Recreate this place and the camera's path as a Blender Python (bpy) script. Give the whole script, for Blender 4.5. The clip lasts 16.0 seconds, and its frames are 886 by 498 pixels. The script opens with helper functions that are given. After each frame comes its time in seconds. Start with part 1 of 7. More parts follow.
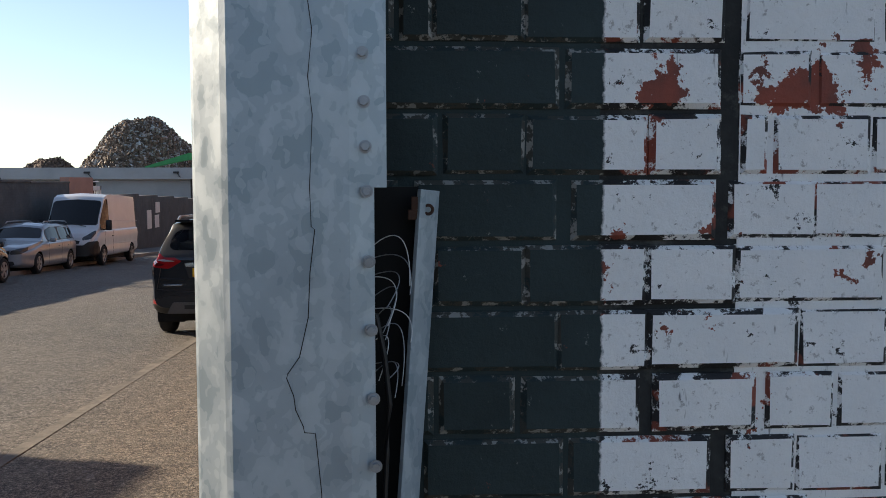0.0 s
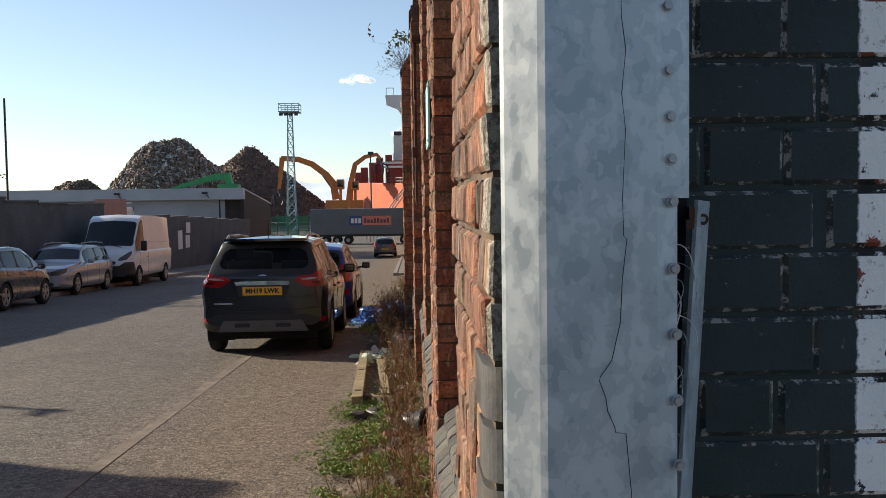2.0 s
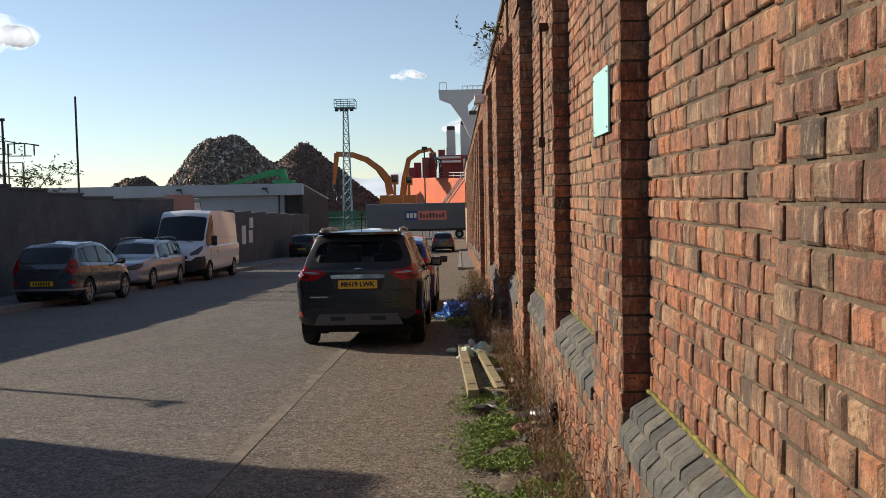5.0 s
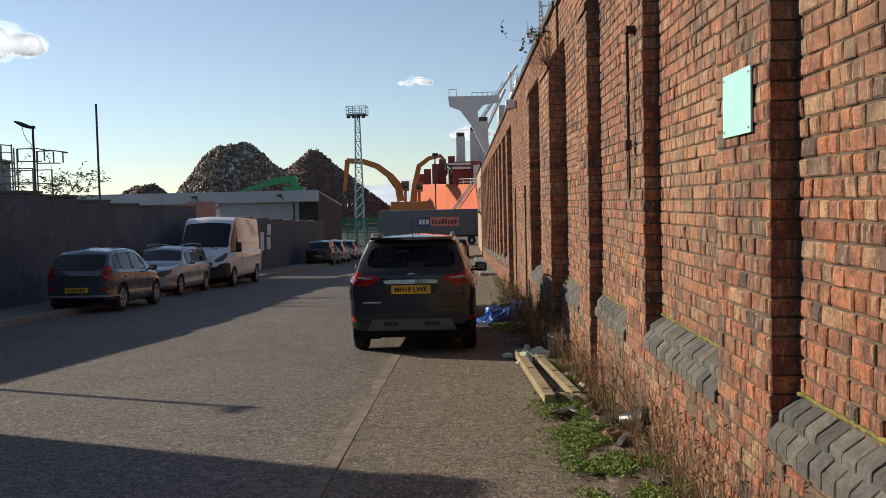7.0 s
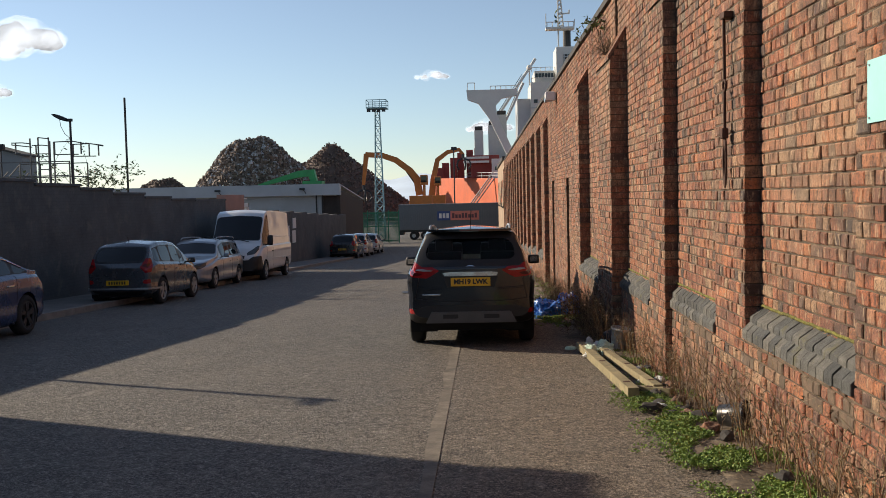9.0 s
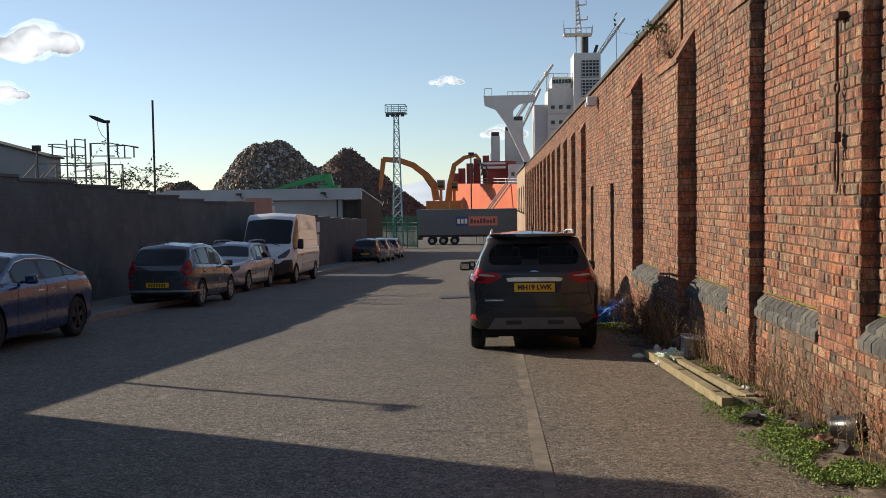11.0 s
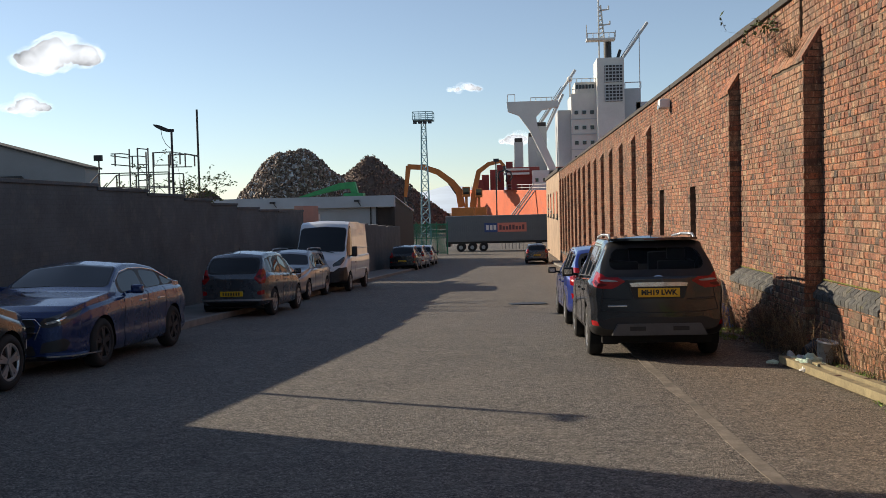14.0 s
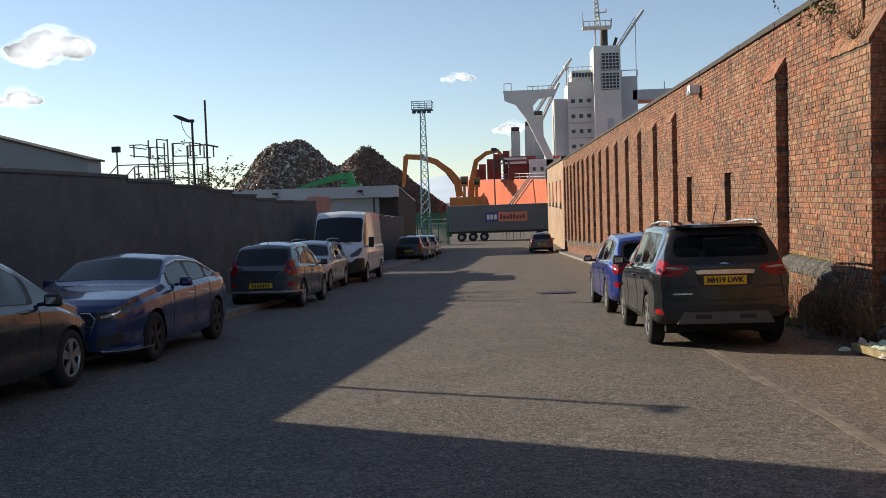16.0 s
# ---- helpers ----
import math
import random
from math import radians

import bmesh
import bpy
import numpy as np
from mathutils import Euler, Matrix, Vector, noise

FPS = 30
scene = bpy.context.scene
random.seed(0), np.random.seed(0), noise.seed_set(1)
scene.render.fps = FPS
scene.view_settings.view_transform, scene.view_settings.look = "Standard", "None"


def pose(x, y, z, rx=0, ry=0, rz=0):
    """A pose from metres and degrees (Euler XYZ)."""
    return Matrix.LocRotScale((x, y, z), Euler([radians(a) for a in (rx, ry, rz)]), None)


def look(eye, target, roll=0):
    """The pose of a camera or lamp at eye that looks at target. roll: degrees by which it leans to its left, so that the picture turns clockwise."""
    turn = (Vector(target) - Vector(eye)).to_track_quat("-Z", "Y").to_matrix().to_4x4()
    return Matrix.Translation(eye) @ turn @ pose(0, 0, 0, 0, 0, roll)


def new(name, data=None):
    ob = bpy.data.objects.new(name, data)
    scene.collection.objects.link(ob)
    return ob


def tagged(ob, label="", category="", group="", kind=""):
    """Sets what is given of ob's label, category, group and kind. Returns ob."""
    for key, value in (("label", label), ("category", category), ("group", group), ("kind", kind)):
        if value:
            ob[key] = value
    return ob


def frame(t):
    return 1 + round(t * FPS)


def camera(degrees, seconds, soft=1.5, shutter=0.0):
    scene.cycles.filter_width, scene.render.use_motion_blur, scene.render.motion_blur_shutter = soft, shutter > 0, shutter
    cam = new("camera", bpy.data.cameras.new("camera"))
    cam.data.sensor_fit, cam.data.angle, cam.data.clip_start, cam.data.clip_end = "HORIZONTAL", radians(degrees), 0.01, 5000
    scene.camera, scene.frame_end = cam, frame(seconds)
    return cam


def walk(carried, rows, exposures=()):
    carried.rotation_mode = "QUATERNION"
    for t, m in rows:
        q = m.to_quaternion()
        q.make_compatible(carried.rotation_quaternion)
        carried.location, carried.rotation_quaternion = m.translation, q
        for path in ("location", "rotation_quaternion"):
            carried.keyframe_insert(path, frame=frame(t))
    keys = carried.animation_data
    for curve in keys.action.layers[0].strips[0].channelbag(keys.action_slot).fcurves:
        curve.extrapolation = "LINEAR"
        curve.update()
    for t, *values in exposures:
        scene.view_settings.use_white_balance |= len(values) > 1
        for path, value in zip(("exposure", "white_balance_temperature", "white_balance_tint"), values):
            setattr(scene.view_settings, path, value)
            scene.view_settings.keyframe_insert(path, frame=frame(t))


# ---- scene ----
cam = camera(51.3, 16.0, 0.5)
PATH = [
    (0, (-0.034, 0.51, 2.206), (0.087, 2.501, 2.061), -0.1),
    (0.5, (-0.129, 0.499, 2.207), (-0.015, 2.492, 2.071), -0.3),
    (1, (-0.213, 0.492, 2.21), (-0.107, 2.485, 2.084), -0.4),
    (1.5, (-0.287, 0.485, 2.206), (-0.197, 2.479, 2.087), -0.6),
    (2, (-0.361, 0.473, 2.202), (-0.289, 2.469, 2.095), -0.8),
    (2.5, (-0.42, 0.485, 2.197), (-0.364, 2.481, 2.087), -1.1),
    (3, (-0.519, 0.506, 2.185), (-0.49, 2.503, 2.073), -0.9),
    (3.5, (-0.631, 0.532, 2.174), (-0.623, 2.529, 2.056), -0.9),
    (4, (-0.728, 0.547, 2.184), (-0.74, 2.544, 2.063), -1.0),
    (6.3, (-1.338, 0.597, 2.171), (-1.385, 2.594, 2.064), -1.2),
    (6.5, (-1.404, 0.593, 2.169), (-1.449, 2.59, 2.063), -1.3),
    (7, (-1.572, 0.588, 2.173), (-1.624, 2.585, 2.071), -1.3),
    (7.5, (-1.729, 0.587, 2.168), (-1.788, 2.584, 2.067), -1.3),
    (8, (-1.874, 0.604, 2.153), (-1.951, 2.6, 2.049), -1.2),
    (8.5, (-2.031, 0.656, 2.154), (-2.11, 2.651, 2.044), -1.3),
    (9, (-2.163, 0.68, 2.151), (-2.248, 2.675, 2.037), -1.3),
    (11.5, (-3.06, 0.835, 2.142), (-3.179, 2.829, 2.043), -0.8),
    (12, (-3.294, 0.842, 2.155), (-3.424, 2.835, 2.057), -0.9),
    (12.5, (-3.506, 0.886, 2.131), (-3.644, 2.879, 2.03), -0.9),
    (13, (-3.721, 0.919, 2.141), (-3.859, 2.912, 2.045), -1.1),
    (13.5, (-3.942, 0.945, 2.136), (-4.085, 2.938, 2.048), -1.2),
    (14, (-4.163, 0.973, 2.139), (-4.312, 2.966, 2.053), -1.4),
    (14.5, (-4.354, 0.997, 2.127), (-4.506, 2.989, 2.035), -1.7),
    (15, (-4.573, 1.063, 2.134), (-4.72, 3.055, 2.037), -1.9),
    (15.5, (-4.785, 1.1, 2.14), (-4.928, 3.092, 2.037), -2.0),
    (16, (-5.033, 1.141, 2.14), (-5.168, 3.134, 2.032), -1.9),
]
walk(cam, [(t, look(eye, target, roll)) for t, eye, target, roll in PATH], [(t, e, 6800, 9.0) for t, e in ((0, 0.76), (2.0, 0.64), (3.5, 0.54), (4.2, 0.46), (6.3, 0.32), (9, 0.36), (12, 0.38), (14, 0.40), (16, 0.46))])

# ---------------------------------------------------------------- light
SUN_EL, SUN_AZ = radians(22.5), radians(66.0)   # azimuth from +y towards -x
world = bpy.data.worlds.new("sky")
scene.world = world
world.use_nodes = True
wn = world.node_tree
sky = wn.nodes.new("ShaderNodeTexSky")
sky.sky_type = "NISHITA"
sky.sun_disc = False
sky.sun_elevation = SUN_EL
sky.sun_rotation = -SUN_AZ
sky.air_density, sky.dust_density, sky.ozone_density = 0.9, 0.1, 3.4
wn.nodes["Background"].inputs["Strength"].default_value = 0.104
tone = wn.nodes.new("ShaderNodeHueSaturation")
tone.inputs["Saturation"].default_value = 0.82
wn.links.new(sky.outputs[0], tone.inputs["Color"])
wn.links.new(tone.outputs[0], wn.nodes["Background"].inputs["Color"])
sun = new("sun", bpy.data.lights.new("sun", "SUN"))
sun.data.energy, sun.data.angle, sun.data.color = 5.0, radians(0.5), (1.0, 0.86, 0.69)
sun_dir = Vector((-math.sin(SUN_AZ) * math.cos(SUN_EL), math.cos(SUN_AZ) * math.cos(SUN_EL), math.sin(SUN_EL)))
sun.matrix_world = look((0, 0, 40), Vector((0, 0, 40)) - sun_dir)


# ---------------------------------------------------------------- materials
def nodes_of(name, rough=0.8, metal=0.0):
    m = bpy.data.materials.new(name)
    m.use_nodes = True
    nt = m.node_tree
    b = nt.nodes["Principled BSDF"]
    b.inputs["Roughness"].default_value, b.inputs["Metallic"].default_value = rough, metal
    return m, nt, b


def add(nt, kind, **inputs):
    n = nt.nodes.new("ShaderNode" + kind)
    for k, v in inputs.items():
        n.inputs[k].default_value = v
    return n


def ramp(nt, fac, stops, interp="LINEAR"):
    r = nt.nodes.new("ShaderNodeValToRGB")
    r.color_ramp.interpolation = interp
    e = r.color_ramp.elements
    while len(e) < len(stops):
        e.new(0.5)
    for el, (p, c) in zip(e, stops):
        el.position = p
        el.color = (*c, 1) if len(c) == 3 else c
    nt.links.new(fac, r.inputs[0])
    return r.outputs[0]


def grey(v):
    return (v, v, v)


def mixc(nt, fac, a, b, mode="MIX"):
    n = nt.nodes.new("ShaderNodeMix")
    n.data_type, n.blend_type = "RGBA", mode
    for sock, val in ((n.inputs[0], fac), (n.inputs[6], a), (n.inputs[7], b)):
        if isinstance(val, (int, float)):
            sock.default_value = val
        elif isinstance(val, tuple):
            sock.default_value = (*val, 1)
        else:
            nt.links.new(val, sock)
    return n.outputs[2]


def coords(nt, space="Object"):
    if space == "World":
        return nt.nodes.new("ShaderNodeNewGeometry").outputs["Position"]
    return nt.nodes.new("ShaderNodeTexCoord").outputs[space]


def noise_of(nt, co, scale, detail=4.0, rough=0.6, stretch=None):
    if stretch:
        mp = add(nt, "Mapping", Scale=stretch)
        nt.links.new(co, mp.inputs[0])
        co = mp.outputs[0]
    n = add(nt, "TexNoise", Scale=scale, Detail=detail, Roughness=rough)
    nt.links.new(co, n.inputs["Vector"])
    return n.outputs["Fac"]


def bump(nt, b, height, strength=0.3, dist=0.01):
    n = add(nt, "Bump", Strength=strength, Distance=dist)
    nt.links.new(height, n.inputs["Height"])
    nt.links.new(n.outputs[0], b.inputs["Normal"])


def plain(name, col, rough=0.6, metal=0.0, var=0.25, scale=3.0, fine=60.0, bmp=0.15, space="Object", dirt=None, stretch=None):
    """A surface with a coarse and a fine variation of its colour, and fine relief."""
    m, nt, b = nodes_of(name, rough, metal)
    co = coords(nt, space)
    n1, n2 = noise_of(nt, co, scale, 4, 0.6, stretch), noise_of(nt, co, fine, 3, 0.6, stretch)
    lo, hi = tuple(c * (1 - var) for c in col), tuple(min(1, c * (1 + var)) for c in col)
    c1 = ramp(nt, n1, [(0.3, lo), (0.7, hi)])
    c2 = ramp(nt, n2, [(0.3, grey(1 - var * 0.6)), (0.7, grey(1.0))])
    c = mixc(nt, 1.0, c1, c2, "MULTIPLY")
    if dirt:
        mask = ramp(nt, noise_of(nt, co, scale * 2.3, 6, 0.7), [(0.52, grey(0)), (0.68, grey(0.8))])
        c = mixc(nt, mask, c, dirt)
    nt.links.new(c, b.inputs["Base Color"])
    rr = ramp(nt, n1, [(0.3, grey(max(0, rough - 0.08))), (0.7, grey(min(1, rough + 0.08)))])
    nt.links.new(rr, b.inputs["Roughness"])
    if bmp:
        bump(nt, b, n2, bmp, 0.004)
    return m


def brick_material(name, island, wash=(0.38, 0.25, 0.155), paint_edge=None):
    """Old red brick: burnt, orange, buff and sooty pieces; spalled, with lime wash and soot in patches."""
    m, nt, b = nodes_of(name, 0.88)
    if island:
        rnd = nt.nodes.new("ShaderNodeNewGeometry").outputs["Random Per Island"]
    else:
        rnd = nt.nodes.new("ShaderNodeObjectInfo").outputs["Random"]
    co = coords(nt, "World")
    base = ramp(nt, rnd, [(0.0, (0.06, 0.052, 0.047)), (0.03, (0.11, 0.072, 0.058)), (0.08, (0.23, 0.085, 0.052)), (0.30, (0.37, 0.128, 0.064)), (0.5, (0.32, 0.138, 0.086)),
                          (0.66, (0.45, 0.160, 0.068)), (0.80, (0.35, 0.170, 0.098)), (0.95, (0.43, 0.27, 0.16)), (1.0, (0.14, 0.10, 0.075))])
    big = noise_of(nt, co, 0.55, 5, 0.6)
    mid = noise_of(nt, co, 9.0, 6, 0.7)
    fine = noise_of(nt, co, 70.0, 5, 0.7)
    c = mixc(nt, 1.0, base, ramp(nt, mid, [(0.34, grey(0.36)), (0.62, grey(1.18))]), "MULTIPLY")
    c = mixc(nt, ramp(nt, fine, [(0.50, grey(0)), (0.62, grey(0.8))]), c, (0.07, 0.048, 0.04))
    c = mixc(nt, ramp(nt, noise_of(nt, co, 23.0, 6, 0.75), [(0.60, grey(0)), (0.68, grey(0.75))]), c, (0.40, 0.30, 0.22))
    c = mixc(nt, ramp(nt, big, [(0.5, grey(0)), (0.75, grey(0.5))]), c, wash)
    c = mixc(nt, ramp(nt, noise_of(nt, co, 1.3, 6, 0.75), [(0.46, grey(0)), (0.66, grey(0.78))]), c, (0.085, 0.062, 0.050))
    run = noise_of(nt, co, 34.0, 4, 0.65, (1.0, 1.0, 0.28))
    c = mixc(nt, ramp(nt, run, [(0.56, grey(0)), (0.66, grey(0.6))]), c, (0.46, 0.33, 0.21))
    c = mixc(nt, ramp(nt, run, [(0.34, grey(0.75)), (0.42, grey(0))]), c, (0.06, 0.042, 0.034))
    if paint_edge:
        sep = nt.nodes.new("ShaderNodeSeparateXYZ")
        nt.links.new(co, sep.inputs[0])
        reach = add(nt, "Math"); reach.operation = "MULTIPLY_ADD"
        nt.links.new(noise_of(nt, co, 26.0, 6, 0.7), reach.inputs[0]); reach.inputs[1].default_value = 0.16
        nt.links.new(sep.outputs[1], reach.inputs[2])
        cover = add(nt, "Math"); cover.operation = "LESS_THAN"
        nt.links.new(reach.outputs[0], cover.inputs[0]); cover.inputs[1].default_value = paint_edge
        flake = ramp(nt, noise_of(nt, co, 55.0, 6, 0.75), [(0.42, (0.15, 0.13, 0.11)), (0.52, (0.40, 0.38, 0.32))])
        c = mixc(nt, cover.outputs[0], c, flake)
    nt.links.new(c, b.inputs["Base Color"])
    h = mixc(nt, 0.45, mid, fine)
    bump(nt, b, h, 1.0, 0.018)
    return m


def painted_brick_material(name):
    """Brick under old paint: a band of blue-black, then white, both flaking down to red brick and soot."""
    m, nt, b = nodes_of(name, 0.6)
    co = coords(nt, "World")
    sep = nt.nodes.new("ShaderNodeSeparateXYZ")
    nt.links.new(co, sep.inputs[0])
    wob = noise_of(nt, co, 60.0, 5, 0.7)
    edge = add(nt, "Math"); edge.operation = "MULTIPLY_ADD"
    nt.links.new(wob, edge.inputs[0]); edge.inputs[1].default_value = 0.014
    nt.links.new(sep.outputs[0], edge.inputs[2])
    white = ramp(nt, edge.outputs[0], [(0.2562, grey(0)), (0.2572, grey(1))])
    left = add(nt, "Math"); left.operation = "LESS_THAN"
    nt.links.new(edge.outputs[0], left.inputs[0]); left.inputs[1].default_value = -0.18
    brick = ramp(nt, noise_of(nt, co, 14, 3), [(0.35, (0.30, 0.062, 0.034)), (0.65, (0.15, 0.045, 0.032))])
    soot = (0.016, 0.016, 0.017)
    n_chip = noise_of(nt, co, 17.0, 8, 0.75)
    n_big = noise_of(nt, co, 8.5, 6, 0.7)
    streak = noise_of(nt, co, 30.0, 3, 0.6, (2.4, 2.4, 0.5))
    wc = ramp(nt, noise_of(nt, co, 11, 4), [(0.3, (0.80, 0.81, 0.81)), (0.7, (0.88, 0.88, 0.87))])
    wc = mixc(nt, ramp(nt, noise_of(nt, co, 90, 4, 0.7), [(0.60, grey(0)), (0.68, grey(0.6))]), wc, (0.24, 0.22, 0.21))
    wc = mixc(nt, ramp(nt, streak, [(0.67, grey(0)), (0.75, grey(0.85))]), wc, soot)
    wc = mixc(nt, ramp(nt, n_chip, [(0.605, grey(0)), (0.613, grey(1))]), wc, soot)
    wc = mixc(nt, ramp(nt, n_big, [(0.60, grey(0)), (0.608, grey(1))]), wc, brick)
    dc = ramp(nt, noise_of(nt, co, 8, 5), [(0.3, (0.010, 0.023, 0.025)), (0.7, (0.019, 0.038, 0.041))])
    dc = mixc(nt, ramp(nt, n_chip, [(0.655, grey(0)), (0.665, grey(1))]), dc, brick)
    dc = mixc(nt, ramp(nt, noise_of(nt, co, 55, 7, 0.75), [(0.66, grey(0)), (0.675, grey(0.8))]), dc, (0.24, 0.25, 0.23))
    old = mixc(nt, ramp(nt, noise_of(nt, co, 34, 7, 0.75), [(0.50, grey(0)), (0.60, grey(1))]), (0.78, 0.78, 0.74), (0.32, 0.29, 0.26))
    dc = mixc(nt, left.outputs[0], dc, old)
    nrm = nt.nodes.new("ShaderNodeSeparateXYZ")
    nt.links.new(nt.nodes.new("ShaderNodeNewGeometry").outputs["True Normal"], nrm.inputs[0])
    bevelled = add(nt, "Math"); bevelled.operation = "GREATER_THAN"
    nt.links.new(nrm.outputs[1], bevelled.inputs[0]); bevelled.inputs[1].default_value = -0.93
    worn = add(nt, "Math"); worn.operation = "MULTIPLY"
    nt.links.new(bevelled.outputs[0], worn.inputs[0])
    nt.links.new(ramp(nt, noise_of(nt, co, 21.0, 7, 0.75), [(0.47, grey(0)), (0.50, grey(1))]), worn.inputs[1])
    chip = mixc(nt, ramp(nt, noise_of(nt, co, 12.0, 3), [(0.55, grey(0)), (0.58, grey(1))]), soot, brick)
    wc = mixc(nt, worn.outputs[0], wc, chip)
    dc = mixc(nt, worn.outputs[0], dc, mixc(nt, ramp(nt, noise_of(nt, co, 70.0, 4), [(0.52, grey(0)), (0.56, grey(1))]), (0.05, 0.052, 0.045), (0.30, 0.30, 0.28)))
    c = mixc(nt, white, dc, wc)
    nt.links.new(c, b.inputs["Base Color"])
    nt.links.new(ramp(nt, white, [(0.0, grey(0.72)), (1.0, grey(0.64))]), b.inputs["Roughness"])
    h = mixc(nt, 0.5, n_chip, noise_of(nt, co, 60, 6, 0.7))
    bump(nt, b, h, 0.55, 0.008)
    return m


def asphalt_material():
    m, nt, b = nodes_of("asphalt", 0.86)
    co = coords(nt, "World")
    fine, grain = noise_of(nt, co, 48.0, 4, 0.75), noise_of(nt, co, 130.0, 2, 0.6)
    big, streak = noise_of(nt, co, 0.35, 5, 0.6), noise_of(nt, co, 1.6, 6, 0.7, (1.2, 0.8, 1))
    c = ramp(nt, big, [(0.35, (0.172, 0.158, 0.140)), (0.65, (0.212, 0.194, 0.170))])
    sep = nt.nodes.new("ShaderNodeSeparateXYZ")
    nt.links.new(co, sep.inputs[0])
    side = add(nt, "Math"); side.operation = "MULTIPLY_ADD"
    nt.links.new(streak, side.inputs[0]); side.inputs[1].default_value = 1.2
    nt.links.new(sep.outputs[0], side.inputs[2])
    span = add(nt, "MapRange")
    nt.links.new(side.outputs[0], span.inputs[0])
    span.inputs[1].default_value, span.inputs[2].default_value = -2.6, -1.2
    c = mixc(nt, span.outputs[0], c, (0.240, 0.192, 0.142))
    c = mixc(nt, 1.0, c, ramp(nt, fine, [(0.38, grey(0.22)), (0.62, grey(1.55))]), "MULTIPLY")
    c = mixc(nt, 1.0, c, ramp(nt, grain, [(0.40, grey(0.4)), (0.6, grey(1.35))]), "MULTIPLY")
    c = mixc(nt, ramp(nt, streak, [(0.48, grey(0)), (0.7, grey(0.5))]), c, (0.205, 0.182, 0.153))
    c = mixc(nt, ramp(nt, noise_of(nt, co, 0.9, 6, 0.7), [(0.6, grey(0)), (0.72, grey(0.5))]), c, (0.05, 0.047, 0.045))
    cell = add(nt, "TexVoronoi", Scale=42.0)
    nt.links.new(co, cell.inputs["Vector"])
    c = mixc(nt, 1.0, c, ramp(nt, cell.outputs["Distance"], [(0.15, grey(1.12)), (0.6, grey(0.84))]), "MULTIPLY")
    c = mixc(nt, ramp(nt, noise_of(nt, co, 3.2, 7, 0.75, (1, 0.5, 1)), [(0.60, grey(0)), (0.66, grey(0.55))]), c, (0.26, 0.235, 0.20))
    c = mixc(nt, 1.0, c, ramp(nt, noise_of(nt, co, 16.0, 6, 0.75), [(0.38, grey(0.62)), (0.62, grey(1.35))]), "MULTIPLY")
    nt.links.new(c, b.inputs["Base Color"])
    bump(nt, b, mixc(nt, 0.22, mixc(nt, 0.5, fine, grain), ramp(nt, cell.outputs["Distance"], [(0.0, grey(1)), (0.7, grey(0))])), 1.0, 0.03)
    return m


def galvanised_material():
    """Hot-dip zinc: crystalline patches of paler and darker blue-grey."""
    m, nt, b = nodes_of("galvanised_steel", 0.45, 0.3)
    co = coords(nt, "World")
    warp = add(nt, "TexNoise", Scale=38.0, Detail=3.0)
    nt.links.new(co, warp.inputs["Vector"])
    off = mixc(nt, 0.018, co, warp.outputs["Color"])
    v = noise_of(nt, off, 30.0, 1.5, 0.45, (1.25, 1.25, 0.8))
    v2 = noise_of(nt, off, 62.0, 1.0, 0.4, (1.2, 1.2, 0.85))
    c = ramp(nt, v, [(0.30, (0.36, 0.41, 0.445)), (0.40, (0.37, 0.42, 0.455)), (0.41, (0.455, 0.495, 0.53)), (0.56, (0.475, 0.515, 0.545)), (0.57, (0.55, 0.585, 0.605)), (0.7, (0.58, 0.61, 0.63))])
    c = mixc(nt, ramp(nt, v2, [(0.60, grey(0)), (0.61, grey(0.45))]), c, (0.60, 0.63, 0.65))
    c = mixc(nt, ramp(nt, v2, [(0.36, grey(0.4)), (0.37, grey(0))]), c, (0.36, 0.41, 0.45))
    c = mixc(nt, ramp(nt, noise_of(nt, co, 8, 5), [(0.5, grey(0)), (0.75, grey(0.35))]), c, (0.30, 0.33, 0.36))
    c = mixc(nt, 1.0, c, (0.80, 0.86, 0.89), "MULTIPLY")
    nt.links.new(c, b.inputs["Base Color"])
    nt.links.new(ramp(nt, v, [(0.3, grey(0.36)), (0.7, grey(0.5))]), b.inputs["Roughness"])
    bump(nt, b, noise_of(nt, co, 25, 4), 0.12, 0.004)
    return m


def glass_material(name, col, rough=0.04):
    m, nt, b = nodes_of(name, rough)
    b.inputs["Base Color"].default_value = (*col, 1)
    b.inputs["Transmission Weight"].default_value = 1.0
    b.inputs["IOR"].default_value = 1.25
    return m


def paint_material(name, col, rough=0.28, metal=0.35, dust=0.25):
    """Car paint under a clear coat, with road dust."""
    m, nt, b = nodes_of(name, rough, metal)
    co = coords(nt)
    n = noise_of(nt, co, 2.2, 6, 0.7)
    c = mixc(nt, ramp(nt, n, [(0.4, grey(0)), (0.8, grey(dust))]), col, (0.16, 0.145, 0.125))
    nt.links.new(c, b.inputs["Base Color"])
    nt.links.new(ramp(nt, n, [(0.35, grey(rough)), (0.75, grey(rough + 0.18))]), b.inputs["Roughness"])
    b.inputs["Coat Weight"].default_value = 1.0
    b.inputs["Coat Roughness"].default_value = 0.05
    return m


def foliage_material(name, a, bcol):
    m, nt, b = nodes_of(name, 0.65)
    rnd = nt.nodes.new("ShaderNodeNewGeometry").outputs["Random Per Island"]
    nt.links.new(ramp(nt, rnd, [(0.0, a), (1.0, bcol)]), b.inputs["Base Color"])
    b.inputs["Subsurface Weight"].default_value = 0.05
    return m


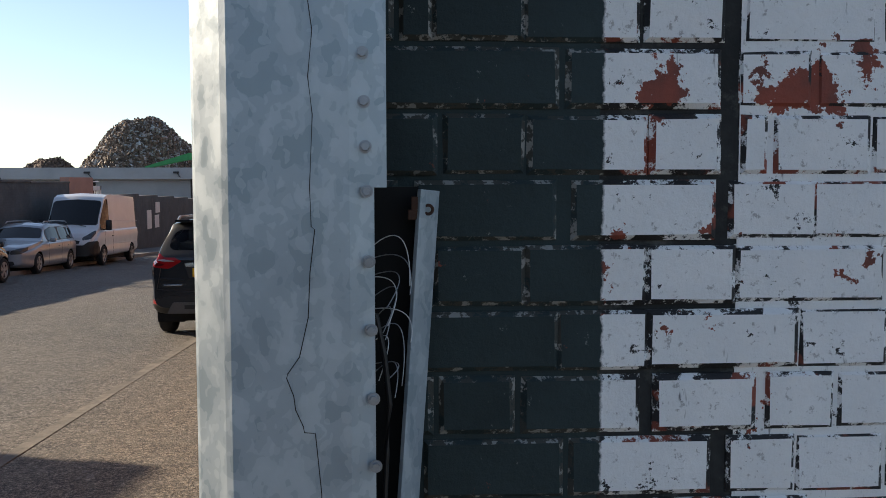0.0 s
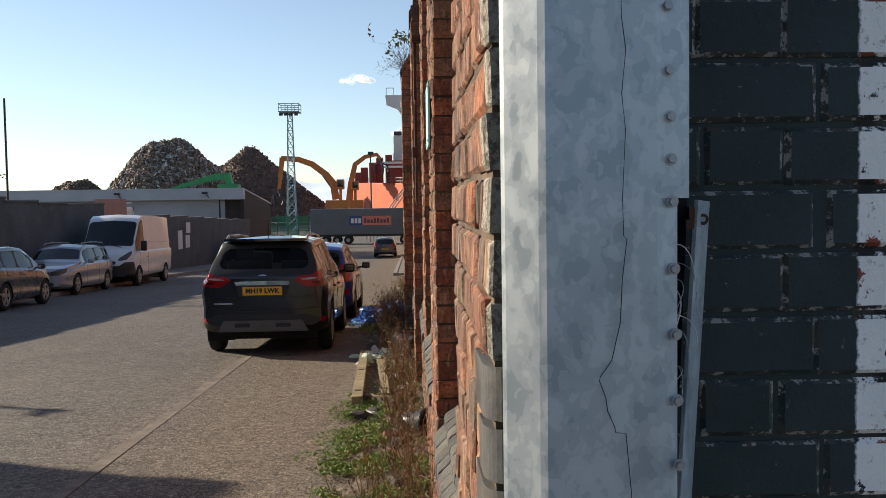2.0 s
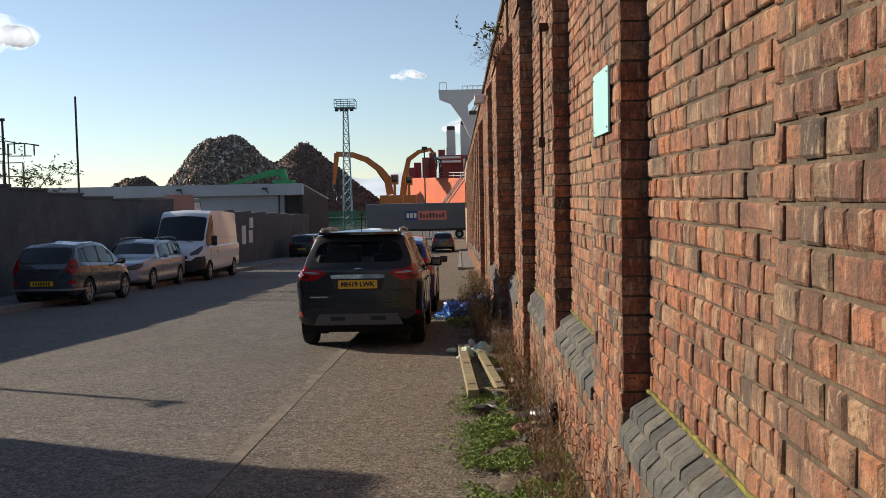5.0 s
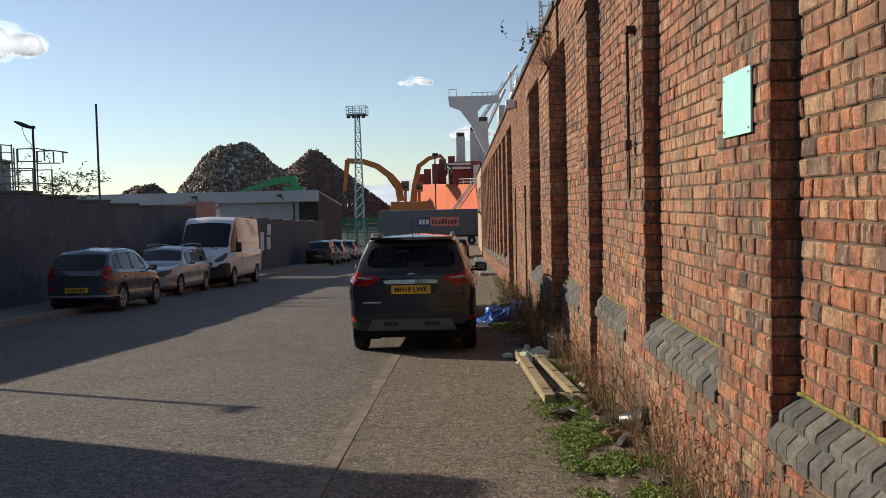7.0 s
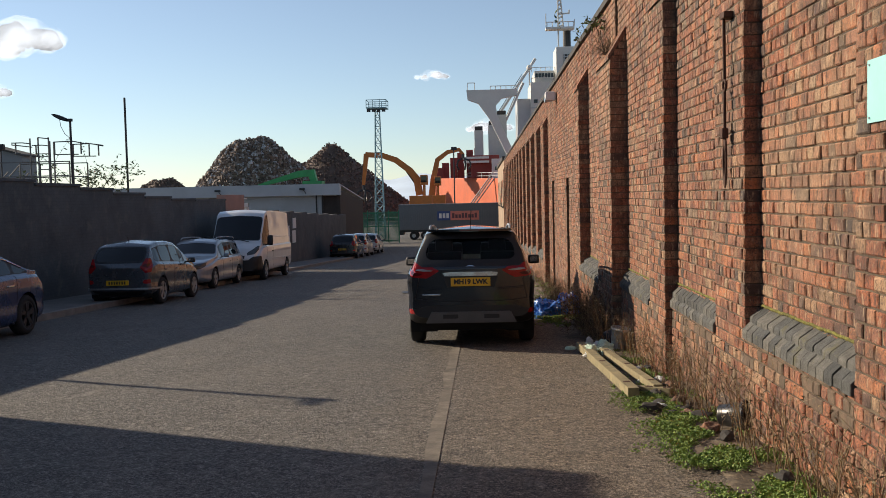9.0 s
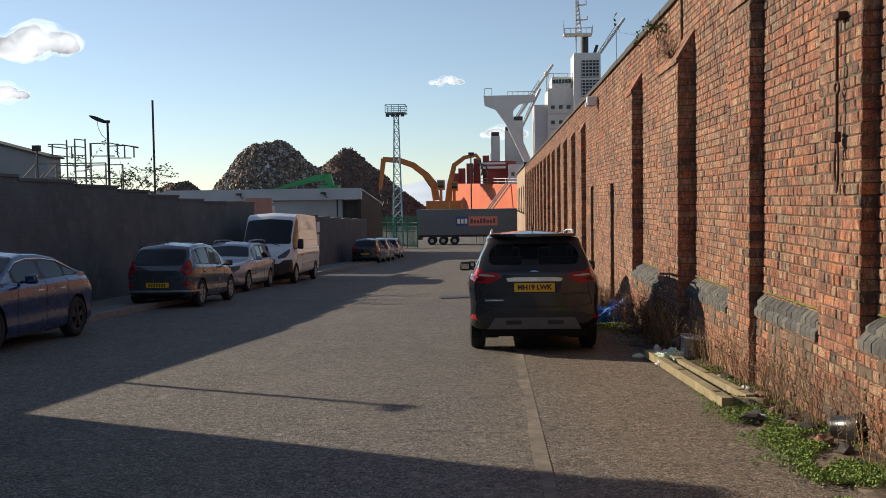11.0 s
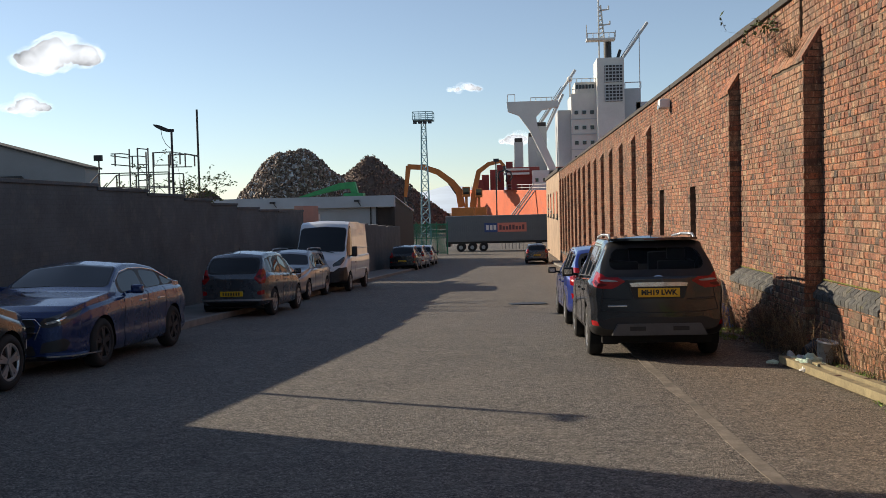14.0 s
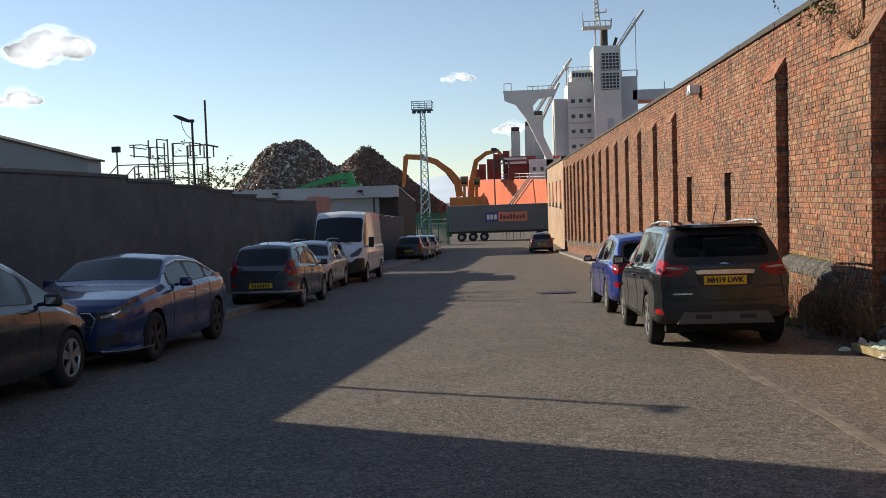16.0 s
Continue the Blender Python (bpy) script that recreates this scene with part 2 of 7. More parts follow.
M_BRICK, M_BRICK1 = brick_material("red_brick", True), brick_material("red_brick_single", False)
M_CORNERBRICK = brick_material("corner_brick", True, paint_edge=1.84)
M_PAINTED = painted_brick_material("painted_brick")
M_MORTAR = plain("mortar", (0.125, 0.092, 0.062), 0.95, 0, 0.6, 5.0, 55, 1.0, "World", (0.06, 0.048, 0.036))
M_DARKMORTAR = plain("sooty_mortar", (0.03, 0.032, 0.032), 0.9, 0, 0.6, 7.0, 60, 0.6, "World", (0.12, 0.12, 0.11))
M_ENGBRICK = plain("blue_engineering_brick", (0.105, 0.108, 0.11), 0.5, 0, 0.4, 5.0, 50, 0.35, "World", (0.15, 0.13, 0.09))
M_MOSS = plain("moss", (0.17, 0.16, 0.035), 0.95, 0, 0.6, 14, 90, 1.0, "World", (0.07, 0.06, 0.03))
M_UNDERSILL = plain("grimy_brick", (0.145, 0.098, 0.068), 0.9, 0, 0.5, 7.0, 45, 0.8, "World", (0.09, 0.085, 0.055))
M_SILL, _nt, _b = nodes_of("weathered_sill_brick", 0.8)
_co = coords(_nt, "World")
_c = ramp(_nt, _nt.nodes.new("ShaderNodeObjectInfo").outputs["Random"], [(0.0, (0.060, 0.062, 0.060)), (0.5, (0.092, 0.093, 0.088)), (1.0, (0.14, 0.132, 0.115))])
_c = mixc(_nt, 1.0, _c, ramp(_nt, noise_of(_nt, _co, 20, 6, 0.75), [(0.35, grey(0.5)), (0.65, grey(1.15))]), "MULTIPLY")
_c = mixc(_nt, ramp(_nt, noise_of(_nt, _co, 6, 6, 0.7), [(0.58, grey(0)), (0.68, grey(0.65))]), _c, (0.12, 0.11, 0.05))
_nt.links.new(_c, _b.inputs["Base Color"])
bump(_nt, _b, noise_of(_nt, _co, 45, 5, 0.7), 0.7, 0.015)
M_ASPHALT = asphalt_material()
M_SEAM = plain("worn_seam", (0.185, 0.158, 0.126), 0.9, 0, 0.5, 5, 70, 0.6, "World", (0.12, 0.105, 0.09))
M_SOIL = plain("verge_soil", (0.13, 0.10, 0.070), 0.95, 0, 0.6, 5, 40, 0.9, "World", (0.24, 0.19, 0.13))
M_KERB = plain("kerb_stone", (0.24, 0.225, 0.20), 0.85, 0, 0.3, 3, 50, 0.4, "World")
M_PAVING = plain("paving", (0.17, 0.16, 0.15), 0.9, 0, 0.25, 1.2, 40, 0.4, "World")
M_BLACKWALL = plain("black_render", (0.090, 0.098, 0.104), 0.93, 0, 0.3, 0.9, 22, 0.5, "World", (0.125, 0.122, 0.116))
_nt = M_BLACKWALL.node_tree
_b = _nt.nodes["Principled BSDF"]
_sep, _com = _nt.nodes.new("ShaderNodeSeparateXYZ"), _nt.nodes.new("ShaderNodeCombineXYZ")
_nt.links.new(coords(_nt, "World"), _sep.inputs[0])
_nt.links.new(_sep.outputs[1], _com.inputs[0])
_nt.links.new(_sep.outputs[2], _com.inputs[1])
_bt = add(_nt, "TexBrick", Color1=(1, 1, 1, 1), Color2=(0.72, 0.70, 0.68, 1), Mortar=(0.45, 0.44, 0.43, 1))
_bt.inputs["Scale"].default_value, _bt.inputs["Mortar Size"].default_value = 1.0, 0.007
_bt.inputs["Brick Width"].default_value, _bt.inputs["Row Height"].default_value = 0.23, 0.086
_nt.links.new(_com.outputs[0], _bt.inputs["Vector"])
_old = _b.inputs["Base Color"].links[0].from_socket
_nt.links.new(mixc(_nt, 1.0, _old, mixc(_nt, 0.25, (1.15, 1.13, 1.10), _bt.outputs["Color"], "MULTIPLY"), "MULTIPLY"), _b.inputs["Base Color"])
M_GALV = galvanised_material()
M_COPING = plain("dark_coping", (0.055, 0.05, 0.045), 0.85, 0, 0.3, 2, 40, 0.4, "World")
M_STEEL = plain("zinc_grey_steel", (0.36, 0.38, 0.40), 0.5, 0.6, 0.2, 6, 60, 0.1)
M_DARKSTEEL = plain("dark_steel", (0.045, 0.045, 0.048), 0.55, 0.5, 0.3, 6, 60, 0.15)
M_RUST = plain("rusty_iron", (0.085, 0.042, 0.028), 0.8, 0.3, 0.4, 12, 80, 0.3)
M_BLACK = plain("black_plastic", (0.014, 0.014, 0.015), 0.5, 0, 0.3, 5, 80, 0.1)
# near-black for car liners and underbodies, and for shade painted behind the corner guard
M_BLACKFILL = plain("liner_black_and_shade", (0.008, 0.008, 0.008), 0.9, 0, 0.3, 5, 80, 0.0)
M_WHITE = plain("white_paint", (0.70, 0.70, 0.69), 0.5, 0, 0.1, 2, 40, 0.05)
M_TYRE = plain("tyre_rubber", (0.018, 0.018, 0.018), 0.85, 0, 0.3, 8, 60, 0.3)
M_ALLOY = plain("alloy", (0.42, 0.43, 0.44), 0.35, 0.8, 0.15, 6, 60, 0.05)
M_CHROME = plain("chrome", (0.75, 0.75, 0.76), 0.12, 1.0, 0.05, 6, 60, 0.0)
M_CARGLASS = glass_material("car_glass", (0.55, 0.60, 0.60))
M_DARKGLASS, _, _b = nodes_of("tinted_glass", 0.015)
_b.inputs["Base Color"].default_value = (0.006, 0.008, 0.010, 1)
M_REDLENS = plain("red_lens", (0.30, 0.006, 0.008), 0.15, 0.0, 0.2, 8, 60, 0.0)
M_CLEARLENS = plain("clear_lens", (0.45, 0.46, 0.47), 0.1, 0.4, 0.3, 9, 60, 0.0)
M_YELLOW = plain("yellow_plate", (0.72, 0.42, 0.012), 0.4, 0, 0.05, 8, 60, 0.0)
M_PLATEWHITE = plain("white_plate", (0.72, 0.72, 0.70), 0.4, 0, 0.05, 8, 60, 0.0)
M_TIMBER = plain("weathered_timber", (0.27, 0.225, 0.125), 0.85, 0, 0.3, 4, 60, 0.4, "Object", (0.14, 0.12, 0.07))


# ---------------------------------------------------------------- mesh helpers
def ground_z(y):
    """The road falls away towards the docks, and is nearly flat beyond 70 m."""
    if y < 70:
        return 0.67 - 0.0405 * y
    if y < 110:
        return -2.165 - 0.017 * (y - 70)
    return -2.845


def part(name, bm, material, parent=None, label="", smooth=False):
    me = bpy.data.meshes.new(name)
    bm.to_mesh(me)
    bm.free()
    me.materials.append(material)
    if smooth:
        for p in me.polygons:
            p.use_smooth = True
    ob = new(name, me)
    if parent is not None:
        ob.parent = parent
    if label:
        ob["label"] = label
    return ob


def thing(name, m, label, category, group="", kind=""):
    ob = new(name)
    ob.matrix_world = m
    ob.empty_display_size = 0.2
    return tagged(ob, label, category, group, kind)


def box(bm, lo, hi, bevel=0.0, m=None):
    """Adds a box from corner lo to corner hi."""
    r = bmesh.ops.create_cube(bm, size=1.0)
    vs = r["verts"]
    c = [(a + b) / 2 for a, b in zip(lo, hi)]
    s = [abs(b - a) for a, b in zip(lo, hi)]
    for v in vs:
        v.co = Vector((v.co.x * s[0] + c[0], v.co.y * s[1] + c[1], v.co.z * s[2] + c[2]))
    if bevel > 0:
        es = list({e for v in vs for e in v.link_edges})
        r2 = bmesh.ops.bevel(bm, geom=es, offset=bevel, segments=2, affect="EDGES", profile=0.7)
        vs = list({v for f in r2["faces"] for v in f.verts} | {v for v in vs if v.is_valid})
    if m is not None:
        bmesh.ops.transform(bm, matrix=m, verts=[v for v in vs if v.is_valid])
    return bm


def boxes(*args, bevel=0.0):
    bm = bmesh.new()
    for lo, hi in args:
        box(bm, lo, hi, bevel)
    return bm


def rod(bm, a, b, r, seg=8, r2=None):
    """A round bar from a to b."""
    a, b = Vector(a), Vector(b)
    d = b - a
    m = Matrix.Translation((a + b) / 2) @ d.to_track_quat("Z", "Y").to_matrix().to_4x4()
    bmesh.ops.create_cone(bm, cap_ends=True, segments=seg, radius1=r, radius2=r if r2 is None else r2, depth=d.length, matrix=m)
    return bm


def rods(pairs, r, seg=6):
    bm = bmesh.new()
    for a, b in pairs:
        rod(bm, a, b, r, seg)
    return bm


def ring(bm, centre, R, r, axis="y", seg=20, tube=8, sx=1.0, sz=1.0):
    vs = []
    for i in range(seg):
        a = 2 * math.pi * i / seg
        row = []
        for j in range(tube):
            t = 2 * math.pi * j / tube
            u, w, h = (R + r * math.cos(t)) * math.cos(a) * sx, (R + r * math.cos(t)) * math.sin(a) * sz, r * math.sin(t)
            p = {"y": (u, h, w), "x": (h, u, w), "z": (u, w, h)}[axis]
            row.append(bm.verts.new(Vector(p) + Vector(centre)))
        vs.append(row)
    for i in range(seg):
        for j in range(tube):
            bm.faces.new((vs[i][j], vs[(i + 1) % seg][j], vs[(i + 1) % seg][(j + 1) % tube], vs[i][(j + 1) % tube]))
    return bm


def prism(bm, pts, axis, a, b):
    """Extrudes a flat outline along an axis from a to b. pts are the other two coordinates in order."""
    def at(p, t):
        return {"x": (t, p[0], p[1]), "y": (p[0], t, p[1]), "z": (p[0], p[1], t)}[axis]
    lo = [bm.verts.new(at(p, a)) for p in pts]
    hi = [bm.verts.new(at(p, b)) for p in pts]
    n = len(pts)
    for i in range(n):
        bm.faces.new((lo[i], lo[(i + 1) % n], hi[(i + 1) % n], hi[i]))
    bm.faces.new(lo[::-1])
    bm.faces.new(hi)
    bmesh.ops.recalc_face_normals(bm, faces=bm.faces)
    return bm


def tube(bm, pts, r, seg=6):
    """One round tube through several points."""
    pts = [Vector(p) for p in pts]
    rows = []
    for i, p in enumerate(pts):
        d = (pts[min(i + 1, len(pts) - 1)] - pts[max(i - 1, 0)]).normalized()
        q = d.to_track_quat("Z", "Y")
        rows.append([bm.verts.new(p + q @ Vector((r * math.cos(6.2832 * j / seg), r * math.sin(6.2832 * j / seg), 0))) for j in range(seg)])
    for a, b in zip(rows, rows[1:]):
        for j in range(seg):
            bm.faces.new((a[j], a[(j + 1) % seg], b[(j + 1) % seg], b[j]))
    bm.faces.new(rows[0][::-1])
    bm.faces.new(rows[-1])
    return bm


def text_part(name, words, height, m, material, parent, extrude=0.002, width=None):
    cu = bpy.data.curves.new(name, "FONT")
    cu.body, cu.size, cu.extrude = words, height, extrude
    cu.align_x, cu.align_y, cu.offset = "CENTER", "CENTER", height * 0.045
    tmp = bpy.data.objects.new(name, cu)
    scene.collection.objects.link(tmp)
    me = bpy.data.meshes.new_from_object(tmp.evaluated_get(bpy.context.evaluated_depsgraph_get()))
    bpy.data.objects.remove(tmp)
    if width:
        xs = [v.co.x for v in me.vertices]
        k = width / (max(xs) - min(xs))
        for v in me.vertices:
            v.co.x *= k
    me.transform(m)
    me.materials.clear()
    me.materials.append(material)
    ob = new(name, me)
    ob.parent = parent
    return ob


# ---------------------------------------------------------------- ground
def build_ground():
    xs = [-900, -300, -120, -60, -40, -25, -18] + [-14 + i for i in range(17)] + [6, 12, 30, 60, 120, 300, 900]
    ys = [-300, -100, -40, -20] + list(range(-10, 72, 2)) + [75, 80, 90, 100, 110, 130, 170, 230, 300, 500, 900, 2500]
    bm = bmesh.new()
    grid = [[bm.verts.new((x, y, ground_z(y) + (0.012 * noise.noise((x * 0.35, y * 0.25, 3.0)) if -12 < x < 0 and -8 < y < 70 else 0))) for x in xs] for y in ys]
    for j in range(len(ys) - 1):
        for i in range(len(xs) - 1):
            bm.faces.new((grid[j][i], grid[j][i + 1], grid[j + 1][i + 1], grid[j + 1][i]))
    return tagged(part("road", bm, M_ASPHALT, None, smooth=True), "worn grey-brown asphalt road falling towards the docks", "road", kind="structure")


def strip(name, x0, x1, y0, y1, rise, material, label, category, wobble=0.0, nx=2, step=1.0, rough=0.0):
    """A strip laid along the road, following its fall."""
    bm = bmesh.new()
    n = max(2, int((y1 - y0) / step))
    rows = []
    for j in range(n + 1):
        y = y0 + (y1 - y0) * j / n
        row = []
        for i in range(nx + 1):
            f = i / nx
            x = x0 + (x1 - x0) * f + (wobble * noise.noise((y * 1.7, f * 3, x0)) if i in (0,) else 0)
            z = ground_z(y) + (rise if 0 < i < nx or not rough else 0.002) + rough * noise.noise((x * 4, y * 4, 1.0))
            row.append(bm.verts.new((x, y, z)))
        rows.append(row)
    for j in range(n):
        for i in range(nx):
            bm.faces.new((rows[j][i], rows[j][i + 1], rows[j + 1][i + 1], rows[j + 1][i]))
    if not rough:
        r = bmesh.ops.extrude_face_region(bm, geom=list(bm.faces))
        bmesh.ops.translate(bm, verts=[v for v in r["geom"] if isinstance(v, bmesh.types.BMVert)], vec=(0, 0, -rise - 0.15))
        bmesh.ops.recalc_face_normals(bm, faces=bm.faces)
    return tagged(part(name, bm, material, None, smooth=bool(rough)), label, category, kind="structure")


build_ground()
strip("road_seam", -2.58, -2.48, 1.0, 14.0, 0.004, M_SEAM, "pale worn seam along the asphalt", "road seam", 0.05, 2, 0.5)
strip("pavement", -12.6, -10.78, 11.5, 62.0, 0.11, M_PAVING, "dusty grey footway along the black wall", "pavement")
strip("kerb", -10.78, -10.62, 11.5, 62.0, 0.125, M_KERB, "worn pale stone kerb", "kerb")
strip("verge", -0.80, -0.10, 2.0, 75.0, 0.02, M_SOIL, "bare earth verge at the foot of the brick wall", "verge", 0.30, 10, 0.12, 0.03)
strip("kerb_far", -1.05, -0.90, 38.0, 74.5, 0.12, M_KERB, "pale worn kerb along the far wall", "kerb")
strip("pavement_far", -0.90, -0.25, 38.0, 74.5, 0.10, M_PAVING, "narrow dusty footway under the far wall", "pavement")

# ---------------------------------------------------------------- brick walls
COURSE = 0.086
rng = np.random.default_rng(7)
WALL_END = 75.0
PIERS = [(1.71, 2.65, -0.256), (4.65, 5.5, -0.25), (7.5, 8.35, -0.25), (10.1, 10.95, -0.32), (13.05, 14.5, -0.44), (17.1, 17.9, -0.43)]
PIERS += [(27.0 + 3.3 * k, 27.95 + 3.3 * k, -0.38) for k in range(15)]
DOORS = [(20.95, 21.57, 2.5), (25.05, 25.74, 2.5)]


def plane_x(y):
    return -0.13 if y < 8 else -0.185 if y < 10.5 else -0.215 if y < 13.8 else -0.25


def bays():
    """Stretches between two piers: start, end, front of the plinth, sill height."""
    out = []
    for (a0, a1, ax), (b0, b1, bx) in zip(PIERS, PIERS[1:]):
        if b0 - a1 > 5:
            continue
        mid = (a1 + b0) / 2
        lift = 0.60 if mid < 5 else 0.67 if mid < 9 else 0.72 if mid < 12 else 0.80
        out.append((a1, b0, max(ax, bx), round((ground_z(mid) + lift) / COURSE) * COURSE))
    return out


def row_cuts(u0, u1, k, header=0.90):
    """The joints of one course: headers and stretchers in a mixed bond."""
    cuts, u = [u0], u0 + (0.055 if k % 2 else 0.115)
    while u < u1 - 0.05:
        cuts.append(u)
        u += rng.uniform(0.102, 0.118) if rng.random() < header else 0.222
    cuts.append(u1)
    return list(zip(cuts, cuts[1:]))


def brick_arrays(specs, side):
    """Vertices and faces for bricks given as (u0, u1, v0, v1, face, depth); side 'x' faces -x, side 'y' faces -y."""
    s = np.array(specs, float)
    n = len(s)
    j = lambda a: rng.uniform(-a, a, n) * (0.35 if side == "y" else 0.75)
    g = 0.0035 if side == "y" else 0.0052
    u0, u1 = s[:, 0] + g + j(0.0025), s[:, 1] - g + j(0.0025)
    v0, v1 = s[:, 2] + g + j(0.0025), s[:, 3] - g + j(0.0025)
    f, dep = s[:, 4] + j(0.006), s[:, 5]
    c = np.full(n, 0.005) + rng.uniform(0, 0.003 if side == "y" else 0.005, n)
    tilt_u, tilt_v = j(0.0035), j(0.003)
    P = np.zeros((n, 12, 3))
    for i, (su, sv) in enumerate(((0, 0), (1, 0), (1, 1), (0, 1))):
        uu, vv = (u1 if su else u0), (v1 if sv else v0)
        t = tilt_u * (1 if su else -1) + tilt_v * (1 if sv else -1)
        P[:, i] = np.stack([f + dep, uu, vv], 1)
        P[:, 4 + i] = np.stack([f + c * 0.9 + t, uu, vv], 1)
        P[:, 8 + i] = np.stack([f + t, uu + c * (1 - 2 * su) + j(0.003), vv + c * (1 - 2 * sv) + j(0.003)], 1)
    quads = [(8, 11, 10, 9)] + [(4 + i, 8 + i, 8 + (i + 1) % 4, 4 + (i + 1) % 4) for i in range(4)] + [(i, 4 + i, 4 + (i + 1) % 4, (i + 1) % 4) for i in range(4)]
    Q = np.array(quads)
    if side == "y":
        P = P[:, :, [1, 0, 2]]
        Q = Q[:, ::-1]
    F = (np.arange(n)[:, None, None] * 12 + Q[None]).reshape(-1, 4)
    return P.reshape(-1, 3), F


def brick_sheet(name, specs, side, material, parent, label=""):
    P, F = brick_arrays(specs, side)
    me = bpy.data.meshes.new(name)
    me.from_pydata(P.tolist(), [], F.tolist())
    me.materials.append(material)
    ob = new(name, me)
    ob.parent = parent
    if label:
        ob["label"] = label
    return tagged(ob, kind="stuff")


def single_bricks(specs, side, material, parent):
    """Bricks as objects of their own, on a few shared meshes."""
    pool = {}
    for u0, u1, v0, v1, f, dep in specs:
        key = (round((u1 - u0) / 0.02), round(dep, 2), int(rng.integers(0, 4)))
        if key not in pool:
            P, F = brick_arrays([(-(u1 - u0) / 2, (u1 - u0) / 2, -COURSE / 2, COURSE / 2, 0, dep)], side)
            me = bpy.data.meshes.new("brick")
            me.from_pydata(P.tolist(), [], F.tolist())
            me.materials.append(material)
            pool[key] = me
        ob = new("brick", pool[key])
        ob.parent = parent
        u, v = (u0 + u1) / 2, (v0 + v1) / 2
        ob.location = (f, u, v) if side == "x" else (u, f, v)


# joints of the painted end, course by course
BOND = {28: [-0.02, 0.03, 0.14, 0.30, 0.412, 0.432, 0.62], 27: [0.195, 0.41, 0.428, 0.53, 0.64], 26: [0.035, 0.15, 0.307, 0.41, 0.43, 0.475, 0.615], 25: [-0.01, 0.20, 0.41, 0.425, 0.535, 0.65],
        24: [0.03, 0.143, 0.312, 0.425, 0.64], 23: [0.195, 0.307, 0.522, 0.64], 22: [0.03, 0.137, 0.307, 0.475, 0.57, 0.70], 21: [0.01, 0.203, 0.405, 0.42, 0.52, 0.64]}


def build_brick_wall():
    wall = thing("wall_east", Matrix(), "tall old red brick warehouse wall with piers and sloping sills", "brick wall", kind="structure")
    # mortar body
    bm = bmesh.new()
    box(bm, (-0.10, 1.74, -4.0), (9.0, 2.7, 4.92))
    edges = sorted({2.7, WALL_END} | {d for a, b, z in DOORS for d in (a, b)} | {8.0, 10.5, 13.8})
    for a, b in zip(edges, edges[1:]):
        x = plane_x((a + b) / 2) + 0.011
        door = next((z for p, q, z in DOORS if p <= a and b <= q), None)
        if door is None:
            box(bm, (x, a, -4.0), (9.0, b, 4.92))
        else:
            box(bm, (x + 0.14, a, -4.0), (9.0, b, door))
            box(bm, (x, a, door), (9.0, b, 4.92))
    for a, b, x in PIERS:
        back = plane_x((a + b) / 2) + 0.06
        z0, drop = ground_z(b) - 0.4, 1.5 * (plane_x((a + b) / 2) - x)
        prism(bm, [(x + 0.009, z0), (back, z0), (back, 4.30 + 0.05), (back - 0.06, 4.27), (x + 0.009, 4.27 - drop)], "y", a + 0.012, b - 0.012)
    for a, b, x, z in bays():
        box(bm, (x + 0.012, a - 0.02, ground_z(b) - 0.4), (0.1, b + 0.02, z - 0.01))
    part("mortar", bm, M_MORTAR, wall, "sandy lime mortar bed")
    # bricks of the long side
    near, far, under = [], [], []
    for k in range(int(-2.6 / COURSE), int(4.92 / COURSE)):
        v0, v1 = k * COURSE, (k + 1) * COURSE
        spans = []
        for a, b, x in PIERS:
            top = 4.27 - 1.5 * (plane_x((a + b) / 2) - x)
            if v1 < top:
                spans.append((a, b, x, plane_x((a + b) / 2) - x + 0.03))
            elif v1 < 4.3:
                f = (v1 - top) / max(0.01, 4.3 - top)
                xx = x + f * (plane_x((a + b) / 2) - x)
                spans.append((a, b, xx, plane_x((a + b) / 2) - xx + 0.03))
        for a, b, x, z in bays():
            if v1 <= z + 0.001:
                spans.append((a, b, x, 0.08))
        taken = sorted((a, b) for a, b, *_ in spans)
        u = 1.71
        for a, b in taken + [(WALL_END, WALL_END)]:
            p = u
            while p < a - 0.01:
                stop = min([a] + [d for d in (8.0, 10.5, 13.8) + tuple(e for q in DOORS for e in q[:2]) if d > p + 0.01])
                door = next((q for q in DOORS if q[0] <= p + 0.001 and stop <= q[1] + 0.001 and v1 <= q[2]), None)
                x = plane_x((p + stop) / 2)
                spans.append((p, stop, x + (0.12 if door else 0.0), 0.05 if door else 0.24 if any(abs(stop - q[0]) < 0.01 or abs(p - q[1]) < 0.01 for q in DOORS) else 0.05))
                p = stop
            u = max(u, b)
        for a, b, x, d in spans:
            if v1 < ground_z((a + b) / 2) - 0.1:
                continue
            for u0, u1 in row_cuts(a, b, k):
                spec = (u0, u1, v0, v1, x, d)
                if any(p <= a + 0.001 and b <= q + 0.001 and abs(x - xx) < 0.001 and z - 0.27 < v0 < z for p, q, xx, z in bays()) and rng.random() < 0.6:
                    under.append(spec)
                    continue
                (near if 1.5 < v0 < 2.85 and 1.9 < u0 and u1 < 3.6 else far).append(spec)
    corner = [s for s in near + far if s[0] < 1.72]
    near = [s for s in near if s[0] >= 1.72]
    far = [s for s in far if s[0] >= 1.72]
    brick_sheet("brick_courses", far, "x", M_BRICK, wall)
    brick_sheet("brick_courses", under, "x", M_UNDERSILL, wall, "grimy grey-brown courses under the sills")
    single_bricks(near[:235], "x", M_BRICK1, wall)
    if near[235:]:
        brick_sheet("brick_courses", near[235:], "x", M_BRICK, wall)
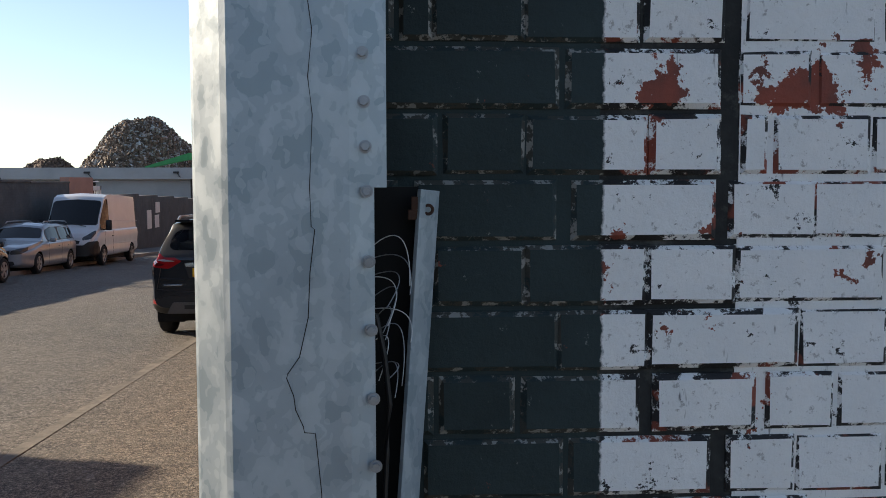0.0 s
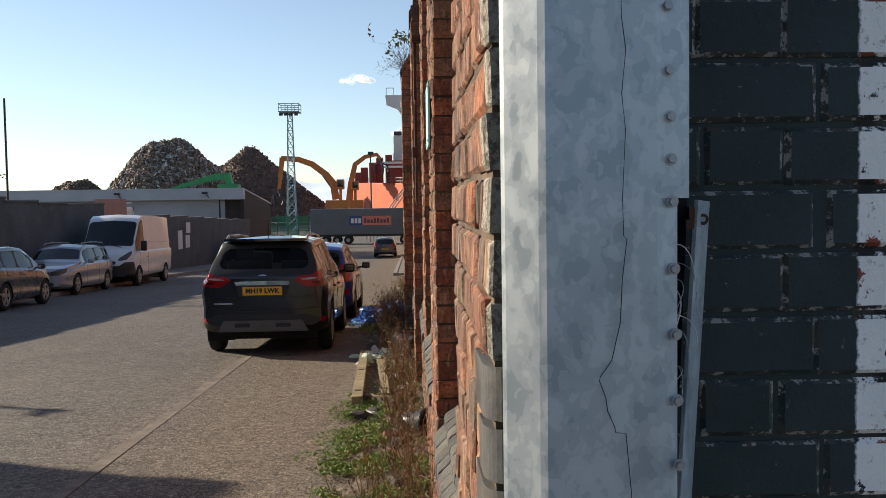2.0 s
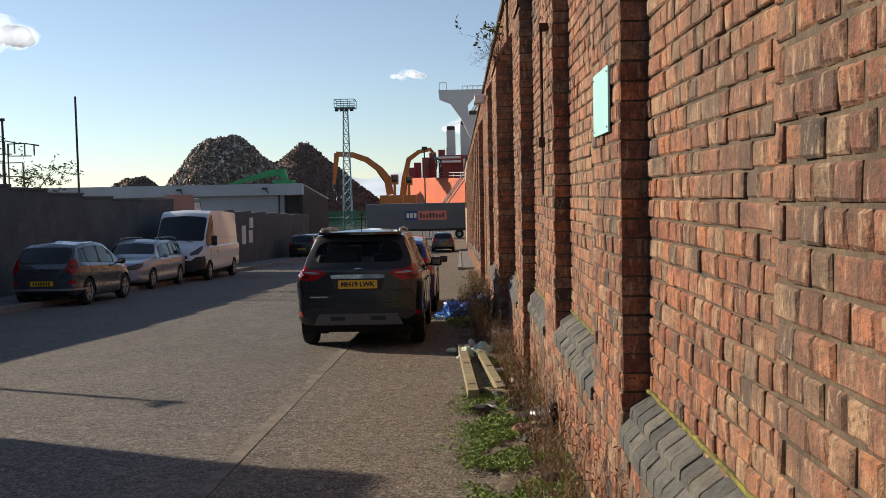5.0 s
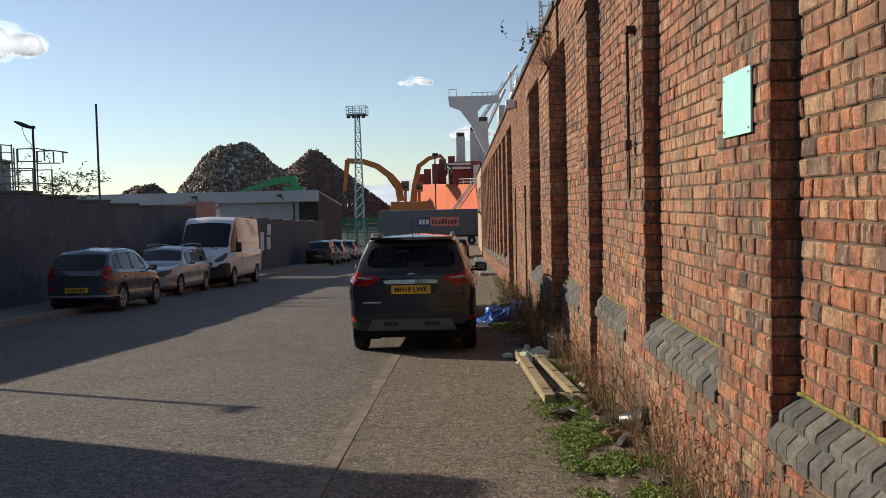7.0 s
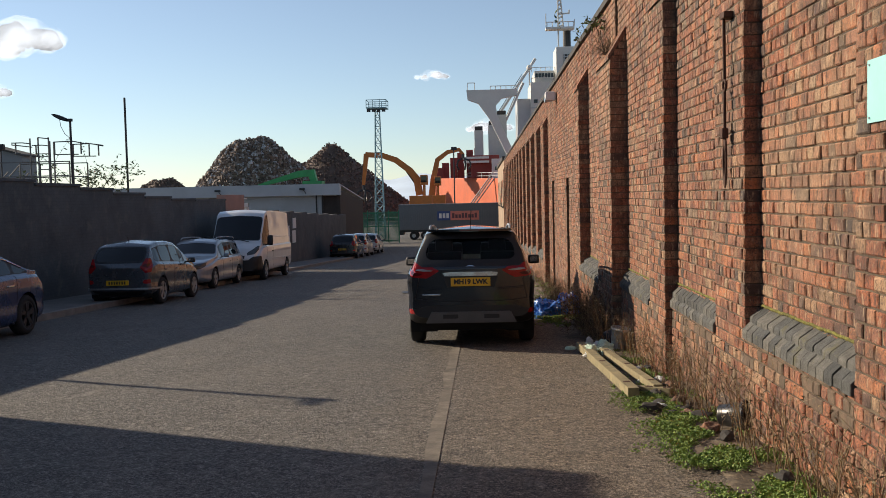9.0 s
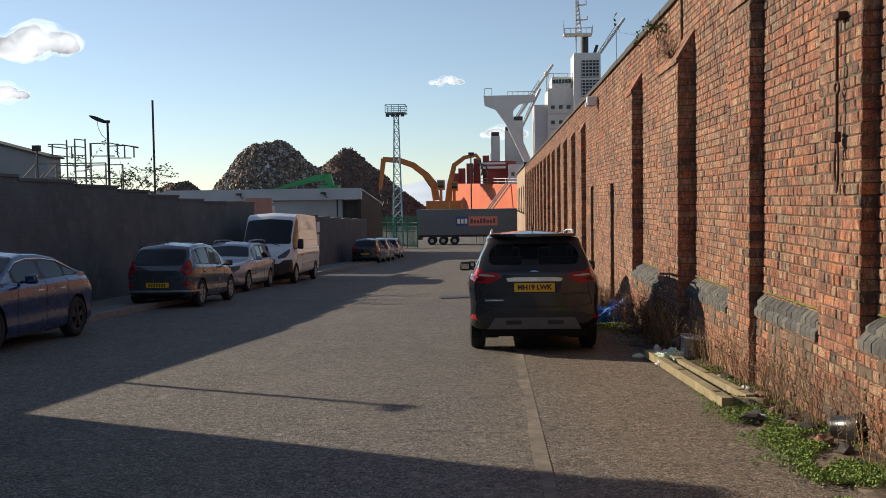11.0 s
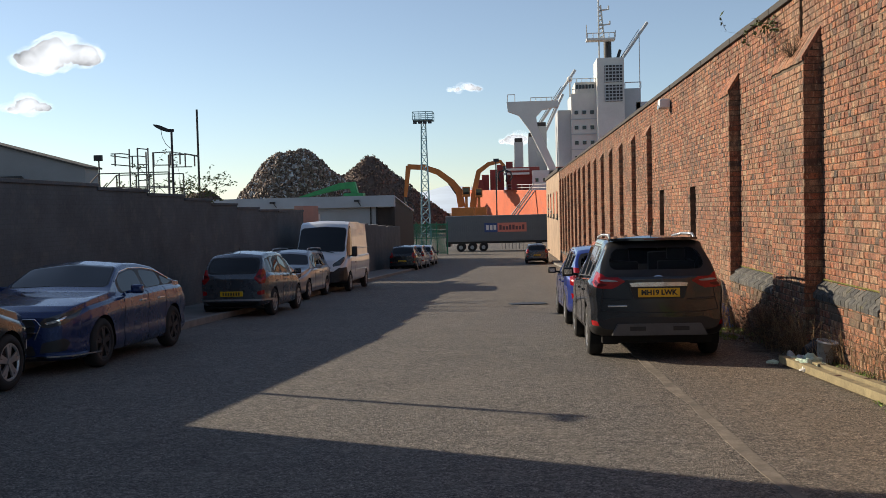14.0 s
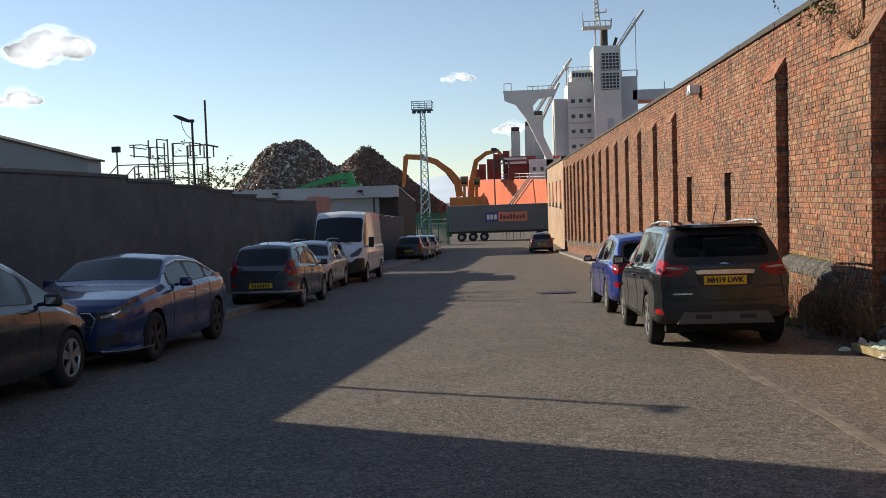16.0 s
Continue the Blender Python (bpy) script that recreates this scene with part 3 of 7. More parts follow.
    # the corner: rounded blue bricks low down, square red ones above
    high = [s for s in corner if s[3] > 2.0]
    for s in corner:
        if s[3] <= 2.0 and s[3] > 0.3:
            L, zz0, zz1 = 0.12 if int(round(s[2] / COURSE)) % 2 else 0.19, s[2] + 0.006, s[3] - 0.006
            arc = [(-0.262 + 0.055 - 0.055 * math.cos(t), 1.702 + 0.055 - 0.055 * math.sin(t)) for t in [radians(9 * i) for i in range(11)]]
            blue = bmesh.new()
            prism(blue, [(-0.262, 1.702 + L)] + arc + [(-0.12, 1.702), (-0.12, 1.702 + L)], "z", zz0, zz1)
            part("brick", blue, M_ENGBRICK, wall, "dark blue bullnose corner brick")
            far_bits = [(1.702 + L + 0.004, max(s[1], 1.702 + L + 0.1), s[2], s[3], s[4], s[5])]
            high += far_bits
    brick_sheet("brick_courses", high, "x", M_CORNERBRICK, wall, "corner courses with pale flaking paint")
    # the painted end
    near, far = [], []
    for k in range(0, int(4.92 / COURSE)):
        v0, v1 = k * COURSE, (k + 1) * COURSE
        if v1 < 0.3:
            continue
        start = -0.236 if v1 > 2.0 else -0.12
        v0, v1 = v0 - 0.0245, v1 - 0.0245
        bond = BOND.get(k)
        cuts = [start] + bond if bond else []
        for u0, u1 in (list(zip(cuts, cuts[1:])) if bond else []) + row_cuts(cuts[-1] if bond else start, 8.0, k, 0.45):
            if u1 - u0 < 0.03:
                continue
            (near if 1.72 < v0 < 2.5 and u0 < 0.62 else far).append((u0, u1, v0, v1, 1.705 + (0.004 if u0 > 0.41 else 0), 0.06))
    single_bricks(near, "y", M_PAINTED, wall)
    brick_sheet("brick_courses", far, "y", M_PAINTED, wall, "painted brick courses")
    part("mortar", boxes(((-0.22, 1.7125, 0.2), (0.245, 1.76, 4.92))), M_PAINTED, wall, "dark painted mortar bed")
    part("mortar", boxes(((0.245, 1.7145, 0.2), (0.432, 1.76, 4.92))), M_DARKMORTAR, wall, "soot-black mortar bed")
    part("mortar", boxes(((0.432, 1.7125, 0.2), (9.0, 1.76, 4.92))), M_PAINTED, wall, "paint-covered mortar bed")
    # sloping sills: two rows of blue bricks
    for a, b, x, z in bays():
        n = max(2, int(round((b - a) / 0.122)))
        w = (b - a) / n
        back = plane_x((a + b) / 2)
        for row in range(2):
            x0, x1 = (x - 0.012, (x + back) / 2 + 0.01) if row == 0 else ((x + back) / 2 - 0.006, back + 0.03)
            z0, z1 = (z - 0.004, z + 0.095) if row == 0 else (z + 0.085, z + 0.185)
            for i in range(n + row):
                u0, u1 = a + (i - 0.5 * row) * w, a + (i + 1 - 0.5 * row) * w
                u0, u1 = max(a, u0) + 0.005, min(b, u1) - 0.005
                if u1 - u0 < 0.03:
                    continue
                dz = random.uniform(-0.004, 0.004)
                bs = bmesh.new()
                nose = x0 - (0.020 if row else 0.006) + random.uniform(-0.003, 0.003)
                prism(bs, [(nose, z0 - 0.05), (x1, z0 - 0.05), (x1, z1 + dz), (nose + 0.016, z0 + 0.030 + dz), (nose + 0.004, z0 + 0.018 + dz), (nose, z0 + 0.004)], "y", u0, u1)
                bmesh.ops.bevel(bs, geom=[e for e in bs.edges if abs(e.verts[0].co.y - e.verts[1].co.y) < 1e-6 and e.calc_length() > 0.03], offset=0.004, segments=1, affect="EDGES")
                part("sill_brick", bs, M_SILL, wall)
        moss = bmesh.new()
        tube(moss, [(back - 0.004 + random.uniform(-0.004, 0.004), a + (b - a) * t / 60, z + 0.186 + 0.008 * noise.noise((t * 0.9, a, 0))) for t in range(61)], 0.011, 6)
        part("moss", moss, M_MOSS, wall, "yellow-green moss line on the sill")
    # weathered heads of the piers
    for a, b, x in PIERS[1:]:
        back = plane_x((a + b) / 2)
        drop = 1.5 * (back - x)
        n = max(3, int((b - a) / 0.115))
        for i in range(n):
            u0, u1 = a + (b - a) * i / n + 0.004, a + (b - a) * (i + 1) / n - 0.004
            dz = random.uniform(-0.006, 0.006)
            bs = bmesh.new()
            prism(bs, [(x - 0.014, 4.25 - drop + dz), (x - 0.014, 4.30 - drop + dz), (back + 0.01, 4.36 + dz), (back + 0.01, 4.25 + dz)], "y", u0, u1)
            part("weathering_brick", bs, M_BRICK1, wall)
    # coping
    n = 60
    bm = bmesh.new()
    for i in range(n):
        a, b = 1.68 + (WALL_END - 1.68) * i / n, 1.68 + (WALL_END - 1.68) * (i + 1) / n
        x = plane_x((a + b) / 2)
        box(bm, (x - 0.05 + random.uniform(-0.006, 0.006), a + 0.003, 4.90), (x + 0.45, b - 0.003, 5.0 + random.uniform(-0.006, 0.006)), 0.012)
    box(bm, (-0.2, 1.66, 4.90), (9.0, 2.1, 5.0), 0.01)
    part("coping", bm, M_COPING, wall, "dark weathered stone coping")
    part("roof", boxes(((0.2, 1.9, 4.86), (9.0, WALL_END, 4.91))), M_COPING, wall, "dark flat roof")
    return wall


build_brick_wall()


def build_corner_guard():
    g = thing("corner_guard", pose(0, 0, 0), "dented galvanised steel guard bolted to the wall corner", "corner guard")
    def sheet(z0, z1, right):
        out = [(-0.252, 1.566), (-0.248, 1.560), (-0.213, 1.526), (-0.205, 1.520), (-0.125, 1.524), (-0.075, 1.530), (right, 1.541)]
        inn = [(right, 1.548), (-0.075, 1.537), (-0.125, 1.531), (-0.203, 1.527), (-0.209, 1.531), (-0.244, 1.565), (-0.247, 1.571)]
        bm = bmesh.new()
        prism(bm, out + inn, "z", z0, z1)
        return bm
    part("guard_plate", sheet(2.2, 4.3, -0.034), M_GALV, g)
    part("guard_plate", sheet(0.35, 2.2, -0.048), M_GALV, g)
    # solid black block: paints the shade in the space behind the plate
    part("backing", boxes(((-0.20, 1.545, 0.35), (-0.056, 1.70, 4.2))), M_BLACKFILL, g, "black block standing in for the shade behind the plate")
    for i, z in enumerate((2.58, 2.50, 2.42, 2.347, 2.294, 2.245, 2.196, 2.118, 2.041, 1.963, 1.886, 1.81, 1.73, 1.65)):
        bm = bmesh.new()
        x = -0.060 + 0.012 * (2.35 - z) / 0.46
        bmesh.ops.create_cone(bm, cap_ends=True, segments=14, radius1=0.0072, radius2=0.0072, depth=0.002, matrix=pose(x, 1.5335, z, 90))
        bmesh.ops.create_cone(bm, cap_ends=True, segments=6, radius1=0.0052, radius2=0.0046, depth=0.006, matrix=pose(x, 1.5305, z, 90) @ pose(0, 0, 0, 0, 0, 17 * i))
        part("bolt", bm, M_STEEL, g, "zinc hexagon bolt" if i == 0 else "")
    def at(px, pz):
        return Vector((-0.209 + (px - 395) * 0.000627, 1.519 + max(0, (px - 540)) * 0.00005, 2.236 - (pz - 274) * 0.000622))
    pts = [(536, -420), (541, -250), (538, -120), (540, 0), (548, 60), (540, 140), (547, 205), (541, 330), (543, 400), (549, 405), (540, 480), (536, 560), (520, 630), (499, 660),
           (497, 668), (509, 700), (512, 725), (525, 755), (527, 766), (546, 768), (556, 880), (552, 990)]
    bm = bmesh.new()
    tube(bm, [at(a, b) for a, b in pts], 0.0006, 5)
    part("crack", bm, M_BLACK, g, "thin dark crack line")
    return g


build_corner_guard()


def build_bracket():
    b = thing("steel_bracket", pose(0, 0, 0), "bent galvanised flat bar leaning in front of the dark painted bricks", "bracket")
    bm = bmesh.new()
    box(bm, (-0.019, -0.003, -0.55), (0.019, 0.003, 0.0), 0.0012, pose(0.018, 1.655, 2.196, 2, 3.9, 50))
    part("bar", bm, M_GALV, b)
    bm = bmesh.new()
    ring(bm, (0.017, 1.648, 2.172), 0.0055, 0.002, "y", 14, 6)
    part("eyelet", bm, M_RUST, b)
    # flat black sheet on the bricks, painted shade beside the guard
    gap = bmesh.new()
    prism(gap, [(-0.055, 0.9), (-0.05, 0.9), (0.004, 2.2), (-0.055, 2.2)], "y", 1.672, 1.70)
    part("shade_sheet", gap, M_BLACKFILL, b, "black sheet painted as the shade behind the guard")
    part("hinge", boxes(((-0.008, 1.64, 2.160), (0.006, 1.66, 2.172)), ((-0.004, 1.64, 2.172), (0.004, 1.655, 2.188)), bevel=0.001), M_RUST, b)
    return b


build_bracket()


def build_cables():
    c = thing("loose_cables", pose(0, 0, 0), "frayed thin loose wires behind the steel guard", "cable")
    r = random.Random(5)
    for i in range(11):
        bm = bmesh.new()
        z = 2.13 - 0.013 * i * (1 + 0.2 * (i % 3))
        p = Vector((-0.050, 1.63, z))
        q = Vector((r.uniform(-0.02, 0.005), 1.60 + r.uniform(-0.01, 0.02), z + r.uniform(-0.02, 0.04)))
        e = Vector((r.uniform(-0.045, -0.005), 1.60, z - r.uniform(0.01, 0.06)))
        line = [p]
        for k in range(1, 13):
            t = k / 12
            cur = p * (1 - t) ** 2 + q * 2 * 1.5 * t * (1 - t) * 0.67 + e * t * t
            cur.y = 1.60 + 0.03 * (1 - t)
            line.append(cur)
        tube(bm, line, 0.0007, 5)
        part("wire", bm, M_STEEL if i % 3 else M_WHITE, c, "pale bare wire" if i == 0 else "")
    bm = bmesh.new()
    pts = [(-0.048, 2.05), (-0.038, 2.0), (-0.032, 1.94), (-0.036, 1.88), (-0.04, 1.80), (-0.042, 1.6), (-0.04, 0.6)]
    tube(bm, [(a, 1.60, z) for a, z in pts], 0.0035, 8)
    part("sheathed_cable", bm, M_BLACK, c)
    return c


build_cables()

# ---------------------------------------------------------------- black wall across the road
M_PINKWALL = plain("pink_render_panel", (0.40, 0.22, 0.17), 0.9, 0, 0.15, 1.0, 20, 0.2, "World")
STEPS = [(11.2, 19.3, 2.84), (19.3, 21.9, 2.77), (21.9, 24.35, 2.69), (24.35, 26.5, 2.60), (26.5, 28.95, 2.48), (28.95, 31.4, 2.37), (31.4, 34.0, 2.29), (34.0, 38.0, 2.25)]


def build_black_wall():
    w = thing("wall_west", Matrix(), "soot-black painted boundary wall with stepped top", "wall", kind="structure")
    for i, (a, b, z) in enumerate(STEPS):
        part("wall_panel", boxes(((-13.0, a, ground_z(b) - 0.5), (-12.6, b, z - 0.07))), M_BLACKWALL, w)
        part("coping", boxes(((-13.03, a, z - 0.07), (-12.56, b + 0.02, z)), bevel=0.012), M_BLACKWALL, w)
    part("wall_panel", boxes(((-12.95, 38.02, -1.6), (-12.62, 41.0, 1.72))), M_BLACKWALL, w)
    part("pink_panel", boxes(((-12.97, 38.03, 1.72), (-12.60, 41.0, 2.42)), bevel=0.01), M_PINKWALL, w, "pink rendered panel at the wall's end")
    return w


build_black_wall()

# ---------------------------------------------------------------- vehicles
def smooth_curve(keys, s):
    ks = np.array(keys, float)
    fine = np.linspace(-0.02, 1.02, 417)
    v = np.interp(fine, ks[:, 0], ks[:, 1])
    ker = np.array([1, 3, 5, 3, 1], float)
    v2 = np.convolve(np.pad(v, 2, "edge"), ker / ker.sum(), "valid")
    return np.interp(s, fine, v2)


def smax(a, b, k):
    """The larger of two fields, rounded where they meet."""
    h = np.clip(0.5 + 0.5 * (a - b) / k, 0, 1)
    return b * (1 - h) + a * h + k * h * (1 - h)


def outline_field(u, v, poly):
    """Signed distance to a closed outline: negative inside."""
    d = np.full(len(u), 1e9)
    inside = np.zeros(len(u), bool)
    for (x0, y0), (x1, y1) in zip(poly, poly[1:] + poly[:1]):
        ex, ey = x1 - x0, y1 - y0
        t = np.clip(((u - x0) * ex + (v - y0) * ey) / (ex * ex + ey * ey), 0, 1)
        d = np.minimum(d, np.hypot(u - x0 - ex * t, v - y0 - ey * t))
        if y0 != y1:
            inside ^= ((y0 > v) != (y1 > v)) & (u < ex * (v - y0) / ey + x0)
    return np.where(inside, -d, d)


class Vehicle:
    """A parked vehicle. Local axes: x right, y forward, z up; the origin is on the ground under its middle. s runs from the tail (0) to the nose (1)."""

    def __init__(self, name, m, label, category, L, W, top, belt, low, axles, R, paint, width=None, tumble=0.20, group="", sweep=(0.06, 0.16)):
        self.L, self.W, self.R, self.axles, self.sweep = L, W, R, axles, sweep
        self.rim = M_DARKSTEEL if paint is P_NAVY else M_ALLOY
        self.ob = thing(name, m, label, category, group)
        self.paint, self.tumble = paint, tumble
        self.fine = np.linspace(0, 1, 401)
        width = width or [(0, 0.84), (0.02, 0.90), (0.06, 0.965), (0.15, 1.0), (0.8, 1.0), (0.90, 0.97), (0.95, 0.91), (0.98, 0.84), (1.0, 0.74)]
        self.c_top, self.c_belt, self.c_low, self.c_width = (smooth_curve(k, self.fine) for k in (top, belt, low, width))

    def at(self, curve, s):
        return np.interp(s, self.fine, curve)

    def hw(self, s):
        return self.at(self.c_width, s) * self.W / 2

    def y(self, s):
        return (s - 0.5) * self.L

    def swept(self, s, f):
        """How far a point at the share f of the half width lies behind the middle, at the tail (+) or the nose (-)."""
        return f * f * (self.sweep[0] * max(0.0, 1 - s / 0.30) - self.sweep[1] * max(0.0, 1 - (1 - s) / 0.36))

    def section(self, s, sub=3):
        """Half a cross-section, bottom to top, as points (x, y, z)."""
        w, zt, zb, zl = self.hw(s), self.at(self.c_top, s), self.at(self.c_belt, s), self.at(self.c_low, s)
        zb = min(zb, zt - 0.015)
        k = min(1.0, max(0.0, (zt - zb) / 0.45))
        rw, h = w * (0.93 - self.tumble * k), zb - zl
        ctl = [(0, zl), (0.80 * w, zl), (0.945 * w, zl + 0.05), (0.985 * w, zl + 0.20 * h), (0.978 * w, zl + 0.45 * h), (1.0 * w, zl + 0.74 * h), (0.985 * w, zb - 0.045), (0.952 * w, zb),
               (0.925 * w, zb + 0.020 * k), (rw + 0.022, zt - 0.090 * k - 0.004), (rw - 0.030 * k, zt - 0.024 * k), (rw * 0.60, zt + 0.004), (0, zt + 0.022 * k + 0.010)]
        pts = []
        for i in range(len(ctl) - 1):
            a, b = ctl[i], ctl[i + 1]
            p, q = (ctl[i - 1] if i else a), (ctl[i + 2] if i + 2 < len(ctl) else (-ctl[i][0], ctl[i][1]))
            for j in range(sub):
                t = j / sub
                pts.append(tuple(self.spline(p[c], a[c], b[c], q[c], t) for c in (0, 1)))
        pts.append(ctl[-1])
        return [(min(max(x, 0.0), w * 1.004), self.y(s) + self.swept(s, min(x / w, 1.0)), z) for x, z in pts]

    @staticmethod
    def spline(p, a, b, q, t):
        ma, mb = 0.32 * (b - p), 0.32 * (q - a)
        return (2 * t ** 3 - 3 * t * t + 1) * a + (t ** 3 - 2 * t * t + t) * ma + (3 * t * t - 2 * t ** 3) * b + (t ** 3 - t * t) * mb

    def build(self, windows, screen, rear, glass, cladding=None, lamps=(), n=150, sub=3, lean=0.25, surround=0.035):
        """Lofts the skin and cuts windows, lamps, cladding and wheel arches out of it along smooth outlines."""
        ss = np.unique(np.round(np.concatenate([np.linspace(0, 1, n), np.linspace(0, 0.10, n // 7), np.linspace(0.9, 1, n // 7)]), 4))
        V, SV, seen, faces = [], [], {}, []
        def vert(p, s):
            k = (round(p[0], 4), round(p[1], 4), round(p[2], 4))
            if k not in seen:
                seen[k] = len(V)
                V.append(p)
                SV.append(s)
            return seen[k]
        def face(*ids):
            ids = [v for i, v in enumerate(ids) if v not in ids[:i]]
            if len(ids) > 2:
                faces.append(ids[::-1])
        halves = [self.section(s, sub) for s in ss]
        rows = [[vert(p, s) for p in h] + [vert((-p[0], p[1], p[2]), s) for p in h[-2:0:-1]] for s, h in zip(ss, halves)]
        for a, b in zip(rows, rows[1:]):
            for j in range(len(a)):
                j2 = (j + 1) % len(a)
                face(a[j], a[j2], b[j2], b[j])
        for h, s, flip in ((halves[0], 0.0, 1), (halves[-1], 1.0, -1)):
            T, w = 12, self.hw(s)
            for sx in (1, -1):
                g = [[vert((sx * x * (1 - t / T), self.y(s) + self.swept(s, x * (1 - t / T) / w), z), s) for t in range(T + 1)] for x, y, z in h]
                for a, b in zip(g, g[1:]):
                    for t in range(T):
                        q = (a[t], a[t + 1], b[t + 1], b[t])
                        face(*(q if flip * sx > 0 else q[::-1]))
        P, S = np.array(V), np.array(SV)
        X, Y, Z = np.abs(P[:, 0]), P[:, 1], P[:, 2]
        zt, zb, zl, w = self.at(self.c_top, S), self.at(self.c_belt, S), self.at(self.c_low, S), self.hw(S)
        zb = np.minimum(zb, zt - 0.015)
        k = np.clip((zt - zb) / 0.45, 0, 1)
        rw = w * (0.93 - self.tumble * k)
        regions = []
        Ra = self.R * 1.13
        for a in self.axles:
            f = np.maximum(np.hypot(Y - a, Z - self.R) - Ra, 0.5 * w - X)
            if cladding:
                regions.append(("arch_trim", cladding, f - 0.055, True, "", [(None, None, f, False, "", [])]))
            else:
                regions.append((None, None, f, False, "", []))
        up = smax(zb + 0.034 - Z, (Z - (zt - 0.092 * k - 0.016)) * 0.8, 0.03)
        up = np.maximum(up, 0.55 * w - X)
        def span(p, q, r=0.04, tilt=0.0):
            return smax(self.y(p) + tilt * (Z - zb) - Y, Y - self.y(q), r)
        dlo = smax(up, span(windows[0][0], windows[-1][1] + 0.02, 0.04, lean), 0.04)
        panes = [("side_window", glass, smax(up + 0.012, span(p, q, 0.03, lean if i == 0 else 0.0) + 0.012, 0.04), True, "", []) for i, (p, q) in enumerate(windows)]
        regions.append(("window_surround", M_BLACK, dlo, True, "", panes))
        scr = smax(smax((self.y(screen[0]) - self.y(S)), self.y(S) - self.y(screen[1]), 0.04), X - rw + 0.035, 0.10)
        scr = np.maximum(scr, zb - 0.05 - Z)
        regions.append(("screen_surround", M_BLACK, scr - 0.012, False, "", [("windscreen", glass, scr + 0.010, False, "", [])]))
        if rear:
            r0, r1 = self.at(self.c_top, rear[0]), self.at(self.c_top, rear[1])
            back = np.maximum(smax(smax(r0 - Z, Z - r1, 0.08), X - 0.92 * rw + 0.03, 0.10), self.y(S) - self.y(0.42))
            regions.append(("rear_surround", M_BLACK, back - surround, False, "", [("rear_window", glass, back + 0.008, False, "", [])]))
        U = [X + (Y + self.L / 2), X + (self.L / 2 - Y)]
        near = [Y + self.L / 2 - 0.75, self.L / 2 - 0.85 - Y]
        def lamp_region(name, material, end, poly, label="", inner=()):
            f = np.maximum(outline_field(U[end], Z, poly), near[end])
            return (name, material, f, True, label, [lamp_region(q[0], q[1], end, *q[2:]) for q in inner])
        regions += [lamp_region(*q) for q in lamps]
        if cladding:
            regions.append(("lower_cladding", cladding, Z - (zl + 0.115), False, "black plastic lower cladding", []))
        fields = []
        def number(reg):
            fields.append(reg[2])
            i = len(fields) - 1
            return (reg[0], reg[1], i, reg[3], reg[4], [number(q) for q in reg[5]])
        order = [number(q) for q in regions]
        F = [list(col) for col in np.array(fields).T]
        cut = {}
        def split(fs, r):
            ins, outs = [], []
            for f in fs:
                vals = [F[i][r] for i in f]
                if min(vals) >= 0:
                    outs.append(f)
                elif max(vals) < 0:
                    ins.append(f)
                else:
                    a, b = [], []
                    for i in range(len(f)):
                        p, q = f[i], f[(i + 1) % len(f)]
                        vp, vq = vals[i], vals[(i + 1) % len(f)]
                        (a if vp < 0 else b).append(p)
                        if (vp < 0) != (vq < 0):
                            key = (min(p, q), max(p, q), r)
                            if key not in cut:
                                t = vp / (vp - vq)
                                V.append(tuple(c + (d - c) * t for c, d in zip(V[p], V[q])))
                                F.append([c + (d - c) * t for c, d in zip(F[p], F[q])])
                                cut[key] = len(V) - 1
                            a.append(cut[key])
                            b.append(cut[key])
                    if len(a) > 2:
                        ins.append(a)
                    if len(b) > 2:
                        outs.append(b)
            return ins, outs
        def skin(name, fs, material, parent, label):
            ids = {}
            for f in fs:
                for i in f:
                    ids.setdefault(i, len(ids))
            me = bpy.data.meshes.new(name)
            me.from_pydata([V[i] for i in ids], [], [[ids[i] for i in f] for f in fs])
            me.materials.append(material)
            me.validate()
            me.shade_smooth()
            me.set_sharp_from_angle(angle=radians(38))
            ob = new(name, me)
            ob.parent = parent
            if label:
                ob["label"] = label
            return ob
        def apply(fs, reg, parent, depth):
            name, material, r, sided, label, inner = reg
            ins, outs = split(fs, r)
            sets = [[f for f in ins if V[f[0]][0] + V[f[1]][0] > 0], [f for f in ins if V[f[0]][0] + V[f[1]][0] <= 0]] if sided else [ins]
            for group in sets:
                holes = []
                rest = group
                for q in inner:
                    part_in, rest = split(rest, q[2])
                    holes.append((q, part_in))
                own = parent
                if name and rest:
                    own = skin(name, rest, material, parent, label)
                for q, fs_in in holes:
                    if q[0] and fs_in:
                        glass_like = q[0] in ("side_window", "windscreen", "rear_window")
                        apply(fs_in, q[:3] + (False, q[4], q[5]), self.ob if glass_like else own, depth + 1)
            return outs
        for reg in order:
            faces = apply(faces, reg, self.ob, 1)
        skin("body", faces, self.paint, self.ob, "")
        for a in self.axles:
            for sx in (-1, 1):
                bm = bmesh.new()
                x0, x1 = sx * self.W * 0.27, sx * self.W * 0.478
                arc = [(a + Ra * 1.01 * math.cos(t), self.R + Ra * 1.01 * math.sin(t)) for t in np.linspace(-0.45, math.pi + 0.45, 24)]
                lo, hi = [bm.verts.new((x0, *p)) for p in arc], [bm.verts.new((x1, *p)) for p in arc]
                for i in range(23):
                    bm.faces.new((lo[i], lo[i + 1], hi[i + 1], hi[i]))
                bm.faces.new(lo)
                part("arch_liner", bm, M_BLACKFILL, self.ob)
        self.wheels()
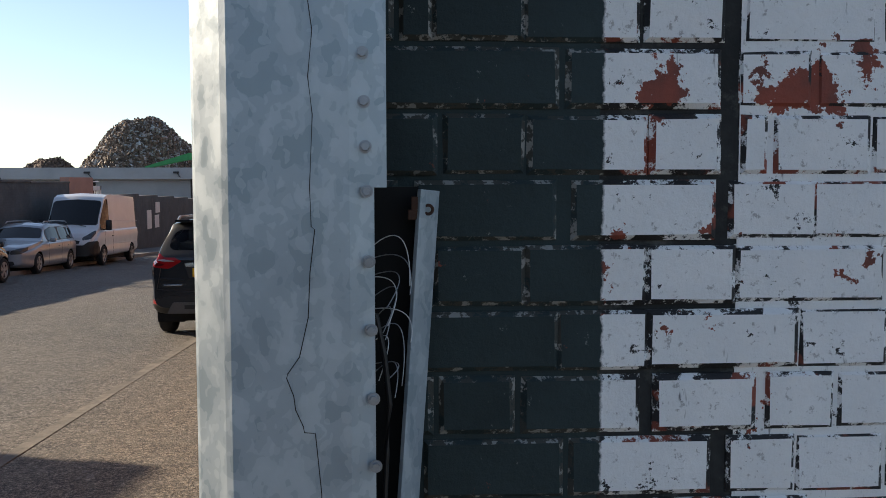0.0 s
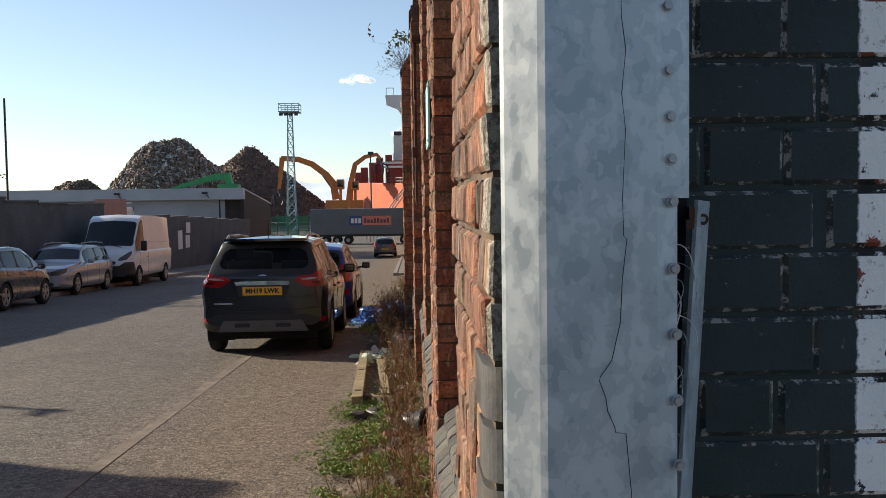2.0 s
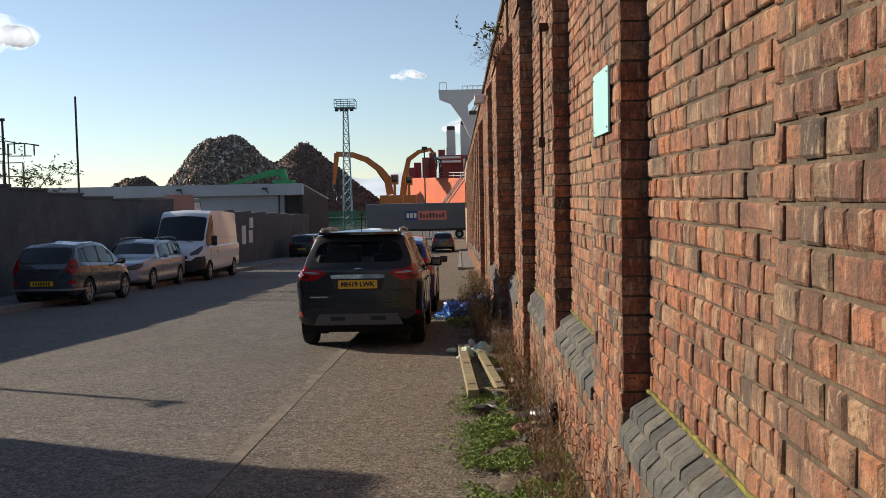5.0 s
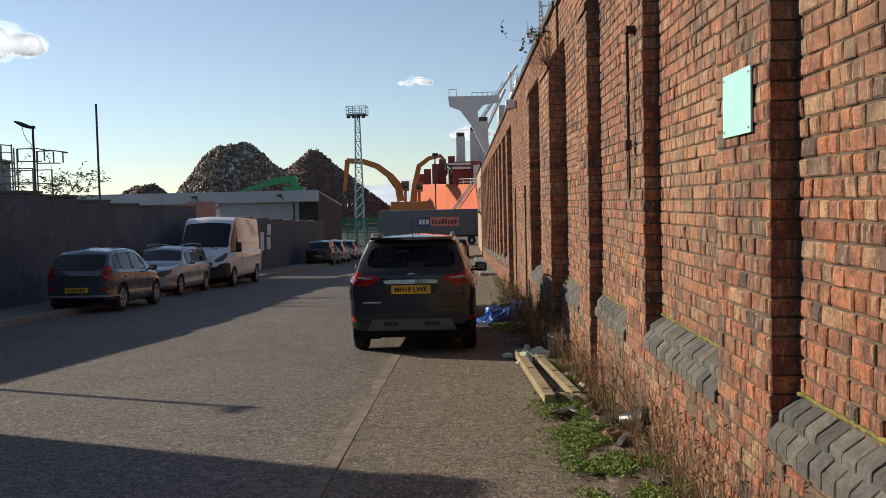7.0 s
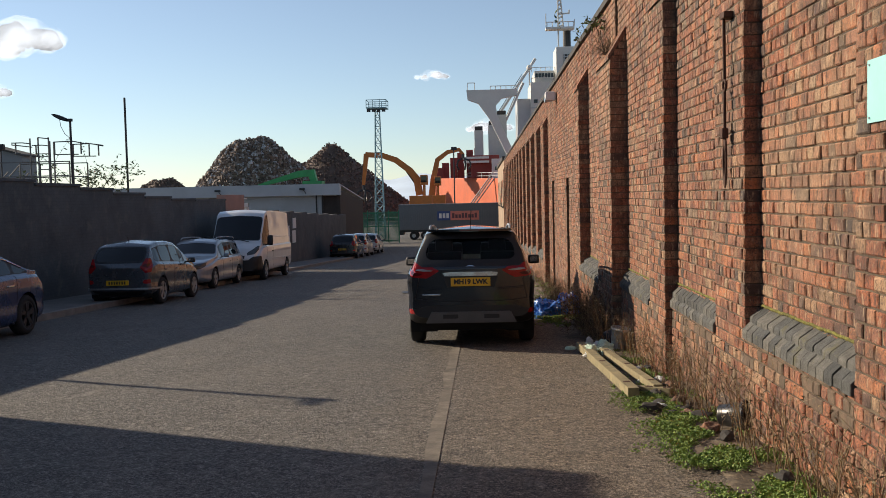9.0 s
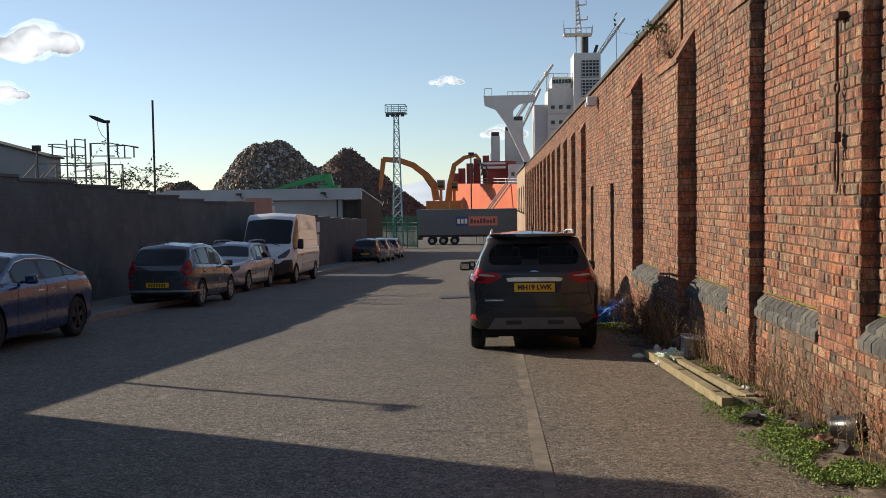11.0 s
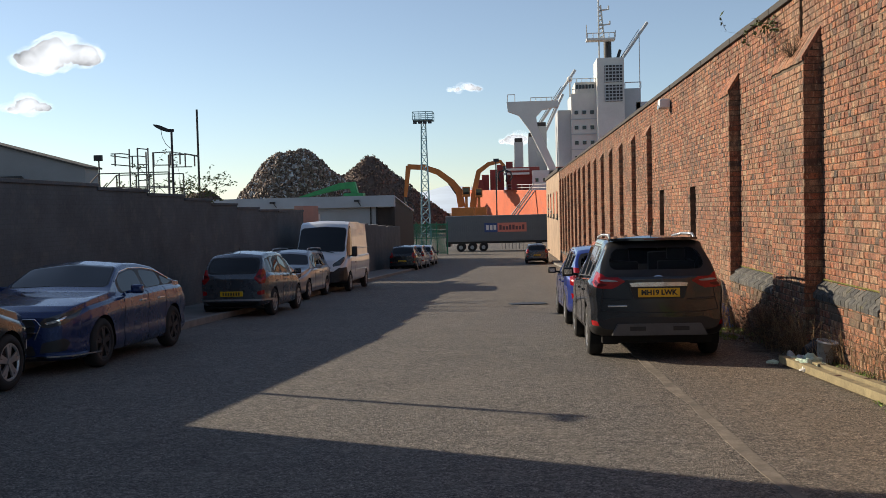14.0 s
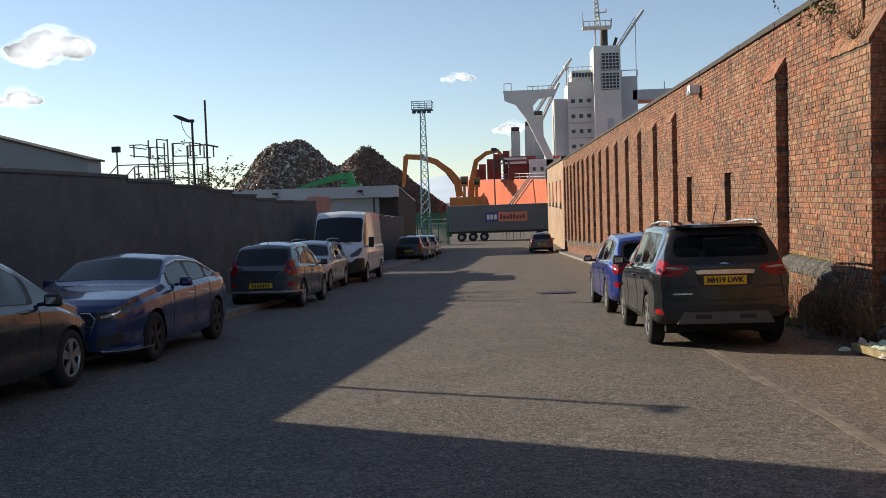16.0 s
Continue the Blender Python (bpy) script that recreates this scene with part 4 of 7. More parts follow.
        part("underbody", boxes(((-self.W * 0.40, -self.L * 0.44, self.R * 0.62), (self.W * 0.40, self.L * 0.42, self.R * 1.5))), M_BLACKFILL, self.ob)

    def wheels(self, spokes=5):
        R, wd = self.R, 0.20
        for a in self.axles:
            for sx in (-1, 1):
                bm = bmesh.new()
                prof = [(R * 0.68, -wd / 2), (R * 0.80, -wd / 2 - 0.004), (R * 0.93, -wd / 2 + 0.006), (R, -wd / 2 + 0.035), (R, wd / 2 - 0.035), (R * 0.93, wd / 2 - 0.006), (R * 0.80, wd / 2 + 0.004), (R * 0.68, wd / 2)]
                seg, x0 = 30, sx * (self.W / 2 - wd / 2 - 0.015)
                rows = [[bm.verts.new((x0 + h, a + r * math.cos(2 * math.pi * i / seg), R + r * math.sin(2 * math.pi * i / seg))) for r, h in prof] for i in range(seg)]
                for i in range(seg):
                    for k in range(len(prof)):
                        k2 = (k + 1) % len(prof)
                        bm.faces.new((rows[i][k], rows[i][k2], rows[(i + 1) % seg][k2], rows[(i + 1) % seg][k]))
                bmesh.ops.recalc_face_normals(bm, faces=bm.faces)
                wheel = part("wheel", bm, M_TYRE, self.ob, smooth=True)
                bm = bmesh.new()
                face = x0 + sx * (wd / 2 - 0.02)
                ring(bm, (face, a, R), R * 0.64, 0.018, "x", 28, 6)
                for i in range(spokes * 2):
                    an = 2 * math.pi * (i // 2) / spokes + (0.16 if i % 2 else -0.16)
                    box(bm, (-0.012, -0.022, R * 0.12), (0.012, 0.022, R * 0.66), 0.006, Matrix.Translation((face, a, R)) @ Matrix.Rotation(an, 4, "X"))
                bmesh.ops.create_cone(bm, cap_ends=True, segments=14, radius1=R * 0.17, radius2=R * 0.14, depth=0.04, matrix=pose(face, a, R, 0, 90, 0))
                part("rim", bm, self.rim, wheel, smooth=False)
                bm = bmesh.new()
                bmesh.ops.create_cone(bm, cap_ends=True, segments=24, radius1=R * 0.66, radius2=R * 0.66, depth=0.02, matrix=pose(x0 + sx * 0.02, a, R, 0, 90, 0))
                part("brake_disc", bm, M_DARKSTEEL, wheel)

    def flat(self, name, end, x0, x1, z0, z1, material, proud=0.012, bevel=0.006, label="", parent=None):
        ye = self.y(0.0 if end == 0 else 1.0)
        sgn = -1 if end == 0 else 1
        lo, hi = sorted((ye - sgn * 0.03, ye + sgn * proud))
        return part(name, boxes(((x0, lo, z0), (x1, hi, z1)), bevel=bevel), material, parent or self.ob, label)

    def plate(self, end, words, z, material, x=0.0, proud=0.022):
        p = self.flat("number_plate", end, x - 0.26, x + 0.26, z - 0.056, z + 0.056, material, proud, 0.003)
        ye = self.y(0.0 if end == 0 else 1.0) + (-1 if end == 0 else 1) * (proud + 0.001)
        if words:
            text_part("plate_text", words, 0.088, pose(x, ye, z, 90, 0, 0 if end == 0 else 180), M_BLACK, p, 0.001, 0.45 if len(words) > 5 else None)
        else:
            part("plate_text", boxes(*[((x - 0.2 + 0.06 * i, min(ye, ye - 0.002), z - 0.035), (x - 0.165 + 0.06 * i, max(ye, ye + 0.002), z + 0.035)) for i in range(7)]), M_BLACK, p)
        return p

    def mirrors(self, s, z, material, size=(0.17, 0.09, 0.13)):
        for sx in (-1, 1):
            x = sx * (self.hw(s) + 0.02)
            bm = bmesh.new()
            lo, hi = sorted((x, x + sx * size[0]))
            box(bm, (lo, self.y(s) - size[1] / 2, z), (hi, self.y(s) + size[1] / 2, z + size[2]), min(size) * 0.42)
            rod(bm, (sx * self.hw(s) * 0.93, self.y(s), z + 0.02), (x + sx * 0.04, self.y(s), z + 0.04), 0.02)
            mi = part("door_mirror", bm, material, self.ob, smooth=True)
            mg = boxes(((lo + 0.03, self.y(s) - size[1] / 2 - 0.002, z + 0.03), (hi - 0.03, self.y(s) - size[1] / 2 + 0.006, z + size[2] - 0.03)))
            for w in mg.verts:
                w.co.y -= 0.16 * (w.co.z - z - 0.03)
            part("mirror_glass", mg, M_CHROME, mi)

    def side_lines(self, cuts, z_handle, handle_at, material):
        for sx in (-1, 1):
            for s in cuts:
                bm = bmesh.new()
                zb, zl = self.at(self.c_belt, s), self.at(self.c_low, s)
                line = [(sx * (x + 0.0005), y, z) for x, y, z in self.section(s) if zl + 0.06 < z < zb + 0.02 and x > 0.5 * self.hw(s)]
                tube(bm, line, 0.004, 5)
                part("door_gap", bm, M_BLACK, self.ob)
            for s in handle_at:
                x = sx * self.hw(s)
                lo, hi = sorted((x - sx * 0.01, x + sx * 0.022))
                part("door_handle", boxes(((lo, self.y(s) - 0.09, z_handle), (hi, self.y(s) + 0.09, z_handle + 0.03)), bevel=0.008), material, self.ob)

    def roof_rails(self, s0, s1, z, material):
        for sx in (-1, 1):
            bm = bmesh.new()
            x = sx * self.W * 0.315
            ps = [(self.y(s0), z - 0.05), (self.y(s0) + 0.12, z), (self.y((s0 + s1) / 2), z + 0.015), (self.y(s1) - 0.15, z - 0.01), (self.y(s1), z - 0.07)]
            for (a, za), (b, zb) in zip(ps, ps[1:]):
                rod(bm, (x, a, za), (x, b, zb), 0.018, 8)
            part("roof_rail", bm, material, self.ob, smooth=True)

    def seats(self, rows, z):
        for s in rows:
            for x in (-0.36, 0.36):
                bm = bmesh.new()
                box(bm, (x - 0.24, self.y(s) - 0.06, z - 0.5), (x + 0.24, self.y(s) + 0.06, z), 0.05)
                box(bm, (x - 0.12, self.y(s) - 0.05, z + 0.02), (x + 0.12, self.y(s) + 0.05, z + 0.20), 0.04)
                part("seat", bm, M_BLACK, self.ob)
        part("cabin_tub", boxes(((-self.W * 0.42, self.y(0.10), self.R * 1.5), (self.W * 0.42, self.y(0.70), z - 0.35))), M_BLACKFILL, self.ob)

    def bow(self, name, end, x, z0, z1, material, proud=0.02, label="", reach=0.16):
        """A bar across the end that follows its sweep and rounded corners, between heights z0 and z1."""
        sgn, e = (-1, 0.0) if end == 0 else (1, 1.0)
        ss = np.linspace(0, reach, 10)[1:] if end == 0 else 1 - np.linspace(0, reach, 10)[1:]
        pts = [(self.hw(s) + proud * 0.4, self.y(s) + self.swept(s, 1.0) + sgn * proud * 0.5) for s in ss[::-1]]
        pts += [(self.hw(e) * f, self.y(e) + self.swept(e, f) + sgn * proud) for f in (0.99, 0.9, 0.75, 0.5, 0.25)]
        out = pts + [(0.0, self.y(e) + sgn * proud)] + [(-a, b) for a, b in pts[::-1]]
        inner = [(a * 0.93, b - sgn * 0.06) for a, b in out]
        bm = bmesh.new()
        prism(bm, out + inner[::-1], "z", z0, z1)
        return part(name, bm, material, self.ob, label)


SLOPE = -2.32


def parked(x, y, turn=0.0):
    return pose(x, y, ground_z(y) + 0.004, SLOPE, 0, 0) @ pose(0, 0, 0, 0, 0, turn)


M_LAMPGLASS = plain("headlamp_glass", (0.11, 0.115, 0.12), 0.08, 0.5, 0.3, 9, 60, 0.0)
M_DARKRED = plain("deep_red_lens", (0.09, 0.004, 0.006), 0.12, 0.0, 0.2, 8, 60, 0.0)
P_GREY = paint_material("dark_grey_car_paint", (0.024, 0.026, 0.030), 0.13, 0.45, 0.03)
P_BLUE = paint_material("bright_blue_car_paint", (0.008, 0.032, 0.24), 0.25, 0.3, 0.1)
P_NAVY = paint_material("navy_car_paint", (0.010, 0.030, 0.115), 0.2, 0.3, 0.03)
P_BLACK = paint_material("black_car_paint", (0.012, 0.013, 0.015), 0.2, 0.2, 0.06)
P_BRONZE = paint_material("slate_grey_car_paint", (0.085, 0.092, 0.105), 0.2, 0.6, 0.12)
P_SILVER = paint_material("silver_car_paint", (0.33, 0.35, 0.38), 0.3, 0.5)
P_VAN = paint_material("white_van_paint", (0.66, 0.67, 0.68), 0.35, 0.0, 0.12)
P_PALE = paint_material("pale_car_paint", (0.50, 0.51, 0.52), 0.35, 0.2)


def build_suv():
    v = Vehicle("suv", parked(-2.325, 14.75, 0), "dark grey compact SUV parked facing away by the wall", "car", 4.05, 1.735,
                [(0, 1.02), (0.008, 1.08), (0.045, 1.26), (0.085, 1.475), (0.10, 1.53), (0.16, 1.565), (0.4, 1.59), (0.56, 1.57), (0.62, 1.51), (0.76, 1.10), (0.80, 1.05), (0.93, 0.96), (0.98, 0.86), (1, 0.72)],
                [(0, 0.99), (0.1, 1.04), (0.6, 0.99), (0.75, 0.96), (1, 0.70)], [(0, 0.40), (0.04, 0.31), (0.15, 0.27), (0.85, 0.25), (0.95, 0.26), (1, 0.34)], (-1.22, 1.30), 0.335, P_GREY,
                [(0, 0.90), (0.02, 0.945), (0.05, 0.985), (0.10, 1.0), (0.8, 1.0), (0.92, 0.95), (0.97, 0.87), (1.0, 0.74)], tumble=0.22)
    tail = [(0.42, 1.015), (0.58, 1.075), (0.80, 1.11), (1.10, 1.15), (1.07, 1.03), (0.93, 0.955), (0.78, 0.925), (0.60, 0.915)]
    clear = [(0.50, 1.012), (0.62, 1.035), (0.80, 1.045), (0.78, 1.02), (0.62, 1.003)]
    glow = [(0.64, 0.975), (0.86, 1.0), (1.02, 1.06), (1.0, 1.02), (0.88, 0.965), (0.76, 0.945)]
    v.build([(0.125, 0.225), (0.245, 0.40), (0.42, 0.62)], (0.63, 0.755), (0.022, 0.078), M_CARGLASS, M_BLACK,
            [("tail_light", M_REDLENS, 0, tail, "red tail light with clear reversing section", [("reversing_lens", M_CLEARLENS, clear), ("lens_band", M_DARKRED, glow)]),
             ("headlight", M_LAMPGLASS, 1, [(0.40, 0.72), (0.5, 0.84), (1.15, 0.92), (1.1, 0.80), (0.7, 0.70)]),
             ("bumper_reflector", M_REDLENS, 0, [(0.80, 0.440), (0.82, 0.505), (1.06, 0.515), (1.02, 0.450)], "red reflector in the bumper"),
             ("bumper_skin", M_BLACK, 0, [(-0.1, 0.25), (-0.1, 0.555), (0.60, 0.555), (0.74, 0.53), (0.80, 0.42), (0.90, 0.36), (1.3, 0.36), (1.3, 0.25)], "black plastic rear bumper")], surround=0.085)
    prism_bar = bmesh.new()
    prism(prism_bar, [(-0.365, 0.985), (-0.34, 0.942), (0.34, 0.942), (0.365, 0.985), (0.28, 0.996), (-0.28, 0.996)], "y", -2.050, -2.01)
    part("plate_trim", prism_bar, M_CHROME, v.ob, "chrome trim bar above the number plate")
    recess = bmesh.new()
    prism(recess, [(-0.36, 0.945), (-0.31, 0.79), (0.31, 0.79), (0.36, 0.945)], "y", -2.029, -2.01)
    part("plate_recess", recess, M_BLACK, v.ob)
    v.plate(0, "MH19 LWK", 0.865, M_YELLOW)
    bm = bmesh.new()
    bmesh.ops.create_cone(bm, cap_ends=True, segments=20, radius1=0.062, radius2=0.058, depth=0.02, matrix=pose(0, -2.0, 1.055, 70, 0, 0) @ Matrix.Diagonal((1, 0.45, 1, 1)))
    part("badge", bm, M_CHROME, v.ob, "small oval badge")
    v.flat("model_script", 0, -0.64, -0.40, 0.69, 0.708, M_CHROME, 0.006, 0.003)
    bm = bmesh.new()
    prism(bm, [(-0.60, 0.325), (-0.52, 0.475), (0.52, 0.475), (0.60, 0.325)], "y", -2.042, -1.98)
    bmesh.ops.bevel(bm, geom=list(bm.edges), offset=0.008, segments=2, affect="EDGES")
    part("skid_plate", bm, M_STEELDARK, v.ob, "dull grey skid plate")
    for x in (-0.27, 0.27):
        part("skid_recess", boxes(((x - 0.10, -2.045, 0.385), (x + 0.10, -2.036, 0.44)), bevel=0.004), M_BLACK, v.ob)
    bm = bmesh.new()
    tube(bm, [(x, v.y(0) + v.swept(0, abs(x) / v.hw(0)) - 0.001, 0.612 + 0.03 * (x / 0.7) ** 4) for x in np.linspace(-0.74, 0.74, 15)], 0.005, 6)
    for sx in (-1, 1):
        tube(bm, [(sx * x, v.y(0) + v.swept(0, x / v.hw(0)) - 0.001, z) for x, z in ((0.74, 0.642), (0.71, 0.78), (0.685, 0.92))], 0.005, 6)
    part("tailgate_gap", bm, M_BLACK, v.ob)
    for sx in (-1, 1):
        part("tailgate_crease", rods([((sx * 0.70, v.y(0) + 0.034, 0.79), (sx * 0.36, v.y(0) + 0.006, 0.772))], 0.012), P_GREY, v.ob)
    bm = bmesh.new()
    tips = [(x, -1.80 + 0.10 * (x / 0.56) ** 2) for x in np.linspace(-0.56, 0.56, 11)]
    prism(bm, tips + [(0.58, -1.56), (-0.58, -1.56)], "z", 1.525, 1.560)
    bmesh.ops.bevel(bm, geom=list(bm.edges), offset=0.010, segments=2, affect="EDGES")
    spoiler = part("spoiler", bm, P_GREY, v.ob)
    part("brake_lamp", boxes(((-0.14, -1.806, 1.535), (0.14, -1.79, 1.549)), bevel=0.003), M_DARKRED, spoiler, "slim high brake lamp")
    v.roof_rails(0.12, 0.56, 1.605, M_ALLOY)
    part("aerial", rods([((0.0, -1.40, 1.57), (0.02, -1.57, 1.82))], 0.006), M_BLACK, v.ob)
    v.mirrors(0.665, 1.00, M_BLACK, (0.18, 0.10, 0.14))
    v.side_lines([0.235, 0.41, 0.65], 0.86, (0.28, 0.46), P_GREY)
    v.seats((0.26, 0.50), 1.12)
    return v


M_STEELGREY = plain("grey_plastic", (0.20, 0.20, 0.20), 0.6, 0, 0.15, 6, 60, 0.1)
M_STEELDARK = plain("dark_grey_plastic", (0.09, 0.09, 0.09), 0.6, 0, 0.15, 6, 60, 0.1)
build_suv()

HATCH_TOP = [(0, 0.84), (0.012, 0.95), (0.05, 1.13), (0.10, 1.34), (0.13, 1.40), (0.25, 1.46), (0.42, 1.475), (0.55, 1.43), (0.62, 1.34), (0.76, 0.98), (0.80, 0.93), (0.93, 0.83), (0.98, 0.75), (1, 0.67)]
HATCH_BELT = [(0, 0.85), (0.1, 0.96), (0.5, 0.92), (0.75, 0.88), (1, 0.65)]
HATCH_LOW = [(0, 0.34), (0.04, 0.25), (0.15, 0.19), (0.85, 0.18), (0.95, 0.2), (1, 0.28)]


def scaled(keys, k):
    return [(s, z * k) for s, z in keys]


def build_hatch(name, m, label, L, W, H, paint, glass, plate_colour=None, words="", plate_z=0.62, group=""):
    k = H / 1.475
    v = Vehicle(name, m, label, "car", L, W, scaled(HATCH_TOP, k), scaled(HATCH_BELT, k), HATCH_LOW, (-0.30 * L, 0.305 * L), 0.315, paint, group=group)
    tail = [(W * 0.33, 0.87 * k), (W * 0.39, 0.94 * k), (W * 0.44, 1.06 * k), (W * 0.58, 1.08 * k), (W * 0.62, 0.96 * k), (W * 0.54, 0.76 * k), (W * 0.42, 0.74 * k)]
    v.build([(0.10, 0.20), (0.215, 0.39), (0.41, 0.63)], (0.635, 0.755), (0.022, 0.090), glass, None,
            [("tail_light", M_REDLENS, 0, tail, "red tail light", [("lens_band", M_DARKRED, [(W * 0.36, 0.90 * k), (W * 0.44, 0.95 * k), (W * 0.60, 0.95 * k), (W * 0.46, 0.85 * k)])]),
             ("bumper_reflector", M_REDLENS, 0, [(W * 0.37, 0.50), (W * 0.38, 0.59), (W * 0.54, 0.61), (W * 0.52, 0.51)]),
             ("bumper_skin", M_BLACK, 0, [(-0.1, 0.2), (-0.1, 0.40), (W * 0.36, 0.40), (W * 0.42, 0.33), (W * 0.42, 0.2)]),
             ("headlight", M_LAMPGLASS, 1, [(W * 0.24, 0.60 * k), (W * 0.28, 0.68 * k), (W * 0.52, 0.76 * k), (W * 0.72, 0.81 * k), (W * 0.66, 0.71 * k), (W * 0.42, 0.61 * k)], "clear headlight")],
            n=150 if m.translation.y < 40 else 70, sub=3 if m.translation.y < 40 else 2)
    v.flat("grille", 1, -W * 0.26, W * 0.26, 0.30, 0.44, M_BLACK, 0.012, 0.02)
    v.plate(0, words, plate_z, plate_colour or M_YELLOW)
    v.mirrors(0.66, 0.90 * k, M_BLACK)
    v.side_lines([0.21, 0.40, 0.645], 0.78 * k, (0.26, 0.45), paint)
    part("aerial", rods([((0.0, v.y(0.2), 1.44 * k), (0.0, v.y(0.2) - 0.12, 1.58 * k))], 0.006), M_BLACK, v.ob)
    v.seats((0.28, 0.50), 0.98 * k)
    return v


build_hatch("hatchback", parked(-2.32, 19.75, 0.4), "bright blue hatchback parked in front of the dark SUV", 4.36, 1.80, 1.47, P_BLUE, M_CARGLASS)
kia = build_hatch("small_hatchback", parked(-10.47, 23.15, -1.2), "slate grey small hatchback parked half on the kerb", 3.62, 1.64, 1.49, P_BRONZE, M_DARKGLASS, None, "", 0.53)
kia.bow("silver_skirt", 0, 0, 0.37, 0.41, M_ALLOY, 0.02, "silver bumper strip")
build_hatch("distant_hatchback", parked(-2.27, 73.3, 0), "pale grey hatchback parked far down the road", 4.3, 1.78, 1.50, P_BRONZE, M_DARKGLASS)
build_hatch("dark_hatchback", parked(-11.25, 62.4, 0), "black hatchback parked beyond the white van", 4.4, 1.84, 1.62, P_BLACK, M_DARKGLASS)
build_hatch("pale_hatchback", parked(-11.2, 68.0, 0), "pale silver hatchback in the far row", 4.4, 1.8, 1.66, P_PALE, M_DARKGLASS)
build_hatch("pale_hatchback", parked(-11.1, 74.0, 0), "pale grey hatchback at the end of the row", 4.4, 1.8, 1.55, P_PALE, M_DARKGLASS)


def build_saloon():
    v = Vehicle("saloon", parked(-10.48, 14.11, 180), "navy blue saloon car parked facing up the road", "car", 4.30, 1.76,
                [(0, 0.72), (0.02, 0.93), (0.06, 1.02), (0.15, 1.06), (0.20, 1.13), (0.30, 1.31), (0.40, 1.37), (0.50, 1.375), (0.58, 1.32), (0.70, 1.04), (0.73, 0.99), (0.85, 0.925), (0.95, 0.85), (0.985, 0.78), (1, 0.71)],
                [(0, 0.70), (0.1, 0.97), (0.3, 0.96), (0.7, 0.90), (0.9, 0.82), (1, 0.69)], [(0, 0.32), (0.04, 0.22), (0.15, 0.17), (0.85, 0.15), (0.96, 0.16), (1, 0.24)], (-1.29, 1.26), 0.325, P_NAVY, tumble=0.22)
    head = [(0.45, 0.60), (0.50, 0.69), (0.72, 0.745), (1.02, 0.79), (1.26, 0.82), (1.12, 0.72), (0.86, 0.625), (0.62, 0.585)]
    v.build([(0.165, 0.27), (0.285, 0.43), (0.45, 0.625)], (0.565, 0.695), (0.17, 0.30), M_DARKGLASS, None,
            [("headlight", M_LAMPGLASS, 1, head, "slanted clear headlight", [("lamp_core", M_CHROME, [(0.52, 0.628), (0.555, 0.655), (0.80, 0.70), (0.95, 0.745), (0.84, 0.685), (0.66, 0.635)])]),
             ("air_intake", M_BLACK, 1, [(0.46, 0.27), (0.50, 0.40), (0.86, 0.45), (0.96, 0.40), (0.88, 0.29)], "black bumper intake"),
             ("lower_intake", M_BLACK, 1, [(-0.1, 0.24), (-0.1, 0.37), (0.36, 0.37), (0.42, 0.24)]),
             ("grille", M_BLACK, 1, [(-0.1, 0.44), (-0.1, 0.70), (0.36, 0.70), (0.42, 0.62), (0.34, 0.44)], "black grille with chrome bars"),
             ("tail_light", M_REDLENS, 0, [(0.45, 0.74), (0.45, 0.88), (1.1, 0.92), (1.05, 0.76)])])
    for z in (0.525, 0.60):
        bm = bmesh.new()
        box(bm, (-0.37, 2.10, z), (0.37, 2.155, z + 0.016), 0.005)
        part("grille_bar", bm, M_CHROME, v.ob)
    bm = bmesh.new()
    tube(bm, [(x, v.y(1) + v.swept(1, abs(x) / v.hw(1)) + 0.004, z) for x, z in ((-0.35, 0.445), (-0.42, 0.62), (-0.36, 0.70), (0, 0.715), (0.36, 0.70), (0.42, 0.62), (0.35, 0.445))], 0.009, 6)
    part("grille_surround", bm, M_CHROME, v.ob, "thin chrome grille frame")
    bm = bmesh.new()
    ring(bm, (0, 2.17, 0.575), 0.085, 0.012, "y", 22, 8)
    part("badge", bm, M_CHROME, v.ob, "round chrome badge")
    v.bow("splitter", 1, 0, 0.215, 0.235, M_CHROME, 0.03, "bright lower bumper strip")
    v.plate(1, "KN", 0.40, M_PLATEWHITE, 0.0, 0.03)
    v.mirrors(0.60, 0.93, P_NAVY)
    v.side_lines([0.28, 0.44, 0.64], 0.80, (0.33, 0.49), M_CHROME)
    for sx in (-1, 1):
        bm = bmesh.new()
        ps = []
        for s in np.linspace(0.20, 0.645, 22):
            x, y, z = v.section(s)[27]
            ps.append((sx * (x + 0.004), y, z + 0.004))
        for a, b in zip(ps, ps[1:]):
            rod(bm, a, b, 0.008, 6)
        part("window_trim", bm, M_CHROME, v.ob, "bright chrome window line")
    v.seats((0.33, 0.52), 0.95)
    return v


build_saloon()
build_hatch("black_hatchback", parked(-10.66, 9.52, 0), "black hatchback parked nose to nose with the navy saloon", 4.25, 1.80, 1.50, P_BLACK, M_DARKGLASS)


